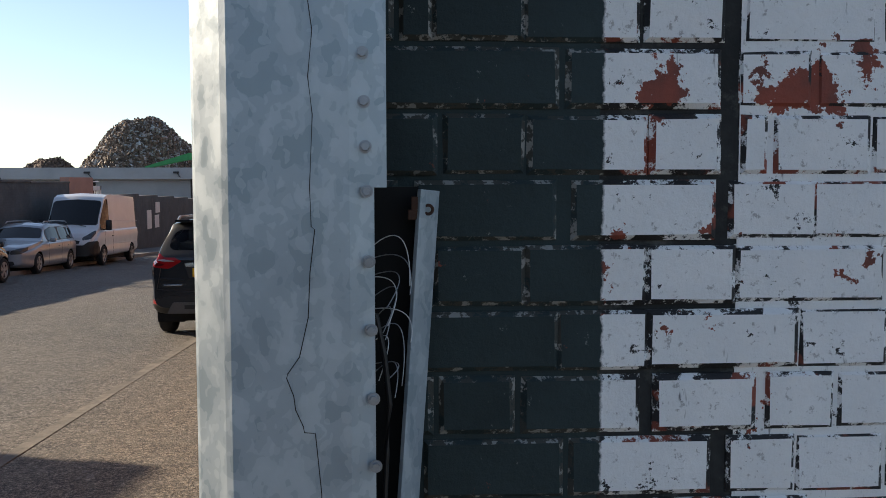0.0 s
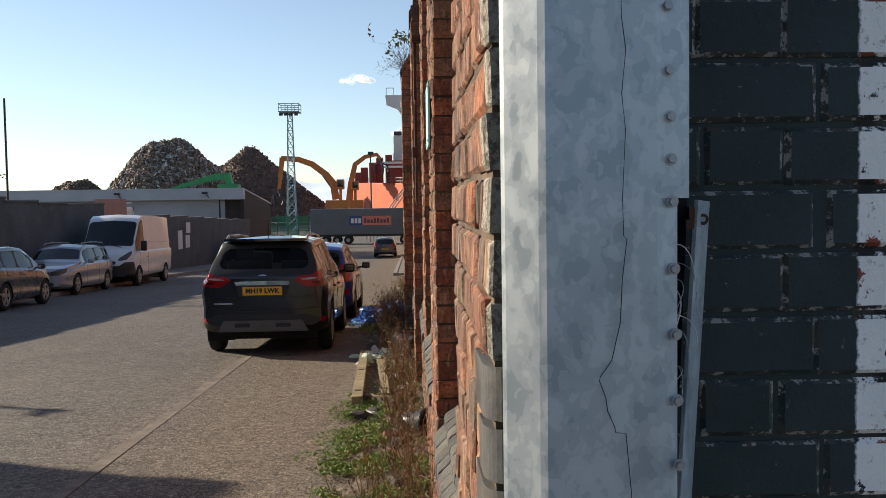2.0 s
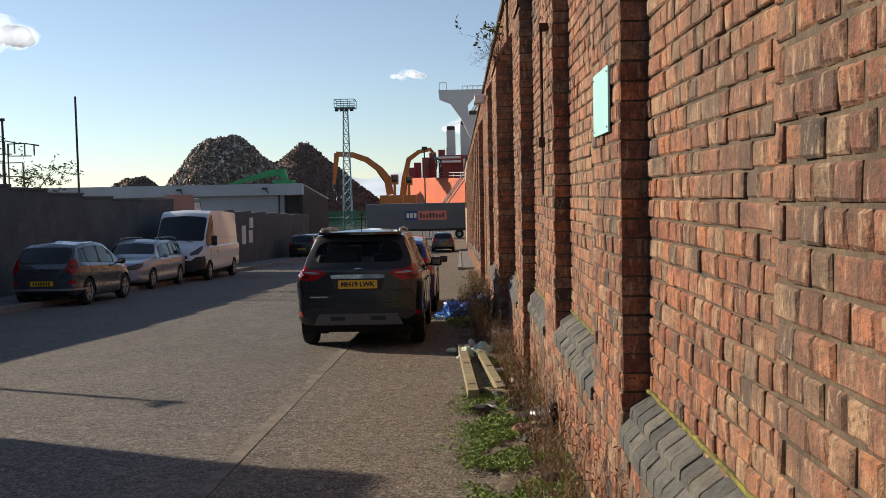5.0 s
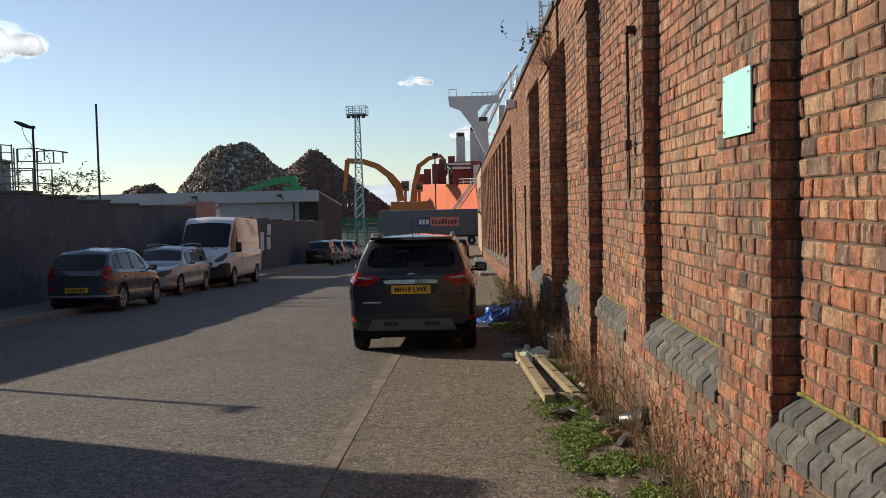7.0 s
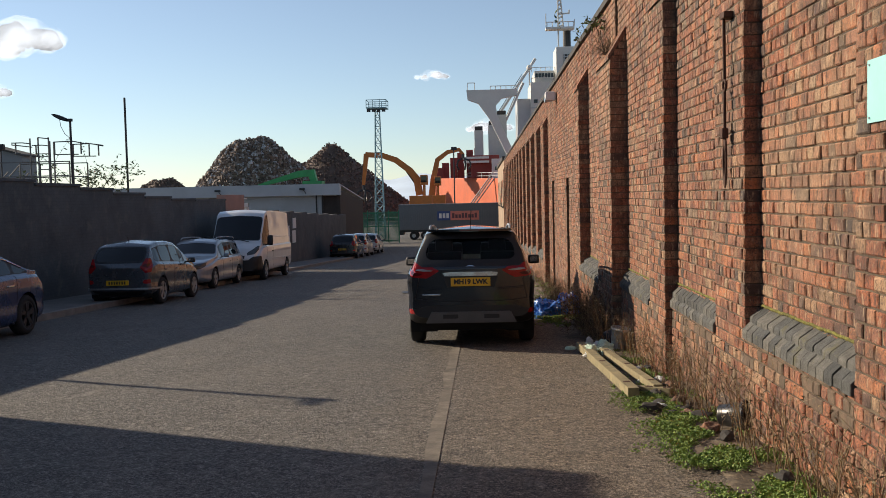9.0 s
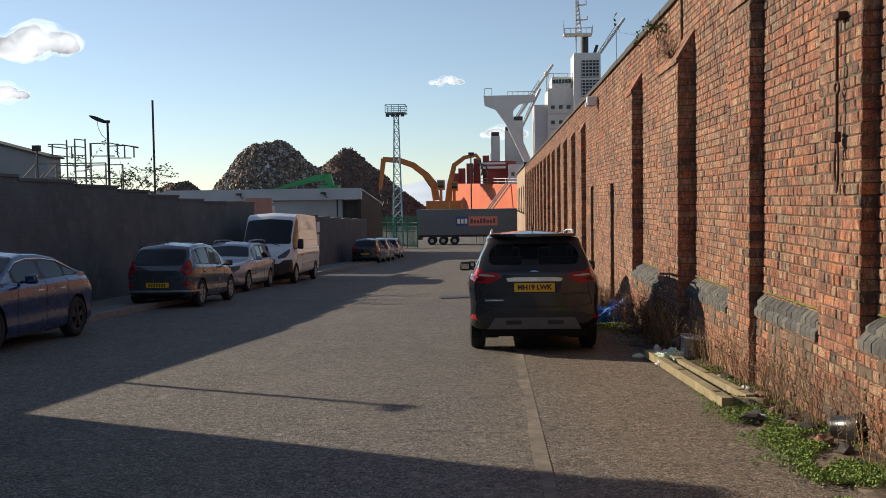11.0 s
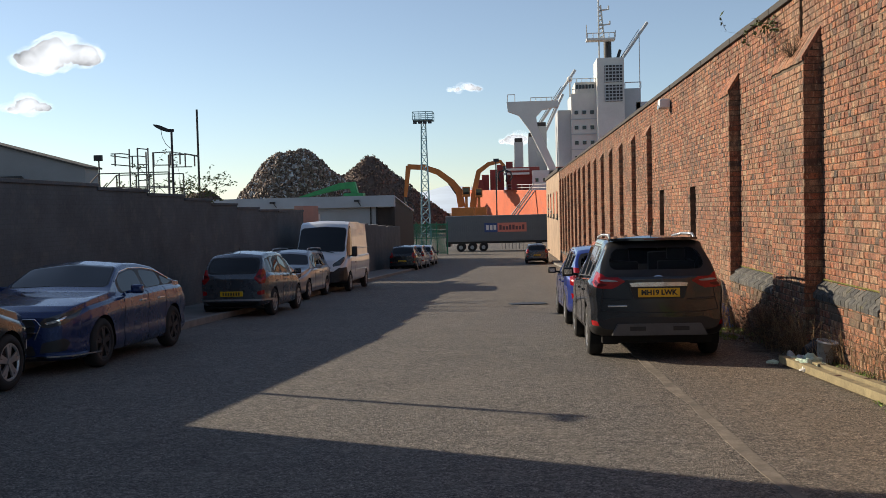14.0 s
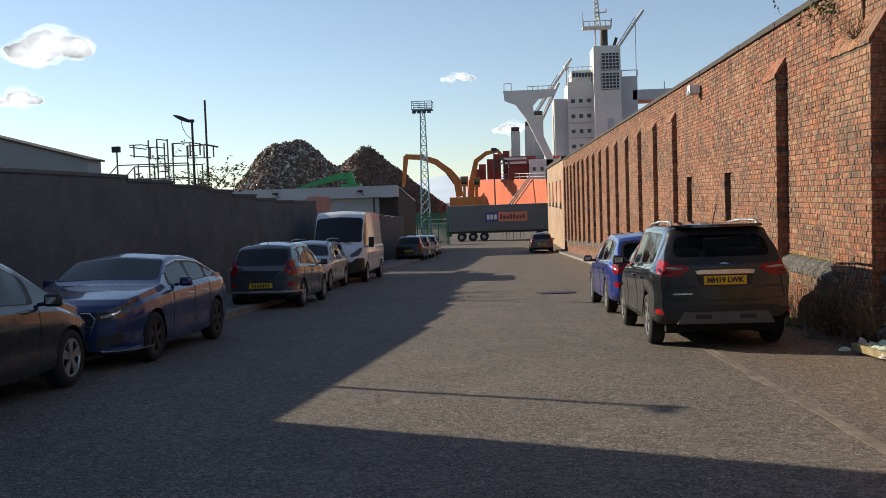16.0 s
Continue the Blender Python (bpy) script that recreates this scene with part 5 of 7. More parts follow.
def build_estate():
    v = Vehicle("estate_car", parked(-11.12, 29.6, 180), "silver estate car parked facing up the road", "car", 4.5, 1.76,
                [(0, 0.86), (0.012, 0.98), (0.05, 1.28), (0.08, 1.40), (0.12, 1.44), (0.3, 1.49), (0.5, 1.48), (0.58, 1.40), (0.70, 1.04), (0.74, 0.97), (0.9, 0.86), (0.97, 0.79), (1, 0.71)],
                HATCH_BELT, HATCH_LOW, (-1.36, 1.34), 0.31, P_SILVER)
    v.build([(0.07, 0.19), (0.21, 0.37), (0.39, 0.60)], (0.60, 0.70), (0.02, 0.07), M_DARKGLASS, None,
            [("headlight", M_LAMPGLASS, 1, [(0.40, 0.59), (0.42, 0.70), (0.7, 0.76), (1.15, 0.80), (1.08, 0.70), (0.75, 0.60)], "clear headlight"),
             ("intake", M_BLACK, 1, [(-0.1, 0.28), (-0.1, 0.40), (0.5, 0.40), (0.56, 0.28)]),
             ("tail_light", M_REDLENS, 0, [(0.6, 0.7), (0.6, 1.0), (1.05, 1.02), (1.05, 0.72)])])
    v.flat("grille", 1, -0.36, 0.36, 0.60, 0.70, M_BLACK, 0.014, 0.02)
    v.plate(1, "", 0.48, M_PLATEWHITE)
    v.roof_rails(0.08, 0.55, 1.545, M_ALLOY)
    v.mirrors(0.62, 0.92, P_SILVER)
    v.side_lines([0.20, 0.38, 0.62], 0.78, (0.24, 0.43), P_SILVER)
    v.seats((0.33, 0.52), 0.95)


build_estate()


def build_van():
    v = Vehicle("van", parked(-10.88, 34.95, 180), "tall white panel van parked facing up the road", "van", 5.42, 2.05,
                [(0, 2.2), (0.006, 2.45), (0.03, 2.5), (0.4, 2.53), (0.66, 2.50), (0.72, 2.40), (0.745, 2.28), (0.88, 1.36), (0.90, 1.28), (0.965, 1.10), (0.99, 0.95), (1, 0.75)],
                [(0, 1.30), (0.8, 1.22), (0.9, 1.16), (1, 0.73)], [(0, 0.42), (0.1, 0.36), (0.9, 0.28), (1, 0.34)], (-1.78, 1.72), 0.345, P_VAN,
                [(0, 0.97), (0.02, 1.0), (0.85, 1.0), (0.94, 0.95), (0.98, 0.88), (1.0, 0.78)], tumble=0.10)
    v.build([(0.66, 0.83)], (0.748, 0.872), None, M_DARKGLASS, None,
            [("headlight", M_LAMPGLASS, 1, [(0.62, 0.88), (0.66, 0.98), (1.05, 1.12), (1.42, 1.24), (1.34, 1.10), (1.0, 0.93)], "slanted clear headlight"),
             ("bumper_skin", M_BLACK, 1, [(-0.1, 0.2), (-0.1, 0.72), (0.66, 0.72), (0.86, 0.84), (1.40, 0.86), (1.60, 0.62), (1.60, 0.2)], "black plastic bumper"),
             ("grille", M_BLACK, 1, [(-0.1, 0.77), (-0.1, 0.87), (0.5, 0.90), (0.56, 0.84), (0.5, 0.77)]),
             ("tail_light", M_REDLENS, 0, [(0.88, 0.9), (0.88, 1.4), (1.1, 1.4), (1.1, 0.9)])], lean=0.0)
    v.plate(1, "", 0.52, M_PLATEWHITE, 0.0, 0.02)
    v.mirrors(0.80, 1.22, M_BLACK, (0.2, 0.14, 0.36))
    v.side_lines([0.62, 0.81], 1.0, (0.64,), M_BLACK)
    for sx in (-1, 1):
        for z in (0.75, 1.55):
            part("side_crease", rods([((sx * 1.022, v.y(0.05), z), (sx * 1.022, v.y(0.60), z))], 0.008), P_VAN, v.ob)
        part("wiper", rods([((sx * 0.5, v.y(0.885), 1.36), (sx * 0.05, v.y(0.872), 1.46))], 0.012), M_BLACK, v.ob)


build_van()

# ---------------------------------------------------------------- buildings, yard and docks
M_SHED = plain("shed_cladding", (0.42, 0.44, 0.46), 0.6, 0, 0.12, 0.4, 20, 0.1, "World")
M_SHEDDARK = plain("dark_brown_brick", (0.055, 0.042, 0.036), 0.9, 0, 0.3, 0.8, 14, 0.4, "World")
M_PINK = plain("pink_render", (0.36, 0.20, 0.15), 0.9, 0, 0.15, 1.0, 20, 0.2, "World")
M_GREYCLAD = plain("grey_cladding", (0.23, 0.235, 0.24), 0.7, 0, 0.12, 0.3, 12, 0.1, "World")


def build_tall_block():
    """The building out of view whose shadow falls across the near road."""
    b = thing("brick_building", Matrix(), "dark tall brick building beside the road", "building", kind="structure")
    part("wall", boxes(((-24.0, -30.0, -1.0), (-12.6, 11.2, 5.2))), M_SHEDDARK, b)
    part("roof", boxes(((-24.2, -30.2, 5.2), (-12.5, 11.25, 5.42))), M_COPING, b)


build_tall_block()


def lamp_on_pole(y, label):
    z0 = ground_z(y)
    l = thing("street_lamp", pose(-13.34, y, z0), label, "street lamp", "yard lamps")
    h = 4.47 - ground_z(25.6) - (0.25 if y < 20 else 0)
    bm = bmesh.new()
    k, w = (1.45, 0.13) if y < 20 else (1.0, 0.10)
    rod(bm, (0, 0, 0), (0, 0, h), 0.042 * k, 10, 0.03 * k)
    part("pole", bm, M_DARKSTEEL, l)
    bm = bmesh.new()
    prism(bm, [(-0.50, h + 0.17), (-0.36, h + 0.155), (-0.16, h + 0.07), (-0.04, h + 0.01), (-0.10, h - 0.05), (-0.26, h + 0.0), (-0.42, h + 0.09)], "y", -w, w)
    bmesh.ops.bevel(bm, geom=list(bm.edges), offset=0.02, segments=2, affect="EDGES")
    part("head", bm, M_DARKSTEEL, l)
    bm = bmesh.new()
    box(bm, (-0.10, -0.04, h - 0.05), (0.06, 0.04, h + 0.03), 0.01)
    part("bracket", bm, M_DARKSTEEL, l)
    bm = bmesh.new()
    pts = [(-0.3, h + 0.02), (-0.27, h - 0.18), (-0.17, h - 0.38), (-0.03, h - 0.5)]
    for (a, z), (b, w) in zip(pts, pts[1:]):
        rod(bm, (a, 0.02, z), (b, 0.02, w), 0.008, 5)
    part("cable", bm, M_BLACK, l)
    return l


lamp_on_pole(25.6, "dark flood lamp on a pole behind the black wall")
lamp_on_pole(13.35, "dark flood lamp on a pole beside the black wall")


M_RAIL = plain("weathered_grey_tube", (0.17, 0.165, 0.155), 0.6, 0.4, 0.3, 6, 60, 0.1)


def build_platform():
    p = thing("access_platform", pose(-15.0, 27.0, ground_z(27)), "grey tubular steel access platform with guard rails", "platform")
    g = ground_z(27)
    def post(x, y, top, foot=None):
        part("post", rods([((x, y, 0 if foot is None else foot - g), (x, y, top - g))], 0.022), M_RAIL, p)
    def rail(*pts):
        bm = bmesh.new()
        tube(bm, [(x, y, z - g) for x, y, z in pts], 0.017)
        part("rail", bm, M_RAIL, p)
    for y in (-0.6, 0.6):
        for x, top in ((-0.80, 3.38), (-0.20, 3.38), (0.12, 4.05), (0.80, 3.94), (1.23, 3.38)):
            post(x, y, top)
        for x in (-0.30, 0.82, 1.30, 1.58):
            post(x, y, 3.92, 3.58)
        rail((-0.42, y, 3.93), (-0.1, y, 3.93), (0.12, y, 3.90))
        rail((-0.42, y, 3.64), (-0.1, y, 3.60), (0.12, y, 3.58))
        rail((0.80, y, 3.93), (1.35, y, 3.94), (1.72, y, 3.86))
        rail((0.80, y, 3.58), (1.50, y, 3.57))
        rail((-0.80, y, 3.38), (1.23, y, 3.38))
        rail((-0.80, y, 2.98), (1.23, y, 2.98))
        rail((-1.45, y, 2.72), (-0.80, y, 3.38))
        rail((-1.05, y, 2.62), (-0.55, y, 3.12))
    for x in (0.40, 0.70):
        post(x, -0.7, 4.06)
    rail((0.40, -0.7, 4.06), (0.70, -0.7, 4.02))
    for x in (-0.42, 1.72):
        rail((x, -0.6, 3.88), (x, 0.6, 3.88))
    for i in range(6):
        part("rung", rods([((0.40, -0.7, 2.5 + 0.22 * i - g), (0.70, -0.7, 2.5 + 0.22 * i - g))], 0.014), M_RAIL, p)
    part("deck", boxes(((-0.85, -0.6, 2.60 - g), (1.25, 0.6, 2.66 - g))), M_STEEL, p)
    s = thing("flood_light", pose(-16.05, 27.0, g), "small square flood light on a thin pole", "flood light")
    part("pole", rods([((0, 0, 0), (0, 0, 3.85 - g))], 0.022), M_DARKSTEEL, s)
    part("head", boxes(((-0.13, -0.06, 3.78 - g), (0.1, 0.06, 3.95 - g)), bevel=0.02), M_DARKSTEEL, s)
    return p


build_platform()
pole = thing("mast", pose(-18.93, 44.0, ground_z(44)), "slim dark steel mast", "mast")
part("pole", rods([((0, 0, 0), (0, 0, 7.15 - ground_z(44)))], 0.05, 10), M_DARKSTEEL, pole)
part("base_plate", boxes(((-0.2, -0.2, 0), (0.2, 0.2, 0.04)), bevel=0.01), M_DARKSTEEL, pole)


def build_left_shed():
    s = thing("warehouse", pose(0, 0, 0), "grey clad warehouse with a low gable roof", "warehouse")
    g = ground_z(60)
    bm = bmesh.new()
    prism(bm, [(-70, g), (-32.1, g), (-32.1, 5.45), (-50, 10.3), (-70, 5.45)], "y", 60.0, 62.0)
    part("wall", bm, M_GREYCLAD, s)
    for sx, x0, z0, x1, z1 in ((0, -31.9, 5.40, -50, 10.35), (1, -70.2, 5.40, -50, 10.35)):
        bm = bmesh.new()
        prism(bm, [(x0, z0), (x1, z1), (x1, z1 + 0.12), (x0, z0 + 0.12)], "y", 59.8, 62.2)
        part("roof", bm, M_COPING, s)
    for i in range(3):
        part("pipe", rods([((-44 + i, 59.6, 4.9 - 0.25 * i), (-36.2, 59.6, 4.9 - 0.25 * i)), ((-36.2, 59.6, 4.9 - 0.25 * i), (-36.2, 59.6, 2.5))], 0.1), M_DARKSTEEL, s)
    return s


build_left_shed()


def build_low_shed():
    s = thing("yard_shed", pose(0, 0, 0), "long low white-fasciaed yard shed with roller shutters", "shed")
    y, g = 74.3, ground_z(74)
    part("front_wall", boxes(((-34, y + 0.3, g - 0.3), (-13.6, y + 0.6, 2.4))), M_SHEDDARK, s, "dark brown brick front")
    bm = bmesh.new()
    prism(bm, [(y, g - 0.3), (y + 14, g - 0.3), (y + 14, 1.9), (y, 2.9)], "x", -13.75, -13.45)
    part("side_wall", bm, M_SHEDDARK, s, "dark brown brick side")
    part("fascia", boxes(((-46, y - 0.5, 2.45), (-13.4, y + 0.3, 3.28)), bevel=0.03), M_SHED, s, "pale grey fascia")
    bm = bmesh.new()
    prism(bm, [(y - 0.5, 3.28), (y + 14.2, 2.0), (y + 14.2, 2.12), (y - 0.5, 3.36)], "x", -46, -13.4)
    part("roof", bm, M_SHED, s)
    for x0, x1 in ((-22.8, -15.0), (-30.5, -24.2)):
        n = 14
        sh = part("shutter", boxes(((x0, y + 0.25, 0.2), (x1, y + 0.34, 2.4))), M_SHED, s, "pale corrugated shutter")
        for i in range(n):
            z0 = 0.2 + (2.4 - 0.2) * i / n
            part("slat", boxes(((x0, y + 0.2, z0), (x1, y + 0.25, z0 + 1.5 / n))), M_SHED, sh)
    part("downpipe", rods([((-14.9, y + 0.15, g), (-14.9, y + 0.15, 2.5))], 0.06), M_DARKSTEEL, s)
    part("downpipe", rods([((-15.4, y + 0.15, g), (-15.4, y + 0.15, 2.5))], 0.06), M_DARKSTEEL, s)
    for x in (-16.2, -23.0):
        bm = boxes(((x - 0.35, y - 0.95, 2.9), (x + 0.05, y - 0.6, 3.06)), bevel=0.04)
        rod(bm, (x + 0.1, y - 0.5, 2.6), (x - 0.1, y - 0.75, 2.95), 0.03)
        part("flood_lamp", bm, M_DARKSTEEL, s, "black flood lamp on the fascia")
    return s


build_low_shed()


def build_far_wall():
    w = thing("wall_west_far", Matrix(), "dark boundary wall with stepped coping beyond the van", "wall", kind="structure")
    zs = [(44.0, 50.0, 1.62), (50.0, 54.0, 1.50), (54.0, 58.0, 1.38), (58.0, 62.0, 1.25), (62.0, 66.0, 1.12), (66.0, 70.0, 1.0), (70.0, 74.4, 0.9)]
    for a, b, z in zs:
        part("wall_panel", boxes(((-13.4, a, ground_z(b) - 0.5), (-13.05, b, z))), M_BLACKWALL, w)
    for a, z0, z1 in ((51.5, -0.33, 0.70), (53.2, -0.33, 0.38), (53.4, 0.50, 1.10)):
        part("notice", boxes(((-13.05, a, z0), (-13.02, a + 0.9, z1))), M_WHITE, w, "white paper notice")
    part("gate_frame", boxes(((-13.3, 41.1, -1.2), (-13.1, 41.3, 2.05)), ((-13.3, 43.6, -1.3), (-13.1, 43.8, 2.05)), ((-13.3, 41.1, 1.85), (-13.1, 43.8, 2.05)), bevel=0.01), M_WHITE, w, "white steel gate frame")
    for i in range(7):
        part("gate_bar", rods([((-13.2, 41.35 + 0.36 * i, -1.1), (-13.2, 41.35 + 0.36 * i, 1.85))], 0.025), M_WHITE, w)
    for z in (-0.9, 0.3, 2.25):
        part("gate_rail", rods([((-13.2, 41.2, z), (-13.2, 43.7, z))], 0.03), M_WHITE, w)


build_far_wall()

# --- dock side
M_GREENFENCE = plain("green_mesh", (0.03, 0.20, 0.11), 0.7, 0, 0.25, 0.6, 12, 0.2)
M_TOWER = plain("pale_blue_steel", (0.22, 0.36, 0.40), 0.6, 0.1, 0.15, 2, 20, 0.05)
M_CONT = plain("grey_container", (0.13, 0.15, 0.17), 0.6, 0, 0.15, 0.5, 8, 0.05)
M_HULL = plain("orange_red_hull", (0.62, 0.135, 0.055), 0.6, 0, 0.22, 0.12, 3, 0.05, "Object", (0.40, 0.12, 0.07))
M_SHIPWHITE = plain("ship_white", (0.60, 0.60, 0.57), 0.6, 0, 0.1, 0.2, 3, 0.05)
M_SHIPGREY = plain("ship_grey", (0.40, 0.43, 0.45), 0.6, 0, 0.1, 0.2, 3, 0.05)
M_MAROON = plain("maroon_paint", (0.22, 0.035, 0.03), 0.7, 0, 0.2, 0.3, 4, 0.05)
M_ORANGE = plain("excavator_orange", (0.50, 0.155, 0.03), 0.6, 0, 0.2, 1, 10, 0.05)


def build_fence():
    f = thing("mesh_fence", pose(0, 0, ground_z(100)), "green mesh screening fence at the dock edge", "fence")
    for i in range(7):
        x = -17.5 + i * 1.1
        part("post", rods([((x, 98, 0), (x, 98, 3.5))], 0.05), M_GREENFENCE, f)
    bm = bmesh.new()
    for i in range(66):
        x = -17.5 + i * 0.1
        box(bm, (x, 97.98, 0.1), (x + 0.055, 98.02, 3.35))
    part("slats", bm, M_GREENFENCE, f, "green fence pales")
    for z in (0.3, 1.8, 3.2):
        part("rail", rods([((-17.5, 98.03, z), (-10.9, 98.03, z))], 0.04), M_GREENFENCE, f)


build_fence()


def build_tower():
    t = thing("lattice_tower", pose(-14.55, 113.0, ground_z(113)), "pale blue lattice lighting tower", "lattice tower")
    H = 12.9 - ground_z(113)
    w = lambda z: 0.60 - 0.34 * z / H
    corners = ((-1, -1), (1, -1), (1, 1), (-1, 1))
    for cx, cy in corners:
        part("leg", rods([((cx * w(0), cy * w(0), 0), (cx * w(H), cy * w(H), H))], 0.05), M_TOWER, t)
    n = 15
    for k in range(4):
        a, b = corners[k], corners[(k + 1) % 4]
        prs = []
        for i in range(n):
            z0, z1 = H * i / n, H * (i + 1) / n
            prs.append(((a[0] * w(z0), a[1] * w(z0), z0), (b[0] * w(z1), b[1] * w(z1), z1)))
            prs.append(((b[0] * w(z0), b[1] * w(z0), z0), (a[0] * w(z1), a[1] * w(z1), z1)))
            prs.append(((a[0] * w(z1), a[1] * w(z1), z1), (b[0] * w(z1), b[1] * w(z1), z1)))
        part("bracing", rods(prs, 0.026, 5), M_TOWER, t)
    part("gallery", boxes(((-1.2, -1.2, H), (1.2, 1.2, H + 0.12))), M_TOWER, t)
    part("gallery_rail", rods([((-1.2, s * 1.2, H + z), (1.2, s * 1.2, H + z)) for s in (-1, 1) for z in (0.5, 1.0)] + [((s * 1.2, -1.2, H + 1.0), (s * 1.2, 1.2, H + 1.0)) for s in (-1, 1)] +
         [((x, s * 1.2, H), (x, s * 1.2, H + 1.0)) for x in (-1.2, -0.4, 0.4, 1.2) for s in (-1, 1)], 0.045), M_TOWER, t)
    for x in (-0.9, -0.3, 0.3, 0.9):
        part("flood_lamp", boxes(((x - 0.22, -1.45, H - 0.45), (x + 0.22, -1.2, H - 0.1)), bevel=0.04), M_DARKSTEEL, t)


build_tower()


def build_trailer():
    y, g = 108.0, ground_z(108)
    c = thing("container_trailer", pose(-5.6, y, g), "grey shipping container on a road trailer", "trailer")
    top, bot = 1.28 - g, -1.65 - g
    bm = boxes(((-6.1, -1.2, bot), (6.1, 1.2, top)), bevel=0.03)
    part("container", bm, M_CONT, c)
    rib = boxes(((0, -1.235, bot + 0.15), (0.12, -1.19, top - 0.15)))
    first = part("rib", rib, M_CONT, c)
    first.location.x = -6.0
    for i in range(1, 48):
        o = new("rib", first.data)
        o.parent, o.location = c, (-6.0 + i * 0.25, 0, 0)
    part("top_rail", boxes(((-6.12, -1.25, top - 0.12), (6.12, 1.22, top + 0.02)), bevel=0.02), M_CONT, c)
    part("chassis", boxes(((-6.1, -1.0, bot - 0.25), (6.1, 1.0, bot - 0.02))), M_DARKSTEEL, c)
    bm = boxes(((-6.1, -1.1, bot - 0.55), (-5.6, 1.1, bot - 0.25)))
    part("rear_bar", bm, M_DARKSTEEL, c)
    for i in range(7):
        part("side_guard", boxes(((0.3 + i * 0.4, -1.1, bot - 0.95), (0.35 + i * 0.4, -1.05, bot - 0.25))), M_DARKSTEEL, c)
    for x in (-4.4, -3.1, -1.8, 4.6):
        for s in (-1, 1):
            bm = bmesh.new()
            bmesh.ops.create_cone(bm, cap_ends=True, segments=20, radius1=0.5, radius2=0.5, depth=0.32, matrix=pose(x, s * 1.0, 0.5, 90))
            wh = part("wheel", bm, M_TYRE, c)
            bm = bmesh.new()
            bmesh.ops.create_cone(bm, cap_ends=True, segments=16, radius1=0.28, radius2=0.22, depth=0.34, matrix=pose(x, s * 1.0, 0.5, 90))
            part("rim", bm, M_STEEL, wh)
    blue = plain("sign_blue", (0.03, 0.07, 0.22), 0.5, 0, 0.1)
    salmon = plain("sign_salmon", (0.62, 0.20, 0.15), 0.5, 0, 0.1)
    part("sign_board", boxes(((-1.65, -1.27, 1.0 + 1.2), (-0.15, -1.24, 1.0 + 2.25))), blue, c, "blue sign panel")
    part("sign_board", boxes(((-0.15, -1.27, 1.0 + 1.2), (3.15, -1.24, 1.0 + 2.25))), salmon, c, "salmon sign panel")
    for i in range(3):
        part("lettering", boxes(((-1.45 + 0.42 * i, -1.29, 2.45), (-1.15 + 0.42 * i, -1.27, 3.0))), M_WHITE, c)
    navy = plain("sign_dark", (0.12, 0.05, 0.06), 0.5, 0, 0.1)
    for i in range(8):
        part("lettering", boxes(((0.05 + 0.37 * i, -1.29, 2.45), (0.32 + 0.37 * i, -1.27, 3.0 if i in (0, 3, 4, 7) else 2.85))), navy, c)


build_trailer()


def scrap_material(name, stops):
    m, nt, b = nodes_of(name, 0.7, 0.25)
    rnd = nt.nodes.new("ShaderNodeNewGeometry").outputs["Random Per Island"]
    co = coords(nt)
    c = mixc(nt, 1.0, ramp(nt, rnd, stops), ramp(nt, noise_of(nt, co, 0.9, 4), [(0.3, grey(0.6)), (0.7, grey(1.0))]), "MULTIPLY")
    nt.links.new(c, b.inputs["Base Color"])
    return m


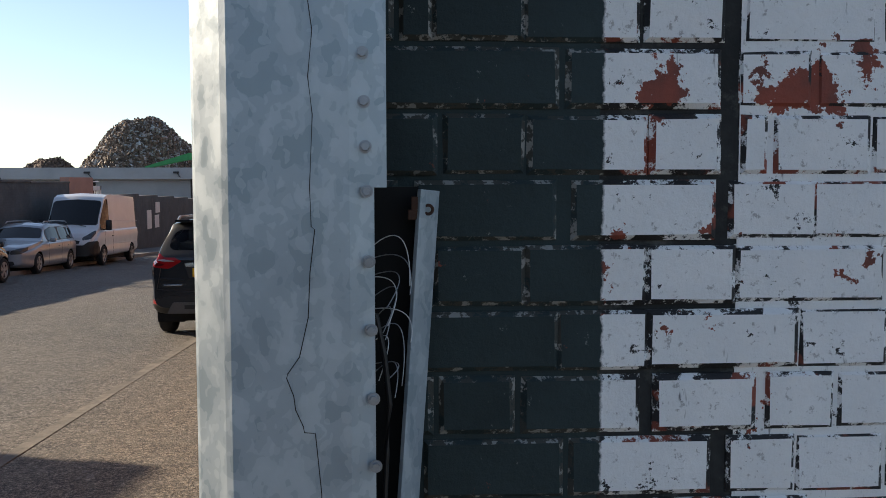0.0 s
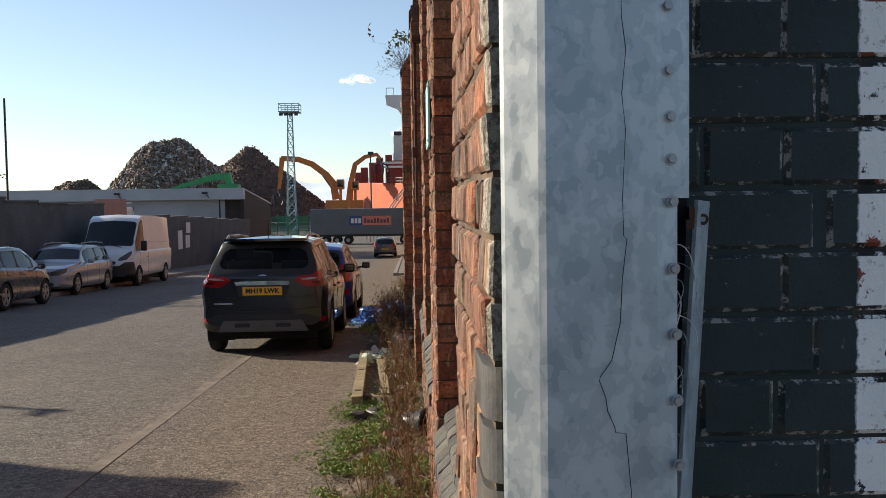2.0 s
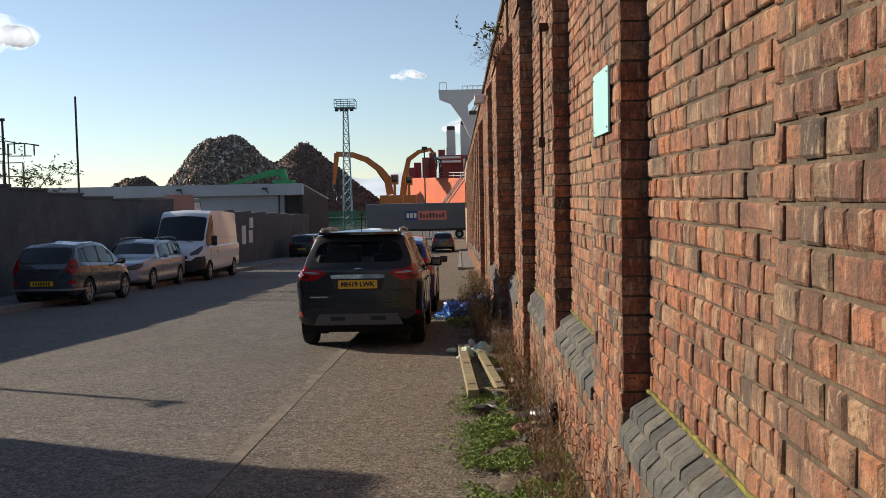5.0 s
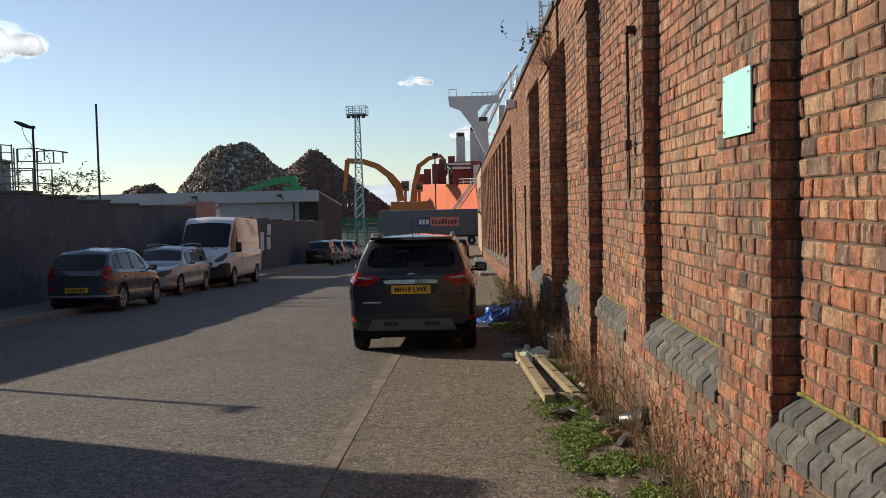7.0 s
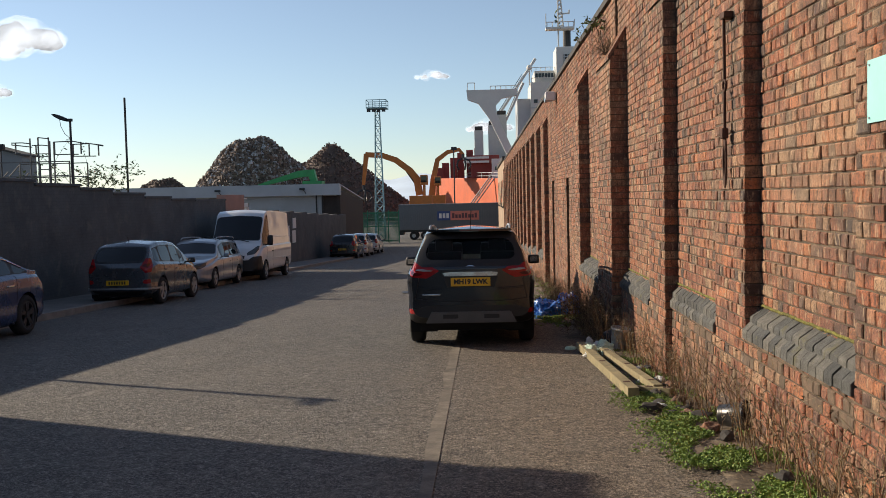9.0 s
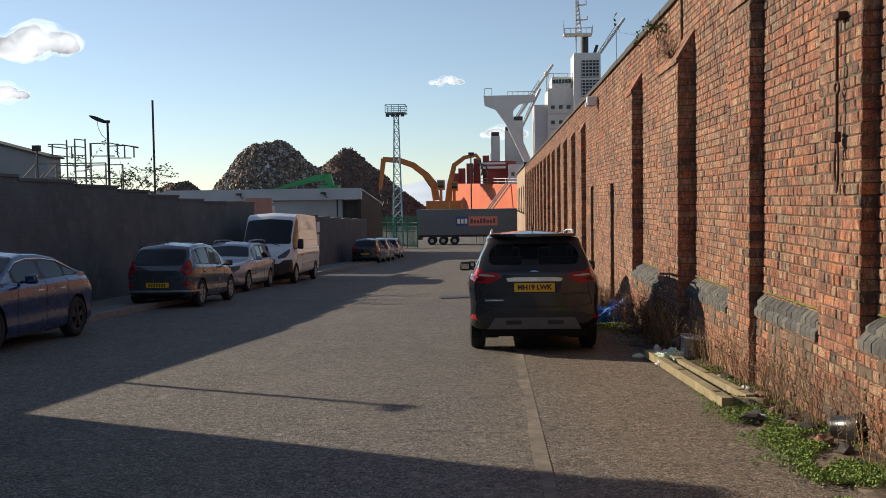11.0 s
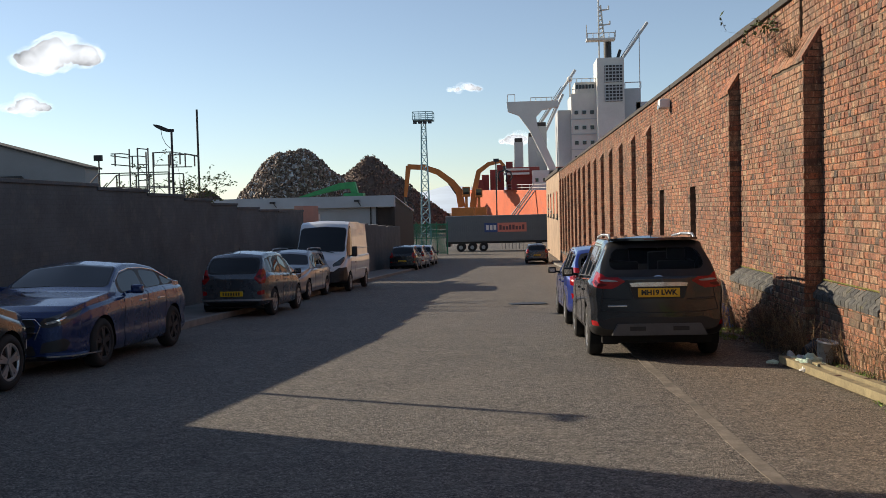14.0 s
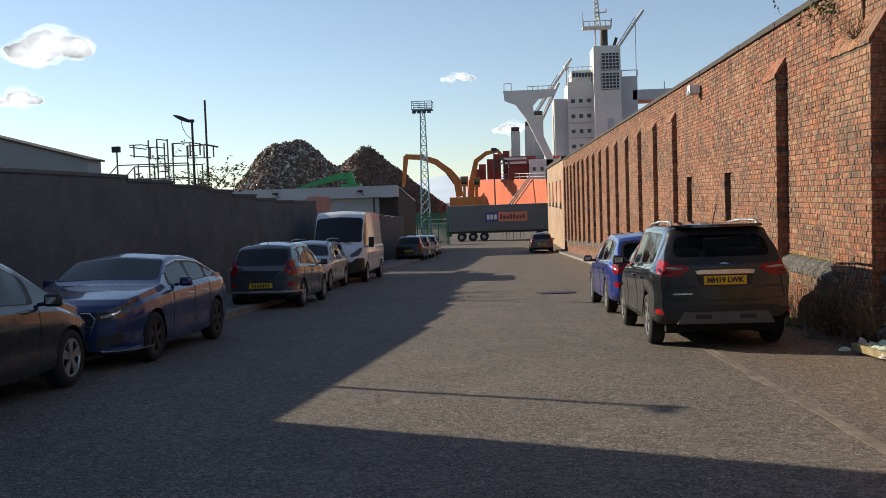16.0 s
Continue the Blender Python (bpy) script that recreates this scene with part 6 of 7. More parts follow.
def build_heap(name, centre, rx, ry, h, pieces, size, material, label, seed, peak=0.75):
    """A mound with a lumpy core under thousands of tumbled plates and bars."""
    r = np.random.default_rng(seed)
    cx, cy, cz = centre
    def height(u, v):
        d = math.hypot(u, v)
        base = max(0.0, 1 - d * d) ** peak if peak < 0.9 else max(0.0, 1.06 - math.sqrt(d * d + 0.0036))
        return h * base * (1 + 0.13 * noise.noise((u * 2.5 + seed, v * 2.5, 0.3)) + 0.05 * noise.noise((u * 9 + seed, v * 9, 0.7))) 
    bm = bmesh.new()
    rings, seg = 14, 40
    rows = []
    for i in range(rings + 1):
        d = i / rings
        row = []
        for j in range(seg):
            a = 2 * math.pi * j / seg
            u, v = d * math.cos(a), d * math.sin(a)
            row.append(bm.verts.new((u * rx, v * ry, height(u, v) - 0.25)))
        rows.append(row)
    for i in range(rings):
        for j in range(seg):
            bm.faces.new((rows[i][j], rows[i + 1][j], rows[i + 1][(j + 1) % seg], rows[i][(j + 1) % seg]))
    bmesh.ops.remove_doubles(bm, verts=bm.verts, dist=0.001)
    heap = thing(name, pose(cx, cy, cz), label, "scrap heap")
    part("core", bm, material, heap)
    P, F = [], []
    for i in range(pieces):
        a, d = r.uniform(math.pi * 0.85, math.pi * 2.15), math.sqrt(r.random())
        u, v = d * math.cos(a), d * math.sin(a)
        c = Vector((u * rx, v * ry, height(u, v)))
        s = size * r.uniform(0.3, 1.0)
        e = Euler(r.uniform(0, 6.28, 3)).to_matrix()
        hx, hy, hz = s * r.uniform(0.4, 1.0), s * r.uniform(0.2, 0.7), s * r.uniform(0.05, 0.35)
        b0 = len(P)
        for sx, sy, sz in ((-1, -1, -1), (1, -1, -1), (1, 1, -1), (-1, 1, -1), (-1, -1, 1), (1, -1, 1), (1, 1, 1), (-1, 1, 1)):
            P.append(tuple(c + e @ Vector((sx * hx * r.uniform(0.7, 1), sy * hy * r.uniform(0.7, 1), sz * hz))))
        for q in ((0, 3, 2, 1), (4, 5, 6, 7), (0, 1, 5, 4), (1, 2, 6, 5), (2, 3, 7, 6), (3, 0, 4, 7)):
            F.append(tuple(b0 + k for k in q))
    me = bpy.data.meshes.new("loose_scrap")
    me.from_pydata(P, [], F)
    me.materials.append(material)
    ob = new("loose_scrap", me)
    ob.parent = heap
    tagged(ob, kind="stuff")


M_SCRAP = scrap_material("mixed_scrap", [(0.0, (0.10, 0.075, 0.06)), (0.5, (0.24, 0.17, 0.125)), (0.75, (0.36, 0.28, 0.22)), (0.9, (0.46, 0.45, 0.44)), (1.0, (0.65, 0.66, 0.67))])
M_SCRAPDARK = scrap_material("shredded_scrap", [(0.0, (0.10, 0.07, 0.055)), (0.6, (0.20, 0.135, 0.10)), (1.0, (0.28, 0.20, 0.16))])
GD = ground_z(200)
build_heap("scrap_heap", (-48.5, 190, GD), 15.0, 14, 17.2, 9000, 0.66, M_SCRAP, "tall heap of mixed metal scrap", 3, 0.70)
build_heap("shredded_heap", (-37, 212, GD), 22, 16, 17.4, 4500, 0.42, M_SCRAPDARK, "brown heap of shredded scrap", 5, 1.0)
build_heap("far_heap", (-117, 330, GD), 13, 12, 13.5, 900, 0.9, M_SCRAPDARK, "distant dark scrap heap", 8, 0.6)


def build_crane(name, x, y, boom, stick, colour, label, scale=1.0):
    g = ground_z(y)
    e = thing(name, pose(x, y, g), label, "material handler")
    part("undercarriage", boxes(((-1.6, -1.5, 0.1), (1.6, 1.5, 1.0)), bevel=0.1), M_DARKSTEEL, e)
    part("pedestal", boxes(((-0.8, -0.8, 1.0), (0.8, 0.8, 3.2)), bevel=0.1), M_DARKSTEEL, e)
    part("house", boxes(((-1.3, -1.4, 3.2), (2.4, 1.4, 5.2)), bevel=0.15), colour, e)
    part("cab", boxes(((0.5, -1.2, 6.9), (1.7, 0.1, 8.5)), bevel=0.12), colour, e)
    part("cab_window", boxes(((0.65, -1.23, 7.3), (1.55, -1.19, 8.3))), M_DARKGLASS, e)
    part("cab_riser", rods([((1.1, -0.6, 5.1), (1.1, -0.6, 7.0))], 0.25), colour, e)
    def arm(nm, pts, w0, w1):
        bm = bmesh.new()
        n = len(pts) - 1
        for i in range(n):
            wa, wb = w0 + (w1 - w0) * i / n, w0 + (w1 - w0) * (i + 1) / n
            a, b = Vector((pts[i][0], 0, pts[i][1])), Vector((pts[i + 1][0], 0, pts[i + 1][1]))
            d = (b - a).normalized()
            nrm = Vector((-d.z, 0, d.x))
            ring4 = []
            for p, w in ((a - d * 0.12, wa), (b + d * 0.12, wb)):
                ring4.append([bm.verts.new(p + nrm * w * s + Vector((0, w * 0.7 * t, 0))) for s, t in ((-1, -1), (1, -1), (1, 1), (-1, 1))])
            for k in range(4):
                bm.faces.new((ring4[0][k], ring4[0][(k + 1) % 4], ring4[1][(k + 1) % 4], ring4[1][k]))
            bm.faces.new(ring4[0][::-1]); bm.faces.new(ring4[1])
        bmesh.ops.recalc_face_normals(bm, faces=bm.faces)
        return part(nm, bm, colour, e)
    arm("boom", boom, 0.58, 0.40)
    arm("stick", stick, 0.40, 0.24)
    a, b = boom[0], boom[len(boom) // 2]
    part("ram", rods([((a[0] + 0.9, 0, a[1] - 0.5), (b[0] + 0.7, 0, b[1] - 0.4))], 0.16), M_DARKSTEEL, e)
    tip = stick[-1]
    gr = part("grab", rods([((tip[0], 0, tip[1]), (tip[0], 0, tip[1] - 0.9))], 0.3), M_DARKSTEEL, e)
    for k in range(5):
        an = 2 * math.pi * k / 5
        p0 = Vector((tip[0], 0, tip[1] - 0.8))
        ps = [p0 + Vector((math.cos(an) * q, math.sin(an) * q, -z)) for q, z in ((0.2, 0.0), (1.1, 0.3), (1.35, 1.2), (0.9, 1.9))]
        part("claw", rods(list(zip(ps, ps[1:])), 0.14, 6), M_DARKSTEEL, gr)


build_crane("material_handler", -12.4, 150, [(0.3, 5.4), (-0.1, 7.9), (-1.2, 9.3), (-3.4, 11.0), (-5.6, 11.8), (-8.2, 12.0)], [(-8.2, 12.0), (-8.5, 9.5), (-8.8, 7.1)], M_ORANGE, "orange scrap-handling crane with an arched boom")
build_crane("material_handler", -10.8, 163, [(0.0, 5.2), (0.3, 8.0), (1.1, 11.4)], [(1.1, 11.4), (2.9, 12.7), (4.9, 13.1), (5.6, 12.3)], M_ORANGE, "orange scrap-handling crane with raised open grab")
M_GREENMACH = plain("machine_green", (0.04, 0.30, 0.10), 0.6, 0, 0.2, 1, 10, 0.05)
gm = thing("green_loader", pose(-38, 168, ground_z(168)), "green loading machine with a raised conveyor arm", "loader")
bm = bmesh.new()
prism(bm, [(-5.0, 7.4), (-4.6, 7.9), (2.8, 10.2), (5.6, 10.4), (6.2, 7.9), (5.2, 7.7), (4.6, 9.2), (2.6, 9.0)], "y", -0.8, 0.8)
part("arm", bm, M_GREENMACH, gm)
part("body", boxes(((3.6, -1.6, 1.0), (7.2, 1.6, 8.3)), bevel=0.2), M_GREENMACH, gm)
part("tracks", boxes(((2.6, -2.0, 0.0), (8.0, 2.0, 1.1)), bevel=0.3), M_DARKSTEEL, gm)


def build_ship():
    g = GD
    s = thing("bulk_carrier", pose(0, 180, g), "orange-red hulled bulk carrier ship with white superstructure", "ship")
    Y0, Y1 = 0.0, 90.0
    bm = bmesh.new()
    plan = [(-13.6, 36, 9.3), (-13.0, 32, 9.2), (-6.0, 10, 8.5), (2.4, -16, 7.9), (40, -20, 7.9), (40, 45, 8.5), (-8, 45, 9.0)]
    lo = [bm.verts.new((x + 0.5, y, -1.0)) for x, y, z in plan]
    hi = [bm.verts.new((x, y, z)) for x, y, z in plan]
    for i in range(len(plan)):
        k = (i + 1) % len(plan)
        bm.faces.new((lo[i], lo[k], hi[k], hi[i]))
    bm.faces.new(hi)
    bmesh.ops.recalc_face_normals(bm, faces=bm.faces)
    part("hull", bm, M_HULL, s)
    for i in range(12):
        f = i / 11
        part("rail_post", rods([((-13.2 + 15.4 * f, 33 - 48 * f, 9.1 - 1.2 * f), (-13.2 + 15.4 * f, 33 - 48 * f, 10.2 - 1.2 * f))], 0.06), M_SHIPWHITE, s)
    for z in (9.2, 9.8):
        part("rail", rods([((-13.2, 33, z + 0.4), (2.2, -15, z - 0.8))], 0.05), M_SHIPWHITE, s)
    for i, (x, z) in enumerate(((-10.3, 10.6), (-9.2, 11.6), (-7.6, 12.6), (-6.2, 13.6), (-4.4, 14.2), (-2.8, 14.6))):
        part("hatch_cover", boxes(((x - 0.6, 3 + i, 8.6), (x + 0.75, 6 + i, z)), bevel=0.08), M_MAROON, s)
    part("maroon_house", boxes(((-4.0, 1.0, 8.4), (1.5, 5.0, 12.8)), bevel=0.1), M_MAROON, s)
    part("gallery", boxes(((-5.5, -0.4, 11.3), (-0.5, 1.0, 11.7)), ((-5.5, -0.5, 12.1), (-0.5, -0.3, 12.5)), bevel=0.05), M_SHIPWHITE, s)
    # raked white leg and deck-crane housings
    bm = bmesh.new()
    prism(bm, [(-4.6, 25.2), (-4.4, 23.4), (-2.4, 22.6), (-0.4, 19.8), (3.3, 12.0), (3.1, 6.0), (4.6, 6.0), (4.5, 12.6), (1.2, 20.4), (1.0, 22.2), (2.2, 23.5), (5.2, 24.0), (5.2, 25.2)], "y", -1.0, 0.2)
    part("bridge_wing", bm, M_SHIPWHITE, s, "white raked bridge wing")
    part("wing_rail", rods([((-4.4, -0.5, 25.2), (-4.4, -0.5, 26.6)), ((-3.0, -0.5, 25.2), (-3.0, -0.5, 26.6)), ((-4.4, -0.5, 26.6), (-3.0, -0.5, 26.6)), ((0, -0.5, 25.9), (5, -0.5, 25.9))] + [((i, -0.5, 25.2), (i, -0.5, 25.9)) for i in range(0, 6)], 0.08), M_SHIPWHITE, s)
    for x, z, w in ((-2.4, 18.0, 0.9), (0.4, 19.0, 0.9), (2.2, 21.0, 1.0), (6.6, 23.2, 1.0)):
        part("crane_post", boxes(((x - w, 6, 8.2), (x + w, 8, z)), bevel=0.2), M_SHIPGREY, s)
        part("crane_head", boxes(((x - w * 0.9, 6, z), (x + w * 0.9, 8, z + 0.8)), bevel=0.2), M_DARKSTEEL, s)
    part("superstructure", boxes(((7.8, 1.0, 6.0), (13.0, 12.0, 26.6)), bevel=0.1), M_SHIPWHITE, s)
    part("superstructure", boxes(((5.2, 2.0, 6.0), (8.0, 12.0, 23.6)), bevel=0.1), M_SHIPGREY, s)
    part("upper_bridge", boxes(((8.6, 1.4, 26.6), (12.4, 9.0, 28.8)), bevel=0.1), M_SHIPWHITE, s)
    part("funnel_casing", boxes(((12.6, -1.4, 6.0), (17.7, 6.0, 32.9)), bevel=0.25), M_SHIPWHITE, s, "pale funnel casing")
    for z0, z1 in ((28.2, 31.4), (24.6, 27.7)):
        lou = part("louvre", boxes(((14.0, -1.55, z0), (17.3, -1.38, z1))), M_DARKSTEEL, s, "dark louvred vent")
        for k in range(5):
            part("slat", boxes(((14.0, -1.62, z0 + 0.1 + k * (z1 - z0) / 5), (17.3, -1.5, z0 + 0.3 + k * (z1 - z0) / 5))), M_SHIPGREY, lou)
        for k in range(5):
            part("mullion", boxes(((14.05 + 0.66 * k, -1.64, z0), (14.2 + 0.66 * k, -1.5, z1))), M_SHIPGREY, lou)
    part("aft_house", boxes(((17.7, 0.5, 6.0), (21.0, 8.0, 27.2)), bevel=0.1), M_SHIPGREY, s)
    part("after_deck", boxes(((20.0, 0.5, 22.6), (36.0, 8.0, 24.6)), bevel=0.1), M_SHIPGREY, s)
    part("deck_rail", rods([((18.0, 0.3, 28.3), (21.0, 0.3, 28.3)), ((18.0, 0.3, 27.2), (18.0, 0.3, 28.3)), ((21.0, 0.3, 27.2), (21.0, 0.3, 28.3)), ((26, 0.3, 24.6), (26, 0.3, 26.0)), ((31, 0.3, 24.6), (31, 0.3, 26.4)), ((31, 0.3, 26.4), (34.5, 0.3, 26.4)), ((34.5, 0.3, 24.6), (34.5, 0.3, 26.4))], 0.09), M_SHIPGREY, s)
    part("flue", rods([((15.0, 2, 32.9), (15.0, 2, 36.4))], 0.75, 14), M_DARKSTEEL, s)
    part("flue", rods([((16.8, 2, 32.9), (17.4, 2, 34.8))], 0.3, 10), M_DARKSTEEL, s)
    # mast
    bars = [((13.2, 0, 32.9), (13.2, 0, 44.0)), ((14.2, 0, 36.6), (13.6, 0, 43.0))] + [((13.2, 0, 36.8 + 0.8 * i), (14.15 - 0.09 * i, 0, 37.2 + 0.8 * i)) for i in range(8)]
    bars += [((13.2, 0, 39.2), (15.4, 0, 39.4)), ((13.2, 0, 42.0), (15.2, 0, 42.2)), ((15.3, 0, 39.4), (15.3, 0, 40.0)), ((15.1, 0, 42.2), (15.1, 0, 42.9))]
    part("mast", rods(bars, 0.16), M_SHIPWHITE, s)
    part("mast_platform", boxes(((10.8, -1.0, 36.3), (16.2, 1.4, 36.7)), bevel=0.08), M_SHIPWHITE, s)
    part("platform_rail", rods([((10.8, -1, 36.7), (10.8, -1, 39.2)), ((16.2, -1, 36.7), (16.2, -1, 38.0)), ((10.8, -1, 37.6), (16.2, -1, 37.6))] + [((11 + i, -1, 36.7), (11 + i, -1, 37.6)) for i in range(6)], 0.09), M_SHIPWHITE, s)
    # jibs
    for (x0, z0), (x1, z1), dx in (((17.6, 32.8), (23.2, 40.6), 6), ((0.0, 19.0), (9.6, 33.0), 14), ((3.0, 20.0), (7.2, 28.6), 18)):
        j = part("jib", rods([((x0, dx, z0), (x1, dx, z1))], 0.3), M_SHIPGREY, s, "slim grey crane jib")
        part("jib_wire", rods([((x0, dx, z0 + 0.6), (x0 + (x1 - x0) * 0.7, dx, z0 + (z1 - z0) * 0.7 + 1.0))], 0.06), M_DARKSTEEL, j)
    part("hoist_wire", rods([((21.6, 6, 38.3), (21.6, 6, 26.0))], 0.09), M_STEEL, s)
    part("radar_dome", rods([((7.6, 1, 26.0), (7.6, 1, 29.0))], 0.16), M_SHIPWHITE, s)
    bm = bmesh.new()
    bmesh.ops.create_uvsphere(bm, u_segments=12, v_segments=8, radius=0.55, matrix=pose(7.6, 1, 29.4))
    part("dome", bm, M_SHIPWHITE, s)
    for i in range(5):
        z = 10.0 + 2.9 * i
        part("deck_edge", boxes(((7.7, 0.85, z), (13.1, 1.05, z + 0.16))), M_SHIPGREY, s)
        for k in range(3):
            part("cabin_window", boxes(((8.4 + 1.5 * k, 0.9, z + 1.0), (9.1 + 1.5 * k, 1.05, z + 1.7)), bevel=0.02), M_DARKGLASS, s)
    for k in range(6):
        part("bridge_window", boxes(((8.8 + 0.6 * k, 1.3, 27.5), (9.25 + 0.6 * k, 1.45, 28.3))), M_DARKGLASS, s)
    for z in (27.4, 29.4):
        part("deck_rail", rods([((8.0, 0.9, z), (12.6, 0.9, z))] + [((8.0 + 0.9 * k, 0.9, z - 0.9), (8.0 + 0.9 * k, 0.9, z)) for k in range(6)], 0.06), M_SHIPWHITE, s)
    part("casing_door", boxes(((15.0, -1.5, 17.0), (16.2, -1.38, 19.2)), bevel=0.03), M_SHIPGREY, s)
    part("boat_deck", boxes(((9.0, -1.0, 12.2), (17.5, 1.0, 12.7)), bevel=0.05), M_SHIPGREY, s)
    part("red_locker", boxes(((4.6, -0.6, 11.2), (6.2, 0.4, 12.6)), bevel=0.05), M_HULL, s)
    part("stern_house", boxes(((0.0, -1.0, 8.0), (7.5, 3.0, 12.0)), bevel=0.1), M_SHIPWHITE, s)
    for k in range(4):
        part("cabin_window", boxes(((0.6 + 1.5 * k, -1.06, 9.8), (1.2 + 1.5 * k, -0.98, 10.5)), bevel=0.02), M_DARKGLASS, s)
    # gangway
    part("gangway", rods([((-0.2, -9.5, 8.2), (-4.4, -8.0, 2.6)), ((0.4, -9.5, 8.2), (-3.8, -8.0, 2.6)), ((0.1, -9.5, 9.2), (-4.1, -8.0, 3.6))], 0.12), M_STEEL, s)


build_ship()
lp = thing("lamp_post", pose(-6.45, 150, ground_z(150)), "slim dark dockside lamp post", "lamp post")
part("pole", rods([((0, 0, 0), (0, 0, 12.6))], 0.12), M_DARKSTEEL, lp)
part("head", boxes(((-0.4, -0.3, 12.4), (0.5, 0.3, 12.9)), bevel=0.05), M_DARKSTEEL, lp)


def build_end_building():
    b = thing("end_building", pose(0, 0, 0), "pale brown brick building at the far end of the wall", "building")
    m = plain("buff_brick", (0.36, 0.26, 0.18), 0.9, 0, 0.3, 0.8, 10, 0.3, "World")
    g = ground_z(90)
    part("wall", boxes(((-0.30, 75.0, -3.2), (8, 102, 4.95))), m, b)
    part("parapet", boxes(((-0.42, 75.0, 4.95), (8, 102.1, 5.25)), bevel=0.03), M_COPING, b)
    for i in range(4):
        y = 78 + 6 * i
        part("window", boxes(((-0.34, y, 1.2), (-0.28, y + 1.6, 3.4))), M_DARKGLASS, b)
        part("window_sill", boxes(((-0.42, y - 0.1, 1.05), (-0.28, y + 1.7, 1.2))), M_COPING, b)


build_end_building()


def build_hills():
    for k, (x0, x1, y, z) in enumerate(((-420, 260, 1500, 46), (-700, -60, 1900, 40))):
        bm = bmesh.new()
        n = 50
        top, low = [], []
        for i in range(n + 1):
            x = x0 + (x1 - x0) * i / n
            e = min(1, 6 * i / n, 6 * (n - i) / n)
            top.append(bm.verts.new((x, y, z * e * (0.75 + 0.35 * noise.noise((i * 0.23, k, 0))) + 2)))
            low.append(bm.verts.new((x, y - 400, -10)))
        for i in range(n):
            bm.faces.new((low[i], low[i + 1], top[i + 1], top[i]))
        m = plain("hill_with_haze_glow", (0.30, 0.36, 0.42), 1.0, 0, 0.15, 0.01, 0.05, 0.0)
        # the slopes glow: haze painted as emission, lifting their shaded side
        hb = m.node_tree.nodes["Principled BSDF"]
        hb.inputs["Emission Color"].default_value, hb.inputs["Emission Strength"].default_value = (0.52, 0.58, 0.66, 1), 0.55
        tagged(part("backdrop", bm, m, None, smooth=True), "hazy blue-grey distant hillside", "hill", kind="structure")


build_hills()


def build_cloud(x, y, z, w, h, seed):
    r = random.Random(seed)
    bm = bmesh.new()
    for i in range(34):
        t = r.uniform(-1, 1)
        s = h * r.uniform(0.22, 0.5) * (1 - 0.55 * abs(t))
        bmesh.ops.create_icosphere(bm, subdivisions=3, radius=1.0, matrix=Matrix.Translation((t * w * 0.5, r.uniform(-0.2, 0.2) * w, r.uniform(0, 0.5) * h * (1 - abs(t)))) @ Matrix.Diagonal((s * 1.5, s * 1.2, s, 1)))
    for v in bm.verts:
        v.co += 0.09 * h * noise.noise_vector(v.co * (4.0 / h))
    tagged(part("cloud", bm, M_CLOUD, tagged(thing("backdrop_cloud", pose(x, y, z), "small white fair-weather cloud", "cloud"), kind="structure"), smooth=True), "", "")


def cloud_material():
    m, nt, b = nodes_of("cloud", 1.0)
    b.inputs["Base Color"].default_value = (0.85, 0.86, 0.88, 1)
    # puffs emit on their own: sunlit brightness put in as glow
    b.inputs["Emission Color"].default_value = (0.88, 0.92, 1.0, 1)
    b.inputs["Emission Strength"].default_value = 0.92
    tr = nt.nodes.new("ShaderNodeBsdfTransparent")
    mx = nt.nodes.new("ShaderNodeMixShader")
    co = coords(nt)
    f = ramp(nt, noise_of(nt, co, 0.03, 6, 0.6), [(0.36, grey(0.0)), (0.70, grey(0.20))])
    nt.links.new(f, mx.inputs[0])
    nt.links.new(tr.outputs[0], mx.inputs[1])
    nt.links.new(b.outputs[0], mx.inputs[2])
    nt.links.new(mx.outputs[0], nt.nodes["Material Output"].inputs[0])
    return m


M_CLOUD = cloud_material()

for cx, cy, cz, w, h, sd in ((-303, 600, 108, 54, 26, 1), (-325, 600, 76, 28, 12, 2), (-32, 600, 79, 22, 6, 3), (5, 600, 45, 30, 9, 4)):
    build_cloud(cx, cy, cz, w, h, sd)

# ---------------------------------------------------------------- on the brick wall
M_MINT = plain("mint_sheet", (0.33, 0.66, 0.64), 0.5, 0, 0.06, 3, 40, 0.05)
sg = thing("blank_sign", pose(-0.256, 5.085, 2.46), "blank mint-green sign sheet fixed to a brick pier", "sign")
part("sheet", boxes(((-0.010, -0.228, 0.0), (0.0, 0.228, 0.305)), bevel=0.002), M_MINT, sg)
for yy in (-0.20, 0.20):
    for zz in (0.025, 0.28):
        bm = bmesh.new()
        bmesh.ops.create_cone(bm, cap_ends=True, segments=10, radius1=0.006, radius2=0.004, depth=0.006, matrix=pose(-0.012, yy, zz, 0, 90, 0))
        part("screw", bm, M_STEEL, sg)

ch = thing("iron_tie", pose(-0.30, 7.83, 2.2), "rusty iron rod with rings hanging on a brick pier", "iron rod")
part("upper_rod", rods([((0, 0, 0.78), (0.0, 0.01, 1.27))], 0.013, 8), M_RUST, ch)
part("lower_rod", rods([((0, 0, 0.42), (0, 0, 0.70))], 0.013, 8), M_RUST, ch)
bm = bmesh.new(); ring(bm, (0, 0, 0.74), 0.042, 0.010, "x", 18, 8); part("ring", bm, M_RUST, ch)
part("shackle", boxes(((-0.03, -0.04, 0.34), (0.02, 0.04, 0.42)), bevel=0.012), M_RUST, ch)
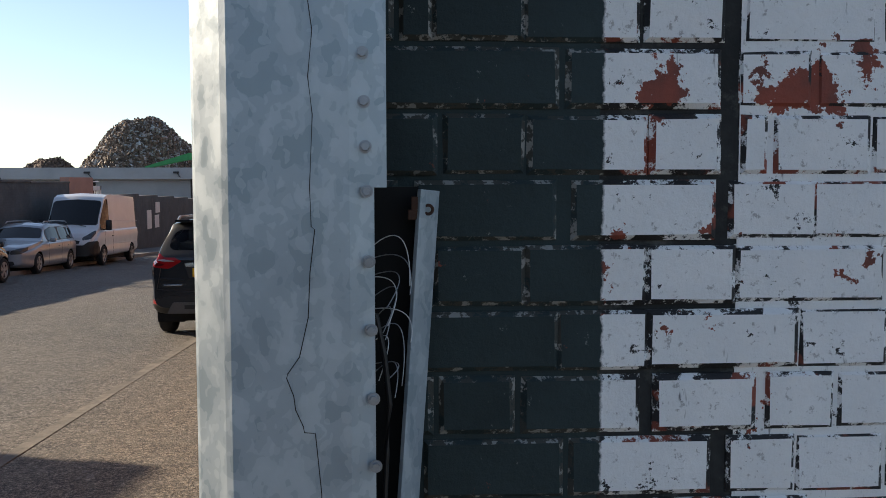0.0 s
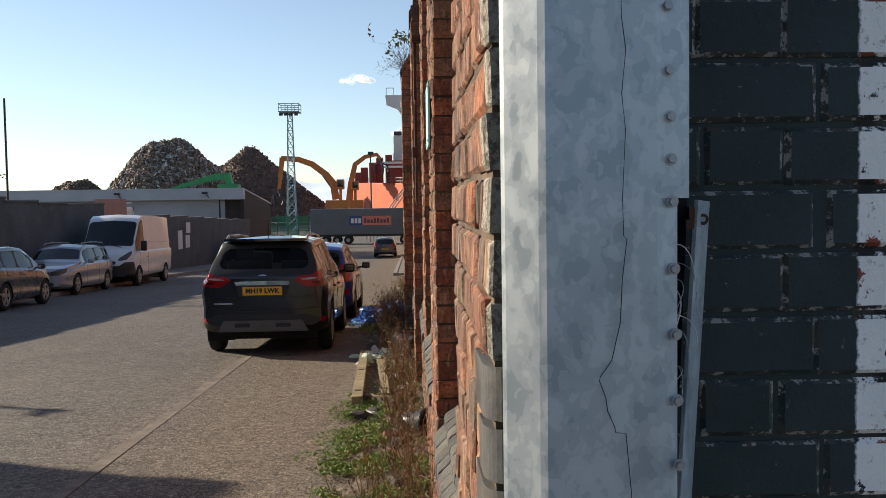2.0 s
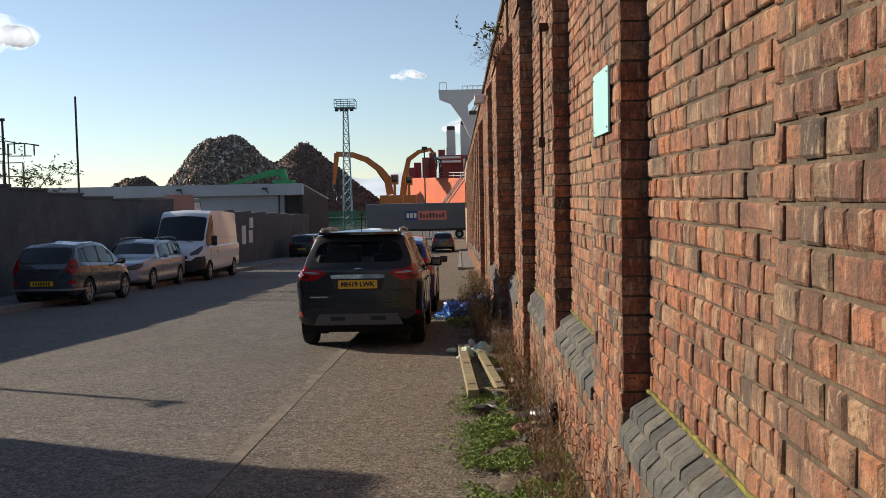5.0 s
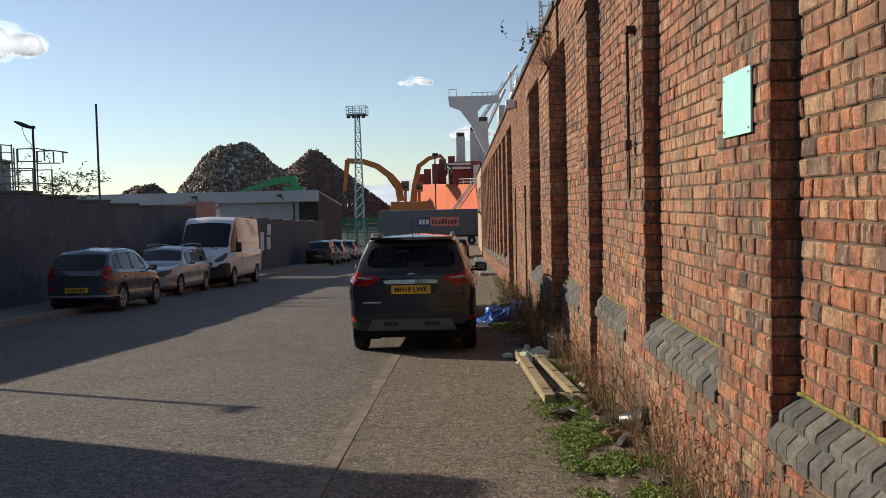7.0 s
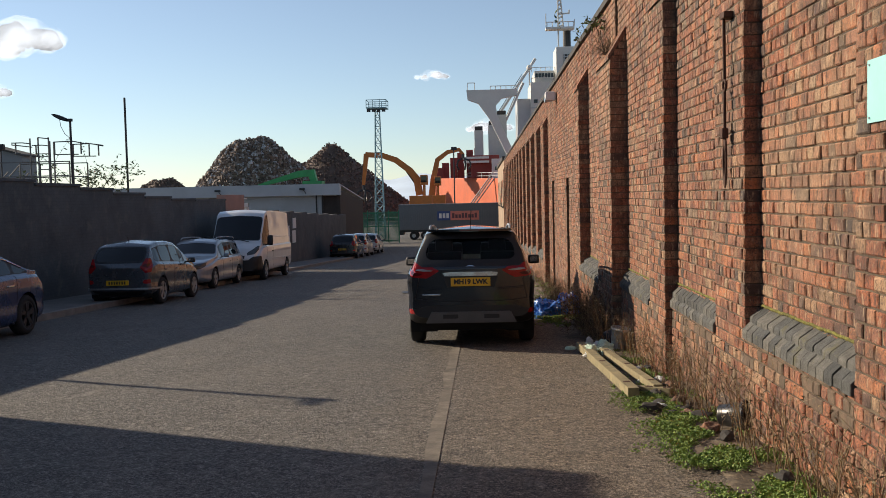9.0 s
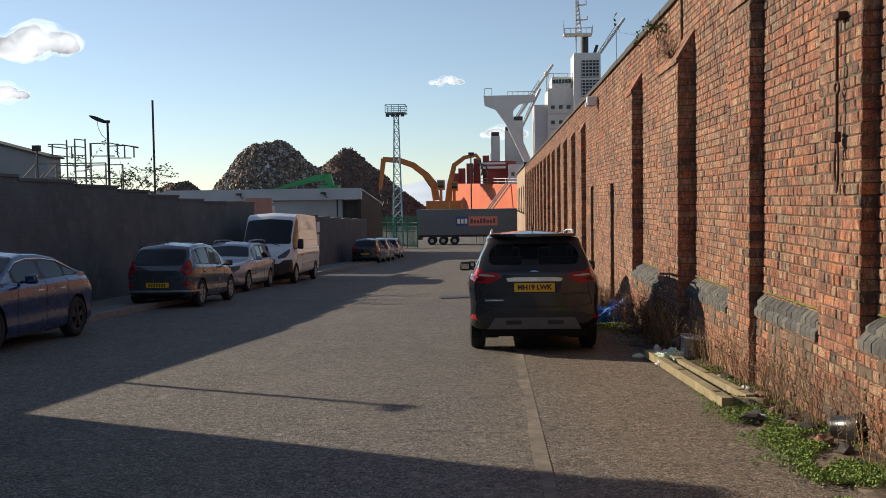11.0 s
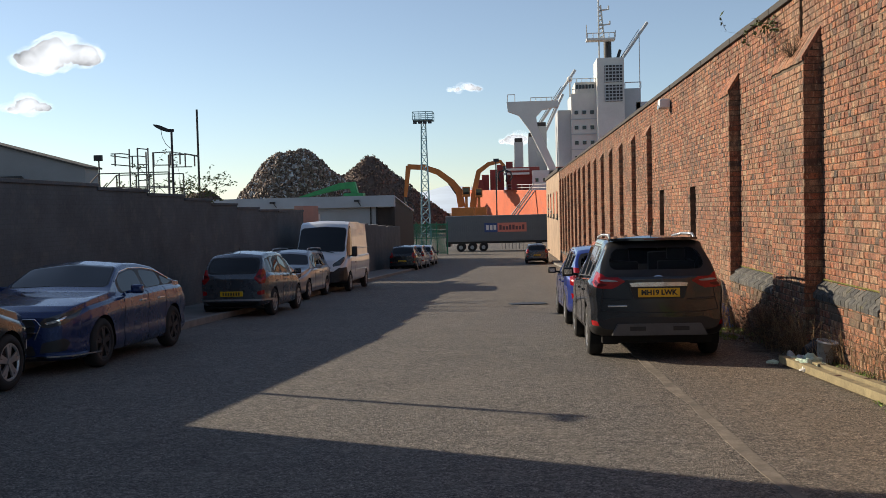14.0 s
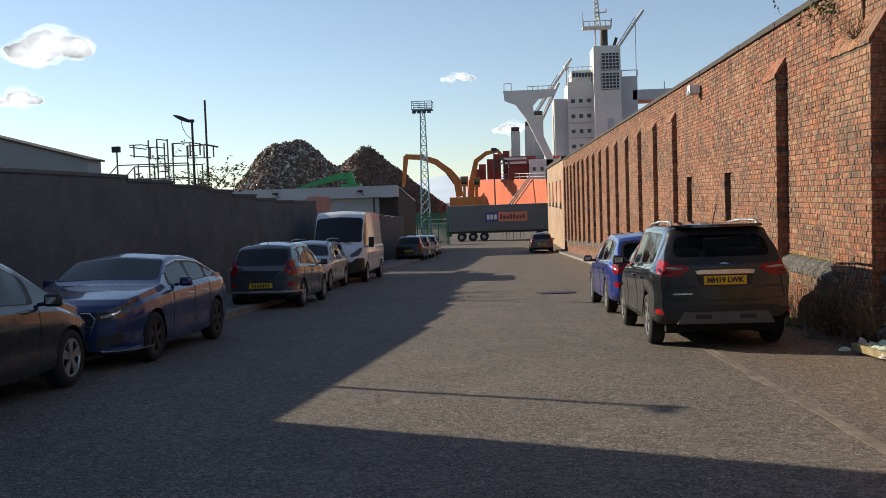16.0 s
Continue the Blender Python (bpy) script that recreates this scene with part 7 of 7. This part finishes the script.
bm = bmesh.new(); ring(bm, (0, 0, 0.17), 0.036, 0.010, "x", 24, 8, 1.0, 4.6); part("long_link", bm, M_RUST, ch)
part("hook_plate", boxes(((-0.02, -0.07, 1.24), (0.05, 0.05, 1.29)), bevel=0.01), M_RUST, ch)

wl = thing("wall_lamp", pose(-0.25, 23.9, 4.52), "small pale bulkhead lamp under the coping", "wall lamp")
part("housing", boxes(((-0.28, -0.17, -0.06), (-0.02, 0.17, 0.16)), bevel=0.05), M_WHITE, wl)
part("lens", boxes(((-0.30, -0.13, -0.09), (-0.10, 0.13, 0.02)), bevel=0.03), M_CLEARLENS, wl)
part("arm", boxes(((-0.05, -0.05, -0.02), (0.01, 0.05, 0.12)), bevel=0.008), M_DARKSTEEL, wl)

# ---------------------------------------------------------------- plants
M_GRASS = foliage_material("fresh_weeds", (0.07, 0.14, 0.018), (0.22, 0.30, 0.05))
M_DRY = foliage_material("dry_stalks", (0.07, 0.046, 0.027), (0.27, 0.19, 0.10))
M_LEAF = foliage_material("shrub_leaves", (0.05, 0.085, 0.02), (0.15, 0.17, 0.06))
M_BRANCH = plain("bare_branch", (0.10, 0.07, 0.045), 0.9, 0, 0.3, 10, 60, 0.3)
M_BRAMBLE = foliage_material("dead_bramble", (0.03, 0.022, 0.014), (0.13, 0.09, 0.05))


def mesh_from(name, P, F, material, parent=None, kind=""):
    me = bpy.data.meshes.new(name)
    me.from_pydata(P, [], F)
    me.materials.append(material)
    ob = new(name, me)
    if parent is not None:
        ob.parent = parent
    return tagged(ob, kind=kind) if kind else ob


def leaf(P, F, base, direction, length, width, bend, r):
    """A folded leaf of two quads."""
    d = Vector(direction).normalized()
    side = d.cross(Vector((r.uniform(-1, 1), r.uniform(-1, 1), r.uniform(-0.3, 1)))).normalized()
    up = side.cross(d)
    b = Vector(base)
    mid, tip = b + d * length * 0.5 + up * bend * 0.5, b + d * length - up * bend
    k = len(P)
    P.extend([tuple(b), tuple(mid + side * width * 0.5 - up * width * 0.15), tuple(tip), tuple(mid - side * width * 0.5 - up * width * 0.15), tuple(mid)])
    F.extend([(k, k + 1, k + 4), (k + 1, k + 2, k + 4), (k + 2, k + 3, k + 4), (k + 3, k, k + 4)])


def stalk(P, F, a, b, w, r, n=3):
    """A thin three-sided stem from a to b, a little crooked."""
    a, b = Vector(a), Vector(b)
    rows = []
    for i in range(n + 1):
        t = i / n
        c = a.lerp(b, t) + Vector((r.uniform(-1, 1), r.uniform(-1, 1), 0)) * (b - a).length * 0.03
        s = w * (1 - 0.75 * t)
        rows.append([len(P) + j for j in range(3)])
        for j in range(3):
            an = 2.094 * j
            P.append((c.x + s * math.cos(an), c.y + s * math.sin(an), c.z))
    for i in range(n):
        for j in range(3):
            F.append((rows[i][j], rows[i][(j + 1) % 3], rows[i + 1][(j + 1) % 3], rows[i + 1][j]))


def weeds(seed, patches, name, label):
    """Low clumps of fresh leaves."""
    r = random.Random(seed)
    P, F = [], []
    for cx, cy, sx, sy, count, h in patches:
        for _ in range(count):
            x, y = cx + r.gauss(0, sx), cy + r.gauss(0, sy)
            x = min(x, -0.30)
            if noise.noise((x * 3.5, y * 2.2, seed)) < -0.05:
                continue
            z = ground_z(y) + 0.01
            for _ in range(r.randint(10, 16)):
                a = r.uniform(0, 6.28)
                leaf(P, F, (x + r.gauss(0, 0.028), y + r.gauss(0, 0.028), z + r.uniform(0.2, 1) * h * 0.55), (math.cos(a), math.sin(a), r.uniform(-0.1, 0.9)), h * r.uniform(0.16, 0.4), h * r.uniform(0.10, 0.26), h * 0.05, r)
    ob = mesh_from(name, P, F, M_GRASS)
    return tagged(ob, label, "weeds", kind="stuff")


weeds(4, [(-0.62, 7.0, 0.16, 0.75, 2200, 0.075), (-0.55, 5.6, 0.15, 0.7, 1700, 0.08), (-0.72, 8.6, 0.12, 0.35, 600, 0.07), (-0.5, 10.2, 0.12, 0.8, 700, 0.07), (-0.8, 16.2, 0.3, 0.7, 500, 0.09),
          (-0.75, 19.5, 0.25, 1.0, 400, 0.09), (-0.6, 24, 0.2, 2.5, 160, 0.10), (-0.55, 3.9, 0.13, 0.7, 1200, 0.08), (-0.5, 34, 0.15, 6, 160, 0.10)], "weeds", "fresh green chickweed along the foot of the wall")


def dry_growth(seed, rows, name, label):
    """Tall dead stems with side twigs and seed heads."""
    r = random.Random(seed)
    P, F = [], []
    for y0, y1, count, h, x0, x1 in rows:
        for _ in range(count):
            y, x = r.uniform(y0, y1), r.uniform(x0, x1)
            z, hh = ground_z(y), h * r.uniform(0.35, 1.0)
            top = Vector((x + r.gauss(-0.06, 0.10) * hh * 1.6, y + r.gauss(0, 0.16) * hh, z + hh))
            stalk(P, F, (x, y, z - 0.02), top, 0.0045 * (0.7 + hh), r, 4)
            for _ in range(r.randint(3, 7)):
                t = r.uniform(0.3, 1.0)
                b = Vector((x, y, z)).lerp(top, t)
                e = b + Vector((r.uniform(-0.12, 0.10), r.uniform(-0.14, 0.14), r.uniform(0.02, 0.16))) * (0.6 + hh)
                if e.x > -0.28:
                    e.x = -0.28
                stalk(P, F, b, e, 0.0026, r, 2)
                for _ in range(2):
                    leaf(P, F, e, (r.uniform(-1, 1), r.uniform(-1, 1), r.uniform(-0.4, 0.8)), r.uniform(0.012, 0.04), 0.009, 0.004, r)
    return tagged(mesh_from(name, P, F, M_DRY), label, "dead weeds", kind="stuff")


dry_growth(6, [(5.2, 8.0, 60, 0.6, -0.50, -0.29), (8.0, 11.4, 90, 0.6, -0.56, -0.33), (11.4, 12.5, 12, 0.5, -0.45, -0.33), (12.0, 15.0, 110, 0.7, -0.75, -0.46), (15.0, 20.0, 150, 0.6, -0.9, -0.5), (20, 30, 110, 0.5, -0.7, -0.3), (2.6, 5.2, 80, 0.55, -0.6, -0.29)],
           "dead_stems", "dry brown weed stems leaning on the brickwork")


def litter_bed(seed):
    """Dead grass, twigs and crumbs on the verge."""
    r = random.Random(seed)
    P, F = [], []
    for _ in range(2600):
        y = r.choice((r.uniform(4, 13), r.uniform(4, 22)))
        x = -0.30 - abs(r.gauss(0, 0.30))
        if x < -1.15:
            continue
        a, z, L = r.uniform(0, 6.28), ground_z(y) + 0.03 + r.uniform(0, 0.012), r.uniform(0.04, 0.20)
        stalk(P, F, (x, y, z), (x + L * math.cos(a), y + L * math.sin(a), z + r.uniform(-0.005, 0.03)), r.uniform(0.0012, 0.003), r, 2)
    return tagged(mesh_from("dead_grass", P, F, M_DRY), "strewn dead grass and twigs on the verge", "dead grass", kind="stuff")


litter_bed(9)


def shrub(name, m, label, category, reach, limbs, twigs, leaves, leaf_size, leaf_mat, seed, droop=0.0):
    """Woody limbs from one foot, forking twice, with scattered leaves."""
    r = random.Random(seed)
    s = thing(name, m, label, category)
    P, F, LP, LF = [], [], [], []
    for _ in range(limbs):
        d = Vector((r.gauss(0, 0.6), r.gauss(0, 0.6), r.uniform(0.5, 1.2) - droop)).normalized()
        d.x -= 0.25 * droop
        e = d * reach * r.uniform(0.5, 1.0)
        stalk(P, F, (r.uniform(-0.05, 0.05), r.uniform(-0.05, 0.05), -0.02), e, 0.008 * (0.5 + reach), r, 5)
        for _ in range(twigs):
            b = e * r.uniform(0.35, 1.0)
            q = b + Vector((r.gauss(0, 0.22), r.gauss(0, 0.22), r.gauss(0.06, 0.16))) * reach
            stalk(P, F, b, q, 0.003 * (0.5 + reach), r, 3)
            for _ in range(leaves):
                p = b.lerp(q, r.uniform(0.3, 1.0))
                leaf(LP, LF, p, (r.uniform(-1, 1), r.uniform(-1, 1), r.uniform(-0.6, 0.5)), leaf_size * r.uniform(0.6, 1.3), leaf_size * 0.4, leaf_size * 0.15, r)
    tagged(mesh_from("branch", P, F, M_BRANCH, s))
    if LP:
        mesh_from("foliage", LP, LF, leaf_mat, s, "stuff")
    return s


shrub("bramble", pose(-0.58, 13.9, ground_z(13.9)), "dark dead bramble bush against a brick pier", "bush", 0.85, 30, 9, 8, 0.035, M_BRAMBLE, 2)
shrub("bramble", pose(-0.62, 12.9, ground_z(12.9)), "low dry bramble beside the litter", "bush", 0.55, 18, 7, 6, 0.03, M_DRY, 3)
shrub("wall_grass", pose(-0.36, 13.7, 4.08), "dry tuft growing from the head of a brick pier", "wall plant", 0.42, 46, 5, 2, 0.02, M_DRY, 4, 0.6)
shrub("wall_sapling", pose(-0.32, 15.2, 4.6), "thin leafy sapling growing out of the brickwork", "wall plant", 0.95, 4, 4, 6, 0.09, M_LEAF, 12, 0.75)
shrub("yard_shrub", pose(-14.0, 28.2, 2.3), "sparse shrub rising behind the black wall", "shrub", 1.75, 9, 8, 10, 0.11, M_LEAF, 6)
shrub("yard_shrub", pose(-15.2, 27.3, 2.2), "thin shrub among the platform rails", "shrub", 1.5, 6, 6, 6, 0.09, M_LEAF, 7)
for yy, xx in ((28.2, -14.0), (27.3, -15.2)):
    pl = tagged(part("planter_mound", boxes(((xx - 0.6, yy - 0.6, ground_z(yy) - 0.2), (xx + 0.6, yy + 0.6, 2.3)), bevel=0.1), M_SOIL), "earth bank behind the black wall", "earth bank", kind="structure")

# ---------------------------------------------------------------- litter by the wall
def beam(x0, y0, x1, y1, w, h, label):
    a = math.degrees(math.atan2(x0 - x1, y1 - y0))
    L = math.hypot(x1 - x0, y1 - y0)
    b = thing("timber_beam", pose((x0 + x1) / 2, (y0 + y1) / 2, ground_z((y0 + y1) / 2) + 0.035, SLOPE, 0, a), label, "timber", "timbers on the verge")
    part("beam", boxes(((-w / 2, -L / 2, 0), (w / 2, L / 2, h)), bevel=0.006), M_TIMBER, b)
    for s in (-0.4, 0.0, 0.42):
        part("nail_plate", boxes(((-w * 0.3, s * L - 0.03, h), (w * 0.3, s * L + 0.03, h + 0.003))), M_RUST, b)


beam(-0.86, 8.75, -0.96, 12.2, 0.10, 0.085, "weathered pale timber beam lying along the verge")
beam(-0.60, 9.0, -0.74, 11.7, 0.085, 0.07, "thinner weathered timber lying beside a beam")
beam(-0.50, 8.9, -0.85, 9.15, 0.07, 0.05, "short charred timber end")

M_POT = plain("black_pot_plastic", (0.02, 0.02, 0.021), 0.35, 0, 0.2, 6, 60, 0.05, "Object", (0.12, 0.11, 0.10))
M_PALE = plain("grimy_white_plastic", (0.60, 0.60, 0.57), 0.5, 0, 0.2, 6, 60, 0.05, "Object", (0.25, 0.23, 0.19))
M_MINTBAG = plain("pale_green_plastic", (0.52, 0.66, 0.52), 0.4, 0, 0.2, 8, 60, 0.1)
M_TARP = plain("blue_polythene", (0.012, 0.11, 0.42), 0.32, 0, 0.35, 6, 40, 0.2)


def bucket(name, m, r0, r1, h, material, label, category):
    b = thing(name, m, label, category)
    bm = bmesh.new()
    seg = 24
    prof = [(0, 0), (r0, 0), (r0 + 0.004, 0.01), (r1, h), (r1 + 0.008, h), (r1 + 0.008, h - 0.02), (r1 - 0.004, h - 0.004), (r0 - 0.004, 0.012), (0, 0.012)]
    rows = [[bm.verts.new((q * math.cos(6.2832 * i / seg), q * math.sin(6.2832 * i / seg), z)) for q, z in prof] for i in range(seg)]
    for i in range(seg):
        for k in range(len(prof) - 1):
            bm.faces.new((rows[i][k], rows[(i + 1) % seg][k], rows[(i + 1) % seg][k + 1], rows[i][k + 1]))
    bmesh.ops.remove_doubles(bm, verts=bm.verts, dist=0.0005)
    bmesh.ops.recalc_face_normals(bm, faces=bm.faces)
    part("shell", bm, material, b, smooth=True)
    bm = bmesh.new()
    ring(bm, (0, 0, h - 0.015), r1 + 0.004, 0.007, "z", 28, 8)
    part("rim", bm, material, b, smooth=True)
    return b


bucket("plant_pot", pose(-0.42, 7.55, ground_z(7.55) + 0.115, 84, 0, 58), 0.072, 0.105, 0.21, M_POT, "black plastic plant pot lying on its side", "plant pot")
bucket("plant_pot", pose(-0.50, 12.15, ground_z(12.15) + 0.03, 6, 8, 0), 0.085, 0.115, 0.27, M_PALE, "grimy white plastic pot standing in the weeds", "plant pot")
bucket("plastic_tub", pose(-0.62, 12.35, ground_z(12.35) + 0.11, 75, 10, 120), 0.10, 0.13, 0.2, M_POT, "dark plastic tub tipped over", "tub")


def crumple(name, m, sx, sy, sz, material, label, category, seed, freq=6.0):
    """A crumpled sheet or bag: a lumpy sagging shell."""
    r = random.Random(seed)
    bm = bmesh.new()
    bmesh.ops.create_icosphere(bm, subdivisions=5, radius=1.0)
    for v in bm.verts:
        n = v.co.copy()
        k = 1 + 0.35 * noise.noise(n * 1.6 + Vector((seed, 0, 0))) + 0.20 * abs(noise.noise(n * freq * 0.6 + Vector((0, seed, 0)))) + 0.10 * abs(noise.noise(n * freq * 1.7))
        v.co = Vector((n.x * sx * k, n.y * sy * k, max(0.0, n.z + 0.15) * sz * k))
    ob = part(name, bm, material)
    ob.matrix_world = m
    return tagged(ob, label, category)


crumple("tarpaulin", pose(-0.95, 16.95, ground_z(16.95)), 0.40, 0.34, 0.26, M_TARP, "crumpled bright blue polythene sheet on the verge", "tarpaulin", 2, 9)
crumple("tarpaulin", pose(-0.66, 17.15, ground_z(17.15)), 0.22, 0.25, 0.32, M_TARP, "bunched blue polythene beside the wall", "tarpaulin", 5, 9)
crumple("blue_bag", pose(-1.12, 17.9, ground_z(17.9)), 0.11, 0.11, 0.20, M_TARP, "small blue plastic bag", "bag", 7, 7)
r5 = random.Random(31)
for i in range(9):
    yy = r5.uniform(11.3, 12.4)
    xx = r5.uniform(-0.98, -0.62)
    crumple("plastic_scrap", pose(xx, yy, ground_z(yy) + 0.05, 0, 0, r5.uniform(0, 360)), r5.uniform(0.05, 0.10), r5.uniform(0.04, 0.07), r5.uniform(0.04, 0.09), M_MINTBAG if i % 3 else M_PALE, "crumpled pale green plastic scrap", "litter", 40 + i, 8)
for i, (xx, yy) in enumerate(((-1.08, 12.2), (-0.55, 10.4), (-0.45, 9.7), (-0.72, 8.3), (-0.62, 9.6))):
    crumple("litter_wrapper", pose(xx, yy, ground_z(yy) + 0.03, 0, 0, 50 * i), 0.07, 0.045, 0.03, M_PALE if i else M_MINTBAG, "torn pale wrapper lying on the ground", "litter", 60 + i, 8)
M_DARKRUBBLE = plain("sooty_rubble", (0.05, 0.045, 0.04), 0.9, 0, 0.4, 8, 60, 0.5, "Object")
for i in range(26):
    yy = r5.choice((r5.uniform(7.4, 9.4), r5.uniform(6.0, 14.0)))
    xx = -0.42 - abs(r5.gauss(0, 0.2))
    s = r5.uniform(0.02, 0.065)
    bm = bmesh.new()
    bmesh.ops.create_icosphere(bm, subdivisions=2, radius=s)
    for v in bm.verts:
        v.co = Vector((v.co.x * 1.5, v.co.y, v.co.z * 0.7)) * (1 + 0.4 * noise.noise(v.co * 25 + Vector((i, 0, 0))))
    ob = part("rubble_stone", bm, M_DARKRUBBLE if i % 3 else M_BRICK1)
    ob.matrix_world = pose(xx, yy, ground_z(yy) + 0.03 + s * 0.3, 0, 0, r5.uniform(0, 360))
    tagged(ob, "broken dark stone or brick lump on the verge", "rubble", "rubble on the verge")

dc = thing("drain_cover", pose(-3.8, 24.4, ground_z(24.4) + 0.006, SLOPE, 0, 8), "dark flattened mat on the asphalt", "mat")
part("sheet", boxes(((-0.45, -0.35, 0), (0.45, 0.35, 0.02)), bevel=0.006), M_BLACK, dc)
